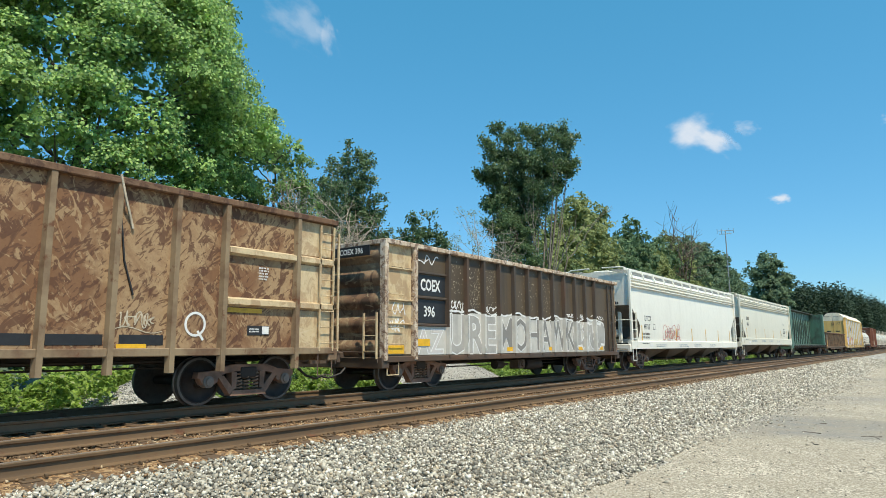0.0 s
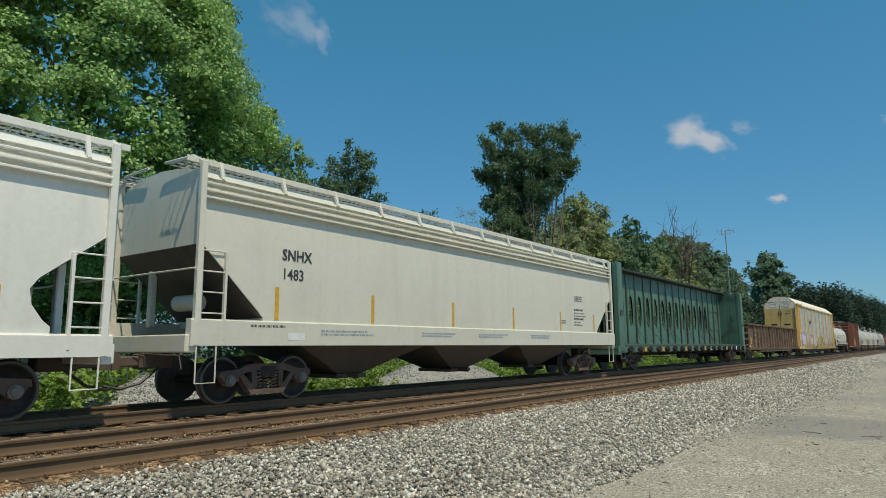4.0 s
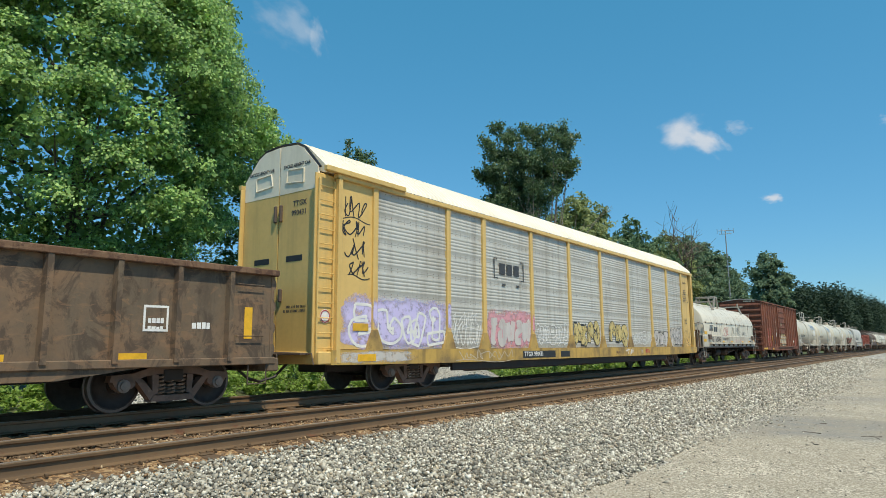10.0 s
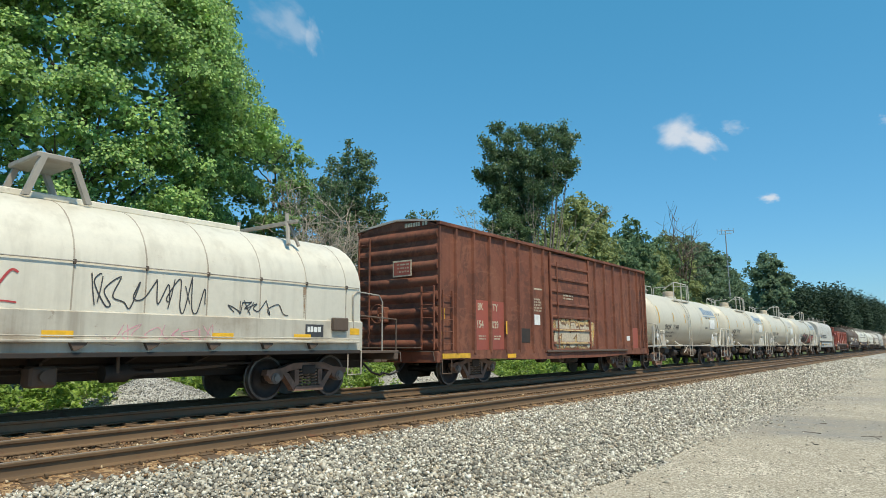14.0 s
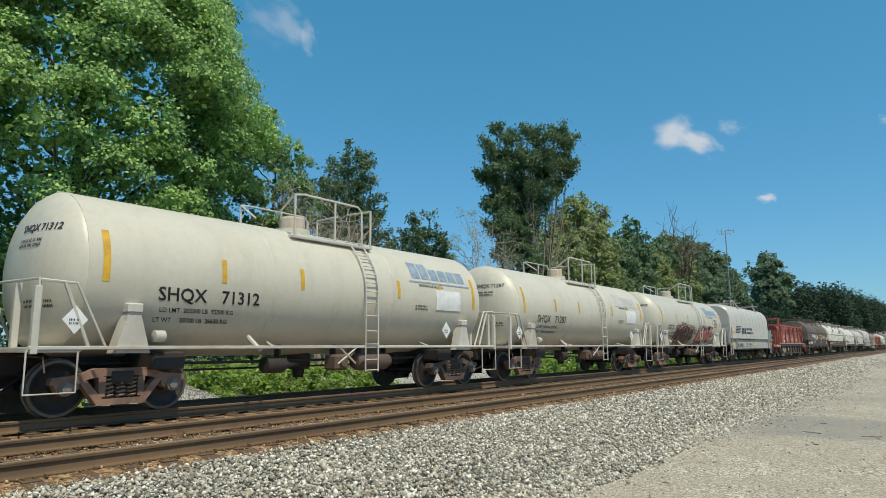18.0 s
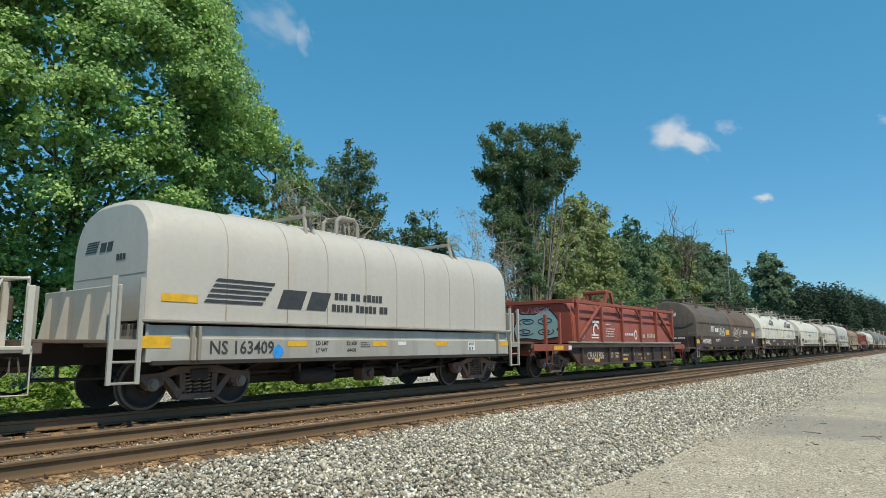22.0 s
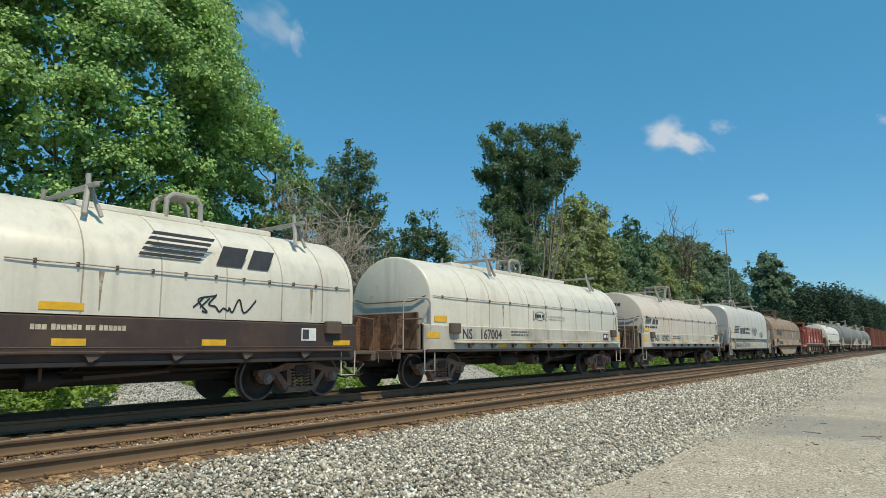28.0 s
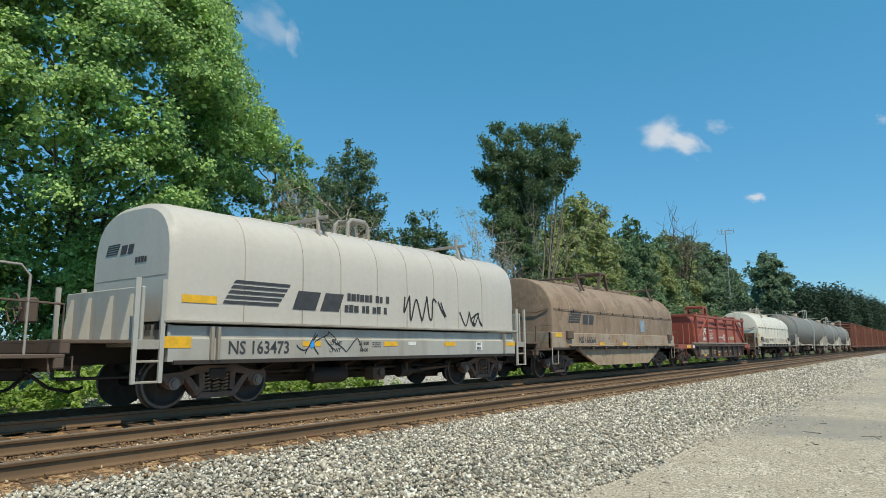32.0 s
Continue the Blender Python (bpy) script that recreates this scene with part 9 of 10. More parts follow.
def hood(c, x0, x1, zb, zs, zt, half, mat, power, label, seams, round_end=0.05, seam=None):
    e = 0.965 if round_end < 0.2 else 0.945
    rings = [hood_ring(x0, zb, zs, zt, half, e, power=power), hood_ring(x0 + round_end * 0.35, zb, zs, zt, half, 0.988, power=power), hood_ring(x0 + round_end, zb, zs, zt, half, power=power),
             hood_ring(x1 - round_end, zb, zs, zt, half, power=power), hood_ring(x1 - round_end * 0.35, zb, zs, zt, half, 0.988, power=power), hood_ring(x1, zb, zs, zt, half, e, power=power)]
    h = part("hood", Geo().loft([r[::-1] for r in rings]), mat, c, label)
    for x in seams:
        a = hood_ring(x - 0.012, zb + 0.02, zs, zt, half + 0.004, power=power)
        b = hood_ring(x + 0.012, zb + 0.02, zs, zt, half + 0.004, power=power)
        part("seam", Geo().loft([a[::-1], b[::-1]]), M_SEAM if seam is None else seam, h)
    return h


def hood_fittings(h, x0, x1, zs, zt, half, mat, bead=True, hoop="arch", spreaders=(0.2, 0.8)):
    Lh = x1 - x0
    steel = M_FRAME if mat in (P_HOODDARK, P_HOODRUST, P_HOODTAN) else P_ROOFMETAL
    if bead:
        z = zs + 0.06
        for e in (-1, 1):
            part("tie_rope", Geo().pipe([(x0 + 0.1, e * (half + 0.02), z)] + [(x0 + 0.1 + (Lh - 0.2) * k / 12, e * (half + 0.03), z - 0.006 * (k % 2)) for k in range(1, 12)] + [(x1 - 0.1, e * (half + 0.02), z)], 0.011, 5), steel, h, "thin hold-down rod")
            for k in range(11):
                x = x0 + 0.5 + (Lh - 1.0) * k / 10
                part("rod_bracket", Geo().box(x - 0.018, x + 0.018, *sorted((e * (half - 0.02), e * (half + 0.045))), z - 0.045, z + 0.03, 0.006), M_FRAME, h)
        part("end_rod", Geo().pipe([(x0 - 0.02, -half + 0.15, z), (x0 - 0.04, -half * 0.6, z - 0.12), (x0 - 0.04, half * 0.6, z - 0.12), (x0 - 0.02, half - 0.15, z)], 0.016, 5), M_FRAME, h)
    mid = (x0 + x1) / 2
    part("roof_saddle", Geo().box(mid - Lh * 0.30, mid + Lh * 0.30, -0.28, 0.28, zt - 0.03, zt + 0.09, 0.02), mat, h)
    if hoop == "arch":
        for y in (-0.24, 0.24):
            pts = [(mid - 0.38, y, zt + 0.05), (mid - 0.36, y, zt + 0.40), (mid - 0.24, y, zt + 0.52), (mid + 0.24, y, zt + 0.52), (mid + 0.36, y, zt + 0.40), (mid + 0.38, y, zt + 0.05)]
            part("lifting_arch", Geo().pipe(pts, 0.055, 8), steel, h, "steel lifting arch")
        part("arch_plate", Geo().box(mid - 0.3, mid + 0.3, -0.26, 0.26, zt + 0.49, zt + 0.53, 0.01), steel, h)
    else:
        for y in (-0.55, 0.55):
            part("lifting_leg", Geo().prism([(mid - 0.50, zt - 0.05), (mid - 0.40, zt - 0.05), (mid - 0.18, zt + 0.62), (mid - 0.28, zt + 0.62)], "y", y - 0.05, y + 0.05), steel, h)
            part("lifting_leg", Geo().prism([(mid + 0.58, zt - 0.05), (mid + 0.30, zt + 0.62), (mid + 0.20, zt + 0.62), (mid + 0.48, zt - 0.05)], "y", y - 0.05, y + 0.05), steel, h)
        part("lifting_beam", Geo().box(mid - 0.34, mid + 0.34, -0.6, 0.6, zt + 0.60, zt + 0.70, 0.02), steel, h, "steel lifting frame")
    for f in spreaders:
        x = x0 + Lh * f
        if bead:
            run = [(x + 0.02, zs - 0.02), (x + 0.11, zs - 0.02), (x + 0.085, zs - 0.3), (x + 0.07, zs - 0.66), (x + 0.055, zs - 0.66), (x + 0.04, zs - 0.25)]
            part("rust_run", Geo().prism(run, "y", -half - 0.003, -half + 0.001), M_RUSTRUN, h, "brown rust run below a bracket")
        zs2 = zs + (zt - zs) * 0.78
        for e in (-1, 1):
            part("guide_arm", Geo().pipe([(x - 0.14, e * half * 0.78, zs2 - 0.05), (x, e * half * 0.62, zt + 0.22)], 0.05, 6), steel, h)
            part("guide_arm", Geo().pipe([(x + 0.14, e * half * 0.78, zs2 - 0.05), (x + 0.02, e * half * 0.62, zt + 0.22)], 0.04, 6), steel, h)
            part("guide_horn", Geo().cyl((x, e * half * 0.62, zt + 0.18), (x, e * half * 0.60, zt + 0.42), 0.045, 8), steel, h)
        part("guide_beam", Geo().box(x - 0.04, x + 0.04, -half * 0.85, half * 0.85, zt + 0.16, zt + 0.24, 0.012), steel, h)


def coil_frame(c, x0, x1, e0, e1, zb, zt, mat, ribs=True, posts=False, half=1.45, plat_z=1.0, shelf=0.44, recess=0.0):
    """The trough below the covers, its end platforms and running gear; e0, e1: ends of the car."""
    for e in (-1, 1):
        part("side_girder", Geo().prism(([(e * (half - 0.10), zb), (e * (half + 0.02), zb), (e * (half + 0.02), zt - recess - 0.03), (e * (half - 0.05), zt - recess), (e * (half - 0.05), zt), (e * (half - 0.10), zt)] if recess else
                                       [(e * (half - 0.10), zb), (e * (half + 0.02), zb), (e * (half + 0.02), zt - 0.02), (e * (half - 0.02), zt), (e * (half - 0.10), zt)])[::(1 if e > 0 else -1)], "x", x0, x1), mat, c, "riveted side girder")
        part("bottom_flange", Geo().box(x0 + 0.1, x1 - 0.1, *sorted((e * (half - 0.06), e * (half + 0.06))), zb - 0.06, zb + 0.02, 0.01), M_STEEL, c)
        zh = zt - shelf
        if shelf:
            part("side_shelf", Geo().box(x0 + 1.3, x1 - 0.2, *sorted((e * (half + 0.0), e * (half + 0.13))), zh - 0.05, zh, 0.012), mat, c, "narrow ledge along the girder")
            part("ledge_rod", Geo().cyl((x0 + 1.3, e * (half + 0.11), zh + 0.05), (x1 - 0.2, e * (half + 0.11), zh + 0.05), 0.014, 5), mat, c)
        if ribs:
            n = 9
            for k in range(n):
                x = x0 + 2.1 + (x1 - x0 - 3.6) * k / (n - 1)
                part("bracket", Geo().prism([(x - 0.16, zh - 0.05), (x + 0.10, zh - 0.05), (x + 0.08, zh - 0.09), (x - 0.05, zh - 0.17), (x - 0.10, zh - 0.17)], "y", *sorted((e * (half + 0.0), e * (half + 0.10)))), M_FRAME, c)
        for x in (() if posts else (x0 + (1.3 if shelf < 0.5 else 0.8), x1 - 0.75)):
            part("hood_stop", Geo().box(x - 0.22, x + 0.22, *sorted((e * half, e * (half + 0.12))), zt - 0.22, zt + 0.06, 0.02), M_FRAME, c, "rusty hood stop")
    zb = max(zb, zt - 0.58)
    part("trough", Geo().prism([(-half + 0.08, zt - 0.05), (-0.5, zb - 0.25), (0.5, zb - 0.25), (half - 0.08, zt - 0.05)], "x", x0 + 0.2, x1 - 0.2), M_STEEL, c)
    for x, xe, s in ((x0, e0, -1), (x1, e1, 1)):
        part("end_wall", Geo().box(*sorted((x, x - s * 0.06)), -half + 0.02, half - 0.02, plat_z, zt + 0.02, 0.01), mat, c)
        part("end_platform", Geo().box(*sorted((x, xe)), -half, half, plat_z - 0.06, plat_z, 0.01), M_FRAME, c, "rusty end platform")
        part("stub_sill", Geo().box(*sorted((xe, x - s * 2.2)), -0.28, 0.28, plat_z - 0.42, plat_z - 0.05, 0.02), M_STEEL, c)
        part("end_sill", Geo().box(*sorted((xe, xe - s * 0.15)), -half, half, plat_z - 0.22, plat_z - 0.04, 0.02), M_FRAME, c)
        for e in (-1, 1):
            lx = (x0 + 0.02 if s < 0 else x1 - 0.45)
            if not posts:
                stirrup(c, lx, e * (half + 0.02), P_RAILING, 0.42, 0.48, zb)
            if posts:
                for px in (x + s * 0.13, x + s * 0.60):
                    part("stanchion", Geo().prism([(px - 0.035, 0.5), (px + 0.035, 0.5), (px + 0.045, 2.25), (px - 0.045, 2.25)], "y", *sorted((e * (half + 0.0), e * (half + 0.05)))), P_SILLLIGHT, c, "tall worn ladder post")
            else:
                part("corner_rail", Geo().pipe([(xe - s * 0.05, e * (half - 0.05), plat_z - 0.02), (xe - s * 0.05, e * (half - 0.05), plat_z + 0.75), (x, e * (half - 0.05), plat_z + 0.8)], 0.02, 6), M_FRAME, c)
        truck(c, x - s * 1.25)
        coupler(c, xe, s)
    brake_wheel(c, e0 + 0.1, 0.7, plat_z + 0.55, -1, M_FRAME)
    L = x1 - x0
    part("centre_sill", Geo().box(x0 + 2.0, x1 - 2.0, -0.25, 0.25, zb - 0.55, zb - 0.2, 0.02), M_STEEL, c)
    xm, zg = x0 + L * 0.5, max(zb, zt - 0.58) - 0.42
    part("air_reservoir", Geo().lathe([(-0.55, 0.02), (-0.52, 0.14), (-0.45, 0.18), (0.45, 0.18), (0.52, 0.14), (0.55, 0.02)], (xm - 1.5, -0.85, zg), "x", 14), M_STEEL, c)
    part("brake_cylinder", Geo().lathe([(-0.3, 0.02), (-0.3, 0.15), (0.1, 0.15), (0.28, 0.05), (0.6, 0.03)], (xm + 1.3, -0.8, zg), "x", 12), M_STEEL, c)
    part("control_valve", Geo().box(xm - 0.2, xm + 0.2, -1.1, -0.75, zg - 0.17, zg + 0.15, 0.04).cyl((xm, -1.18, zg), (xm, -1.05, zg), 0.09, 10), M_FRAME, c)
    part("brake_lever", Geo().prism([(xm + 1.9, zg - 0.02), (xm + 3.4, zg + 0.06), (xm + 3.4, zg + 0.10), (xm + 1.9, zg + 0.05)], "y", -0.82, -0.78), M_FRAME, c)
    part("brake_rod", Geo().cyl((x0 + 2.0, -0.45, zg + 0.02), (x1 - 2.0, -0.45, zg + 0.02), 0.02, 6), M_STEEL, c)
    for k in range(7):
        x = x0 + 2.4 + (L - 4.8) * k / 6
        part("cross_bearer", Geo().prism([(-half + 0.08, zb - 0.02), (-half + 0.08, zb - 0.10), (-0.35, zg + 0.02), (0.35, zg + 0.02), (half - 0.08, zb - 0.10), (half - 0.08, zb - 0.02)], "x", x - 0.03, x + 0.03), M_STEEL, c)
    for x in (xm - 2.0, xm - 1.0, xm + 0.0, xm + 1.2):
        part("gear_hanger", Geo().box(x - 0.025, x + 0.025, -0.95, -0.90, zg, zb, 0.006), M_FRAME, c)
    part("train_pipe", Geo().cyl((e0 + 0.3, -0.7, zb - 0.3), (e1 - 0.3, -0.7, zb - 0.3), 0.03, 6), M_STEEL, c)


def reflectors(c, spots, z, y, w=0.45, h=0.13):
    for x in spots:
        patch(c, x, x + w, z, z + h, y, M_YELLOW)


def comb(x0, x1, step, z0, z1):
    """Outline of a strip with a row of notches along its lower edge."""
    line, n = [(x1, z1 + 0.03), (x0, z1 + 0.03)], int((x1 - x0) / step)
    for k in range(n):
        x = x0 + k * step
        line += [(x, z0), (x + step * 0.5, z0), (x + step * 0.55, z1 - 0.01), (x + step * 0.95, z1 - 0.01)]
    return line + [(x1, z0)]


def round_coil(label, u0, hood_m, sill_m, number, seed, hoop, marks=(4.45, 6.55, 9.4, 11.3), mark_z=1.25):
    c = car_root("coil_car", label, "coil car", u0)
    x0, x1, zb = 0.60, 13.3, 1.64
    coil_frame(c, 0.28, 13.3, -0.75, 14.6, 1.00, 1.66, sill_m)
    for xb, s in ((0.28, -1), (13.3, 1)):
        part("end_bulkhead", Geo().box(*sorted((xb, xb + s * 0.07)), -1.30, 1.30, 1.02, 1.98, 0.02), P_RIM, c, "rusty end bulkhead")
        for y in (-0.75, 0.0, 0.75):
            part("bulkhead_gusset", Geo().prism([(xb + s * 0.06, 1.0), (xb + s * 0.48, 1.0), (xb + s * 0.12, 1.92), (xb + s * 0.06, 1.92)], "y", y - 0.02, y + 0.02), P_RIM, c)
        for e in (-1, 1):
            part("end_rail", Geo().pipe([(xb + s * 0.75, e * 1.40, 1.0), (xb + s * 0.75, e * 1.40, 2.15), (xb + s * 0.62, e * 1.40, 2.30), (xb - s * 0.15, e * 1.44, 2.34), (xb - s * 0.28, e * 1.45, 2.24), (xb - s * 0.28, e * 1.46, 1.5)], 0.02, 6), P_ROOFMETAL, c, "bent end handrail")
    h = hood(c, x0, x1, zb, 2.36, 3.57, 1.43, hood_m, 2.0, "round-topped steel coil cover", [1.1 + 1.17 * k for k in range(1, 11)])
    hood_fittings(h, x0, x1, 2.36, 3.57, 1.43, hood_m, True, hoop, (0.28, 0.86))
    Y = -1.472
    words("NS", 0.40, 1.98, 1.30, Y - 0.004, M_DARKTEXT, c, 1.0)
    words(number, 0.40, 2.85, 1.30, Y - 0.004, M_DARKTEXT, c, 1.0)
    bars(c, 4.6, 1.50, Y, 2, 1.4, 0.06, M_DARKTEXT, seed)
    patch(c, 0.75, 1.3, 1.74, 1.90, -1.442, M_YELLOW, "warning_label", "yellow warning label")
    patch(c, 0.40, 0.95, 1.30, 1.46, Y, M_YELLOW)
    reflectors(c, marks, mark_z, -1.474, 0.45, 0.10)
    for e in (-1, 1):
        part("pierced_flange", Geo().prism(comb(0.4, 13.2, 0.085, 0.94, 1.01), "y", *sorted((e * 1.475, e * 1.487))), sill_m, c, "light flange with a row of notches")
    patch(c, 12.9, 13.2, 1.36, 1.50, Y, M_YELLOW)
    patch(c, 11.6, 12.1, 1.30, 1.56, Y, M_DARKTEXT, "data_label")
    bars(c, 11.65, 1.4, Y - 0.004, 1, 0.4, 0.12, M_WHITE, seed + 2)
    bars(c, -0.9, 1.62, 0.215, 1, 0.8, 0.10, M_DARKTEXT, seed + 1, face="end")
    bars(c, 0.0, 1.52, 0.215, 2, 0.9, 0.05, M_DARKTEXT, seed + 3, face="end")
    return c


c = round_coil("white round-topped coil car with striped emblem and tags", 140.0, P_HOOD, P_SILLGREY, "165145", 111, "frame")
stripe_logo(c, 1.78, 1.90, 1.75, 0.36, -1.437, M_DARKTEXT)
scrawl(c, 3.95, 4.6, 1.85, 2.1, -1.438, M_SILVER, 51, 4, 0.025)
scrawl(c, 4.9, 6.2, 1.75, 2.2, -1.438, M_REDINK, 52, 5, 0.035, label="red sprayed tag")
scrawl(c, 7.2, 9.3, 1.72, 2.3, -1.438, M_DARKTEXT, 53, 8, 0.022)
scrawl(c, 9.8, 11.2, 1.72, 1.98, -1.438, M_DARKTEXT, 54, 6, 0.02)
scrawl(c, 7.4, 9.6, 1.2, 1.5, -1.476, M_PINK, 55, 7, 0.02)
words("N", 0.42, 0.585, 2.72, -0.25, M_DARKTEXT, c, 1.0, face="end")

c = round_coil("white round-topped coil car with an outlined emblem", 292.6, P_HOOD, P_SILLGREY, "167004", 121, "arch", (3.85, 5.5, 7.8, 10.3), 1.05)
g = Geo()
ribbon(g, [(6.1, 1.92), (6.25, 2.0), (6.45, 1.93), (6.65, 1.93), (6.85, 2.0), (7.02, 1.92), (7.02, 2.22), (6.85, 2.14), (6.65, 2.22), (6.45, 2.22), (6.25, 2.14), (6.1, 2.22), (6.1, 1.92)], 0.02, -1.438)
part("emblem_outline", g, M_DARKTEXT, c, "scalloped outline emblem")
bars(c, 6.2, 2.02, -1.438, 1, 0.65, 0.12, M_DARKTEXT, 5)
bars(c, 7.15, 2.06, -1.438, 2, 1.3, 0.06, M_SILVER, 6)

c = round_coil("cream round-topped coil car with dark emblem", 308.2, P_HOOD2, P_SILLGREY, "163972", 131, "frame")
stripe_logo(c, 0.85, 2.08, 1.75, 0.30, -1.437, M_DARKTEXT)
bars(c, 0.85, 1.90, -1.438, 1, 1.9, 0.10, M_DARKTEXT, 7)
stripe_logo(c, 0.35, 2.92, 0.75, 0.16, 0.596, M_DARKTEXT, face="end")

c = round_coil("white round-topped coil car", 370.6, P_HOOD, P_SILLGREY, "162210", 141, "arch")


def square_coil(label, u0, number, seed, tag):
    c = car_root("coil_car", label, "coil car", u0)
    x0, x1 = 0.02, 11.62
    coil_frame(c, 0.02, 11.55, -1.70, 13.2, 0.85, 1.47, P_SILLLIGHT, False, True, 1.45, 1.22, 0, 0.20)
    h = hood(c, x0, x1, 1.55, 2.50, 3.80, 1.43, P_HOODGREY, 3.1, "boxy light grey coil cover with rounded shoulders", (1.55, 3.0, 4.1, 5.3, 6.4, 7.5, 8.6, 9.8), 0.26)
    hood_fittings(h, x0, x1, 2.50, 3.80, 1.43, P_HOODGREY, False, "arch", (0.33, 0.80))
    for e in (-1, 1):
        part("hood_lip", Geo().box(x0 - 0.12, x1 + 0.08, *sorted((e * 1.40, e * 1.52)), 1.51, 1.57, 0.015), P_ROOFMETAL, c, "stained lower lip of the cover")
        for x in (0.85, 0.98, 10.9):
            part("girder_rib", Geo().box(x - 0.03, x + 0.03, *sorted((e * 1.44, e * 1.54)), 0.86, 1.46, 0.01), P_ROOFMETAL, c)
    Y = -1.472
    stripe_logo(c, 1.05, 1.86, 3.05, 0.50, -1.437, M_DARKTEXT)
    bars(c, 4.30, 2.12, -1.437, 1, 1.6, 0.17, M_DARKTEXT, seed)
    bars(c, 4.22, 1.86, -1.437, 1, 1.8, 0.17, M_DARKTEXT, seed + 1)
    words("NS " + number, 0.34, 1.20, 0.97, Y - 0.004, M_DARKTEXT, c, 0.95)
    patch(c, 0.25, 0.95, 1.88, 2.02, -1.437, M_YELLOW, "warning_label")
    patch(c, -0.12, 0.45, 1.08, 1.28, Y, M_YELLOW)
    reflectors(c, (3.0, 5.5, 7.9, 11.05), 1.10, Y, 0.5, 0.11)
    for body, x, z in (("LD LMT", 3.75, 1.13), ("321600", 4.65, 1.13), ("LT WT", 3.75, 0.98), ("64400", 4.68, 0.98)):
        words(body, 0.115, x, z, Y - 0.003, M_DARKTEXT, c, 0.95)
    bars(c, 5.1, 1.17, Y, 3, 0.35, 0.03, M_DARKTEXT, seed + 3)
    patch(c, 6.4, 6.7, 1.12, 1.21, Y, M_WHITE, "data_label")
    patch(c, 9.4, 9.72, 0.98, 1.22, Y, M_WHITE, "data_label")
    bars(c, 9.45, 1.12, Y - 0.004, 2, 0.2, 0.08, M_DARKTEXT, seed + 4)
    stripe_logo(c, 0.95, 2.85, 1.05, 0.22, 0.015, M_DARKTEXT, face="end")
    bars(c, -0.6, 2.65, 0.015, 1, 0.4, 0.12, M_DARKTEXT, seed + 5, face="end")
    bars(c, -1.2, 1.40, 0.0, 1, 0.9, 0.12, M_DARKTEXT, seed + 6, face="end")
    part("end_seam", Geo().box(0.016, 0.04, -1.28, 1.28, 2.36, 2.38, 0.002), P_ROOFMETAL, c)
    for e in (-1, 1):
        for x in (-0.35, 11.92):
            for z, tall in ((0.50, 0.04), (0.84, 0.04), (1.06, 0.16)):
                part("ladder_step", Geo().box(x - 0.24, x + 0.24, *sorted((e * 1.42, e * 1.49)), z, z + tall, 0.008), P_ROOFMETAL, c)
    for x, sgn in ((-0.42, -1), (12.02, 1)):
        part("end_bulkhead", Geo().box(x - 0.03, x + 0.03, -1.40, 1.40, 1.10, 2.12, 0.015), P_SILLLIGHT, c, "stained grey end bulkhead")
        for y in (-1.1, -0.4, 0.4, 1.1):
            part("bulkhead_gusset", Geo().prism([(x, 1.20), (x + sgn * 0.22, 1.20), (x + sgn * 0.08, 2.0), (x, 2.0)], "y", y - 0.02, y + 0.02), P_SILLLIGHT, c)
    if tag:
        scrawl(c, 6.2, 8.0, 1.72, 2.42, -1.439, M_BLACK, 61, 5, 0.05, 0.05, label="black sprayed tag")
        scrawl(c, 8.5, 9.9, 1.68, 2.08, -1.439, M_BLACK, 62, 4, 0.045)
        scrawl(c, 3.0, 5.0, 0.92, 1.4, -1.477, M_BLACK, 63, 5, 0.025)
        blob(c, 3.25, 1.15, 0.07, 0.08, -1.476, M_BLUE, 3, "paint_spot")
    else:
        blob(c, 2.75, 1.0, 0.13, 0.13, -1.476, M_BLUE, 3, "paint_spot", "bright blue paint spot")
    return c


square_coil("light grey boxy coil car with striped emblem", 227.1, "163409", 151, False)
square_coil("light grey boxy coil car with black tags", 324.42, "163473", 161, True)


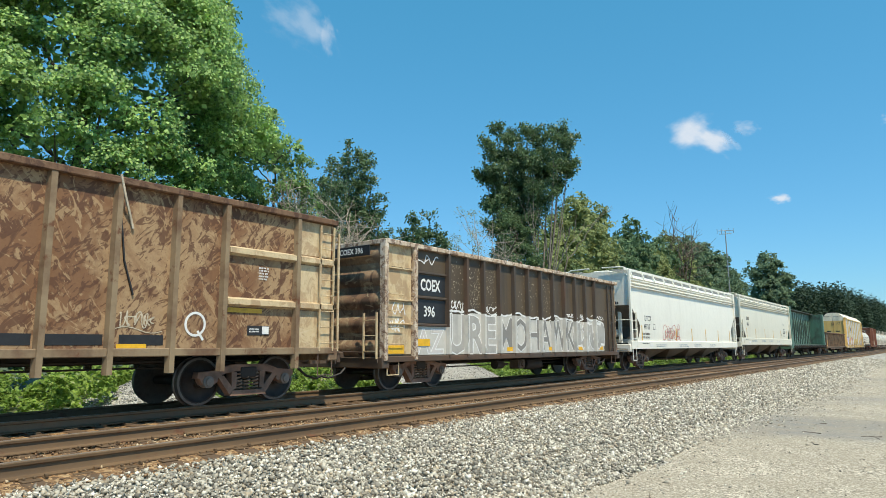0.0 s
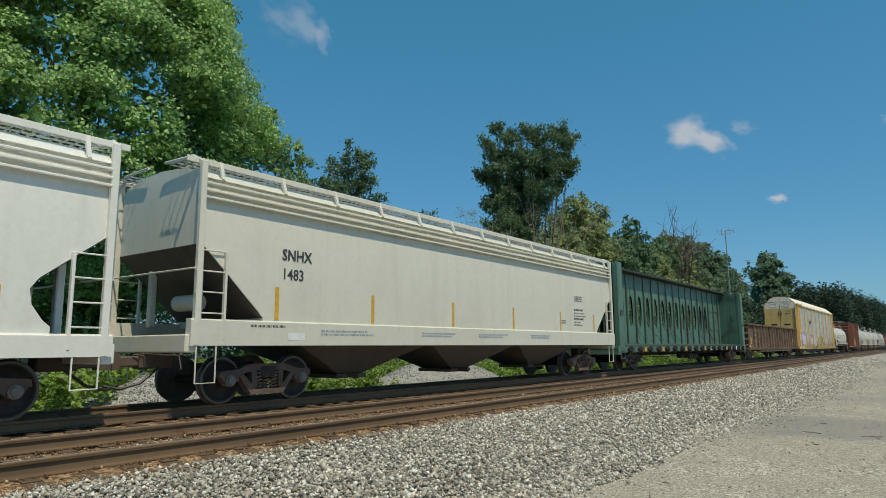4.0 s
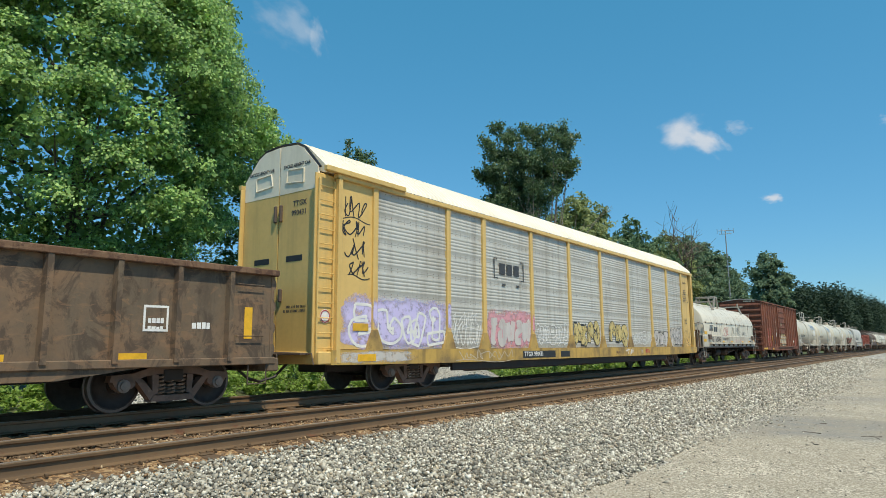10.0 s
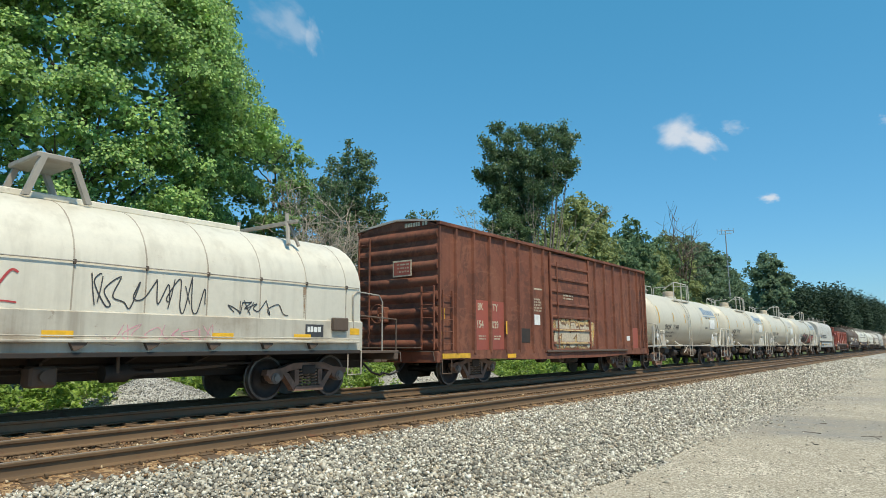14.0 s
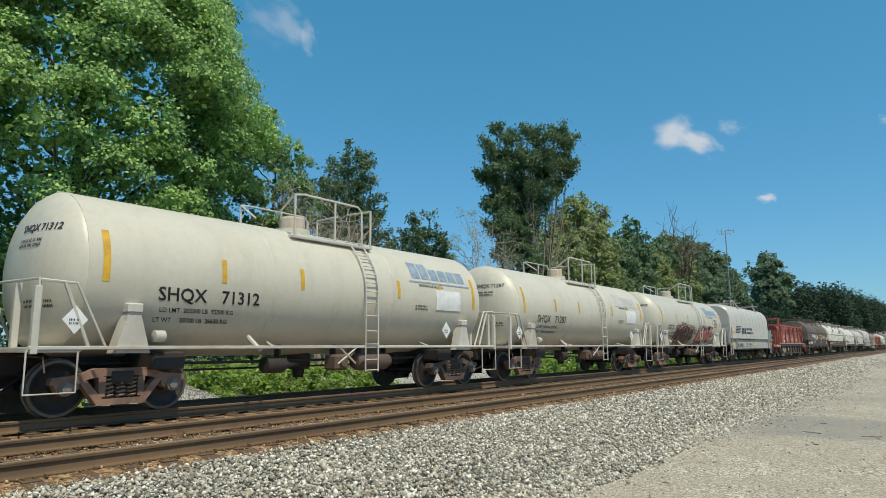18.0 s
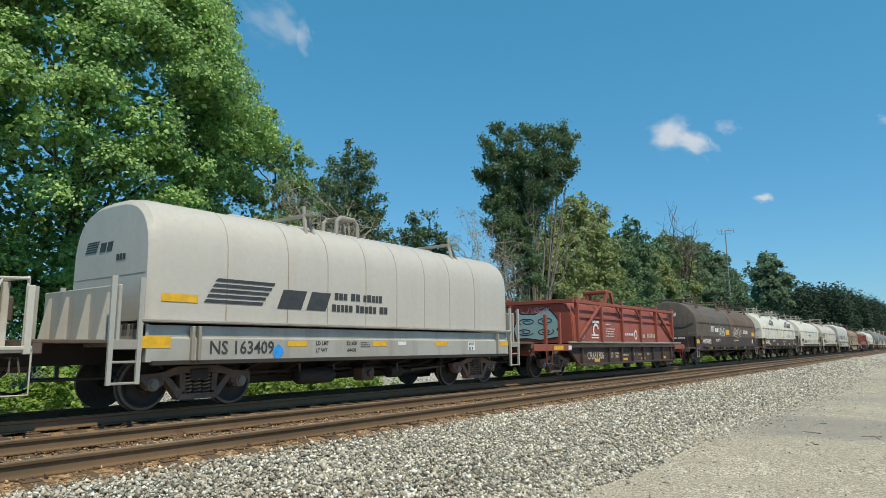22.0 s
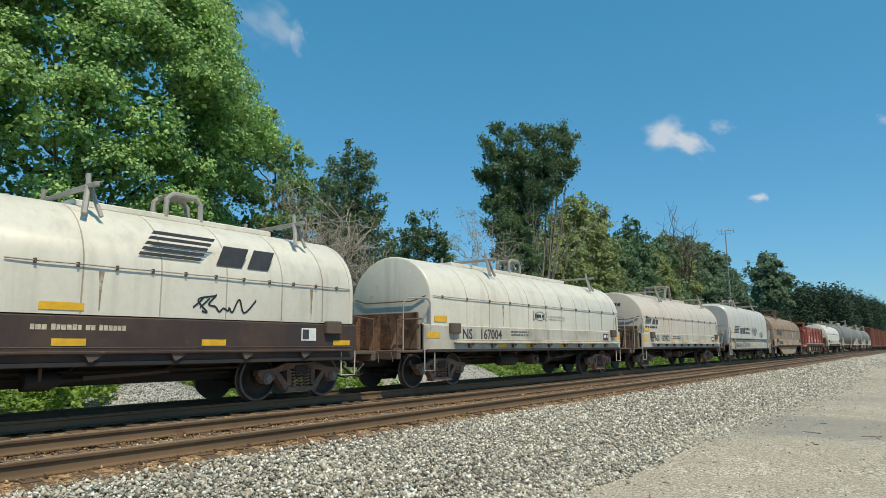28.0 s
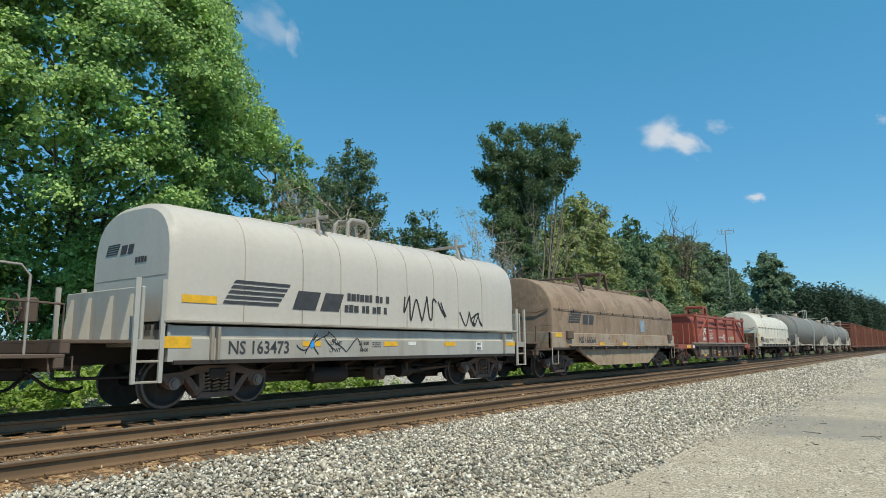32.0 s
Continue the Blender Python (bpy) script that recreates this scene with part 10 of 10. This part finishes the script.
def twin_coil(label, u0, m1, m2, sill_m, ink, number, seed, hoop, mark_z):
    c = car_root("coil_car", label, "coil car", u0)
    coil_frame(c, 0.90, 15.9, -0.45, 16.6, 0.86, 1.58, sill_m, True, False, 1.45, 0.98, 0.54)
    for k, (a, b, m) in enumerate(((1.22, 8.62, m1), (8.70, 15.80, m2))):
        h = hood(c, a, b, 1.60, 2.32, 3.56, 1.43, m, 2.0, "round-topped coil cover", (a + 1.2, a + 2.5, a + 3.8, a + 5.1, a + 6.2), 0.05, m if m in (P_HOODDARK, P_HOODRUST) else None)
        hood_fittings(h, a, b, 2.32, 3.56, 1.43, m, True, hoop, (0.2, 0.82))
        part("end_band", Geo().loft([hood_ring(b - 0.1, 1.60, 2.32, 3.56, 1.45)[::-1], hood_ring(b, 1.60, 2.32, 3.56, 1.45)[::-1]]), m, h)
    patch(c, 0.98, 1.6, 1.20, 1.42, -1.472, M_YELLOW)
    reflectors(c, (3.6, 6.6, 9.5, 12.0, 15.2), mark_z, -1.474, 0.5, 0.11)
    words(number, 0.36, 2.10, 1.20, -1.476, ink, c, 1.05)
    bars(c, 4.9, 1.42, -1.472, 2, 1.2, 0.06, ink, seed)
    bars(c, 9.2, 1.36, -1.472, 1, 1.6, 0.09, M_CREAMTEXT, seed + 1)
    patch(c, 14.3, 14.7, 1.22, 1.48, -1.472, M_WHITE, "data_label")
    patch(c, 14.33, 14.50, 1.25, 1.45, -1.476, M_DARKTEXT, "data_label_inner")
    bars(c, -0.9, 1.45, 0.83, 1, 1.0, 0.1, ink, seed + 3, face="end")
    return c


c = twin_coil("dark charcoal coil car with two round covers", 257.5, P_HOODDARK, P_HOODRUST, P_SILLBROWN, M_WHITE, "NW169821", 171, "arch", 0.88)
stripe_logo(c, 3.98, 1.88, 1.75, 0.32, -1.437, M_WHITE)
stripe_logo(c, 12.0, 1.85, 1.35, 0.28, -1.437, M_WHITE)
scrawl(c, 5.9, 7.3, 1.75, 2.2, -1.438, M_WHITE, 64, 6, 0.04, label="white sprayed tag")
scrawl(c, 9.4, 11.6, 1.70, 2.2, -1.438, M_WHITE, 65, 7, 0.03)
patch(c, 7.4, 8.3, 1.75, 2.05, -1.437, M_YELLOW, "warning_label", "yellow warning label")
patch(c, 14.6, 15.5, 1.72, 1.98, -1.437, M_YELLOW, "warning_label")
stripe_logo(c, 0.55, 2.72, 0.9, 0.26, 1.216, M_WHITE, face="end")
c = twin_coil("white twin-cover coil car on a dark underframe", 274.5, P_HOOD, P_HOOD, P_SILLBROWN, M_WHITE, "NS168756", 181, "arch", 1.12)
stripe_logo(c, 4.4, 2.68, 1.5, 0.40, -1.40, M_DARKTEXT)
stripe_logo(c, 10.75, 2.60, 2.75, 0.48, -1.41, M_DARKTEXT)
scrawl(c, 11.9, 13.4, 1.72, 2.05, -1.438, M_BLACK, 66, 5, 0.035)
patch(c, 9.3, 9.95, 1.66, 1.78, -1.437, M_YELLOW, "warning_label")


P_BELLY = scuffed("dusty_pale_belly", (0.36, 0.275, 0.19), (0.25, 0.17, 0.11), (0.44, 0.36, 0.26), 0.8, 0.8)
P_SILLTAN = paint("rust_streaked_sill", (0.37, 0.31, 0.24), (0.30, 0.16, 0.08), 0.9, 0.7, 0.3, 0.65, big=1.1)


def belly_coil():
    c = car_root("coil_car", "dusty tan round-topped coil car with a deep belly", "coil car", 338.0)
    coil_frame(c, 0.45, 13.5, -0.6, 14.3, 1.02, 1.56, P_SILLTAN, True, False)
    h = hood(c, 0.6, 13.5, 1.56, 2.32, 3.54, 1.43, P_HOODTAN, 2.0, "dusty tan coil cover", (2.0, 3.6, 5.2, 6.8, 8.4, 10.0, 11.6))
    hood_fittings(h, 0.6, 13.5, 2.32, 3.54, 1.43, P_HOODTAN, True, "frame", (0.25, 0.85))
    for e in (-1, 1):
        part("belly", Geo().prism([(2.4, 1.04), (4.4, 0.34), (9.9, 0.32), (11.8, 1.04)], "y", *sorted((e * 1.30, e * 1.40))), P_BELLY, c, "deep pale tan belly girder")
    stripe_logo(c, 1.8, 1.90, 2.2, 0.45, -1.437, M_DARKTEXT)
    words("NS 166064", 0.36, 2.6, 1.18, -1.476, M_DARKTEXT, c, 0.9)
    patch(c, 0.7, 1.2, 1.4, 1.55, -1.476, M_YELLOW)
    patch(c, 9.0, 9.5, 1.7, 2.2, -1.437, M_BLUEGREY, "blue_patch")
    reflectors(c, (4.2, 6.5), 1.1, -1.575)


belly_coil()


def red_coil(u0, main):
    c = car_root("coil_car", "faded red coil car with braced sloping covers", "coil car", u0)
    m = P_RED
    L0, L1 = 0.28, 14.9
    for e in (-1, 1):
        part("hood_lip", Geo().box(2.05, 14.8, *sorted((e * 1.40, e * 1.50)), 1.18, 1.25, 0.012), P_ROOFMETAL, c, "pale lower lip")
        part("side_girder", Geo().prism([(2.1, 1.05), (14.5, 1.05), (14.2, 0.80), (13.4, 0.40), (3.0, 0.42), (2.5, 0.8)], "y", *sorted((e * 1.28, e * 1.36))), P_SILLBROWN, c, "dark brown girder")
        part("girder_flange", Geo().box(2.9, 13.5, *sorted((e * 1.26, e * 1.46)), 0.36, 0.44, 0.01), P_SILLBROWN, c)
        part("girder_flange", Geo().box(2.1, 14.6, *sorted((e * 1.26, e * 1.48)), 1.02, 1.14, 0.012), P_SILLBROWN, c)
        for k in range(9):
            x = 3.2 + 1.27 * k
            if k == 1 and e < 0:
                continue
            part("girder_rib", Geo().box(x - 0.04, x + 0.04, *sorted((e * 1.30, e * 1.46)), 0.44, 1.02, 0.01), P_SILLBROWN, c)
        # cover side: lower wall, sloped upper wall
        part("cover_side", Geo().prism([(e * 1.44, 1.25), (e * 1.40, 1.25), (e * 1.36, 2.15), (e * 1.10, 2.62), (e * 1.14, 2.66), (e * 1.40, 2.18)][::(1 if e > 0 else -1)], "x", 2.5, 13.8), m, c, "faded red cover side")
        for x in (2.78, 4.94, 7.04, 9.20, 11.24, 13.55):
            part("cover_post", Geo().box(x - 0.06, x + 0.06, *sorted((e * 1.38, e * 1.535)), 1.25, 2.90, 0.012), m, c, "red upright post")
        part("top_rail", Geo().box(2.62, 13.75, *sorted((e * 1.42, e * 1.52)), 2.66, 2.78, 0.012), m, c)
        part("mid_rail", Geo().box(2.7, 13.7, *sorted((e * 1.38, e * 1.46)), 2.12, 2.20, 0.012), m, c)
        part("diagonal_brace", Geo().pipe([(2.84, e * 1.50, 1.36), (4.9, e * 1.50, 2.72)], 0.06, 4), m, c)
        part("diagonal_brace", Geo().pipe([(13.5, e * 1.50, 1.36), (11.3, e * 1.50, 2.72)], 0.06, 4), m, c)
        for x in (7.04, 9.2):
            part("short_brace", Geo().pipe([(x, e * 1.46, 2.3), (x - 0.55, e * 1.46, 2.68)], 0.045, 4), m, c)
        for px in (0.35, 1.4):
            part("stake", Geo().box(px - 0.05, px + 0.05, *sorted((e * 1.38, e * 1.48)), 1.1, 2.15 + 0.1 * (px > 1), 0.012), m, c, "upright end stake")
    part("cover_roof", Geo().prism([(-1.14, 2.62), (1.14, 2.62), (0.9, 2.72), (0, 2.78), (-0.9, 2.72)], "x", 2.5, 13.8), m, c)
    for x, s in ((2.5, -1), (13.8, 1)):
        part("cover_end", Geo().prism([(-1.42, 1.2), (1.42, 1.2), (1.38, 2.15), (1.12, 2.64), (-1.12, 2.64), (-1.38, 2.15)], "x", *sorted((x, x + s * 0.05))), m, c, "sloping red cover end")
        part("cross_rail", Geo().box(*sorted((x + s * 0.0, x + s * 0.12)), -1.5, 1.5, 2.66, 2.80, 0.012), m, c)
    for y in (-0.5, 0.5):
        for s in (-1, 1):
            q = [(8.08 + s * 0.58, 2.74), (8.08 + s * 0.44, 2.74), (8.08 + s * 0.16, 3.40), (8.08 + s * 0.34, 3.40)]
            part("lifting_leg", Geo().prism(q if s < 0 else q[::-1], "y", y - 0.05, y + 0.05), m, c)
    part("lifting_head", Geo().box(7.69, 8.47, -0.55, 0.55, 3.38, 3.52, 0.03), m, c, "red lifting frame")
    for x in (4.9, 11.2):
        part("roof_beam", Geo().box(x - 0.06, x + 0.06, -1.5, 1.5, 2.80, 2.90, 0.012), m, c)
    for xe, xi, s in ((-0.55, 2.2, -1), (15.4, 13.8, 1)):
        part("end_deck", Geo().box(*sorted((xe, xi)), -1.42, 1.42, 1.06, 1.14, 0.012), m, c)
        part("deck_edge", Geo().box(*sorted((xe + 0.3 * -s * 0, xi)), -1.48, -1.40, 0.92, 1.14, 0.012), m, c)
        part("deck_edge", Geo().box(*sorted((xe, xi)), 1.40, 1.48, 0.92, 1.14, 0.012), m, c)
        part("end_sill", Geo().box(*sorted((xe, xe - s * 0.2)), -1.4, 1.4, 0.78, 1.06, 0.02), m, c)
        part("stub_sill", Geo().box(*sorted((xe, xi - s * 2)), -0.28, 0.28, 0.64, 1.04, 0.02), M_STEEL, c)
        coupler(c, xe, s)
    truck(c, 1.66)
    truck(c, 13.9)
    stirrup(c, 0.3, -1.48, m, 0.42, 0.5, 1.06)
    stirrup(c, 14.6, -1.48, m, 0.42, 0.5, 1.06)
    part("centre_sill", Geo().box(2.2, 13.6, -0.4, 0.4, 0.45, 1.0, 0.02), M_STEEL, c)
    brake_wheel(c, -0.35, 0.6, 1.7, -1, m)
    patch(c, 0.85, 1.55, 0.96, 1.10, -1.482, M_YELLOW)
    patch(c, 1.95, 2.2, 0.96, 1.10, -1.482, M_WHITE, "data_label")
    reflectors(c, (4.4, 7.3, 9.4, 12.2), 0.48, -1.367, 0.5, 0.10)
    words("CR631306", 0.40, 3.74, 0.585, -1.372, M_CREAMTEXT, c, 0.90)
    for body, x, z in (("LD LMT", 5.84, 0.74), ("210000", 6.46, 0.74), ("LT WT", 5.84, 0.61), ("70000", 6.46, 0.61), ("NEW 09-93", 7.28, 0.66), ("GBSR", 8.38, 0.68), ("G52U", 10.15, 0.68)):
        words(body, 0.125, x, z, -1.368, M_CREAMTEXT, c, 1.0)
    bars(c, 9.05, 0.68, -1.365, 1, 0.42, 0.07, M_CREAMTEXT, 192)
    # emblems as plain shapes
    Y = -1.445
    bars(c, 4.12, 1.96, Y, 1, 0.7, 0.10, M_WHITE, 193)
    g = Geo()
    ribbon(g, [(4.45 + 0.22 * math.cos(a), 1.68 + 0.22 * math.sin(a)) for a in np.linspace(0.2, 4.2, 16)], 0.10, Y)
    ribbon(g, [(4.03, 1.50), (4.7, 1.50)], 0.05, Y)
    ribbon(g, [(4.03, 1.40), (4.7, 1.40)], 0.05, Y)
    part("emblem", g, M_WHITE, c, "white wheel-and-rail emblem")
    bars(c, 5.4, 1.92, Y, 1, 0.5, 0.05, M_WHITE, 194)
    bars(c, 5.4, 1.74, Y, 4, 1.0, 0.05, M_WHITE, 195, 1.0)
    bars(c, 7.4, 1.52, Y, 1, 1.0, 0.10, M_WHITE, 196)
    g = Geo()
    ribbon(g, [(8.65 + 0.14 * math.cos(a), 1.56 + 0.18 * math.sin(a)) for a in np.linspace(0, 6.28, 18)], 0.07, Y)
    part("emblem_ring", g, M_WHITE, c)
    bars(c, 9.35, 1.43, Y, 1, 0.55, 0.18, M_CREAMTEXT, 197)
    for k in range(6):
        part("emblem_block", Geo().sheet(10.05 + 0.18 * k, 10.17 + 0.18 * k, 1.43, 1.63, Y), M_CREAMTEXT, c)
    if main:
        # painted end: a mint shape with black swirls
        xe = 2.448
        pts = [(0.95, 1.35), (1.05, 1.75), (0.90, 2.1), (1.0, 2.5), (0.7, 2.3), (0.1, 2.28), (-0.4, 2.55), (-0.75, 2.2), (-0.95, 1.9), (-0.8, 1.7), (-1.0, 1.45), (-0.6, 1.38), (-0.1, 1.30), (0.5, 1.38)]
        part("graffiti", Geo().prism(pts, "x", xe - 0.008, xe - 0.002), M_TEAL, c, "mint green sprayed shape")
        g = Geo()
        for k, (y, z) in enumerate(((0.45, 2.0), (-0.35, 2.02), (0.55, 1.62), (-0.3, 1.62))):
            ribbon(g, [(-y + (0.06 + 0.03 * t) * 1.6 * math.cos(1.7 * t + k), z + (0.03 + 0.018 * t) * math.sin(1.7 * t + k)) for t in np.linspace(0, 6.0, 22)], 0.035, xe - 0.012, "end")
        ribbon(g, [(-y, z) for y, z in pts + pts[:1]], 0.045, xe - 0.011, "end")
        part("graffiti", g, M_BLACK, c, "black outlines and swirls")
        scrawl(c, -0.8, 0.6, 2.3, 2.58, xe - 0.012, M_PINK, 68, 5, 0.04, face="end")
        scrawl(c, 2.75, 3.5, 1.35, 1.55, Y, M_PINK, 69, 5, 0.015)
    return c


red_coil(240.8, True)
red_coil(352.7, False)


# ---- what moves ----
SPEED_T = (0.0, 5.333, 10.667, 16.0, 21.333, 26.667, 32.0)
SPEED = (10.182, 10.182, 10.217, 9.872, 9.828, 9.675, 9.625)


def travelled(t):
    s = 0.0
    for (a, b), (va, vb) in zip(zip(SPEED_T, SPEED_T[1:]), zip(SPEED, SPEED[1:])):
        if t <= a:
            break
        e = min(t, b)
        ve = va + (vb - va) * (e - a) / (b - a)
        s += (e - a) * (va + ve) / 2
    if abs(t - 24.15) < 0.6:         # the slack between the cars runs in
        s += 0.15 * (1 + math.cos(math.pi * (t - 24.15) / 0.6))
    return s


def motions():
    for car, u0 in CARS:
        walk(car, [(t, pose(u0 - travelled(t), TRAIN_Y, 0)) for t in np.arange(0, 32.01, 0.4)])
    steps = [(k / 15.0, travelled(k / 15.0)) for k in range(0, 481)]
    for k, (w, at) in enumerate(WHEELS):
        walk(w, [(t, pose(*at, 0, -math.degrees(s / WHEEL_R) % 360 + 41 * k, 0)) for t, s in steps])
    for ob, (a, b) in CLOUDS:
        walk(ob, [(0.0, a), (32.0, b)])


motions()
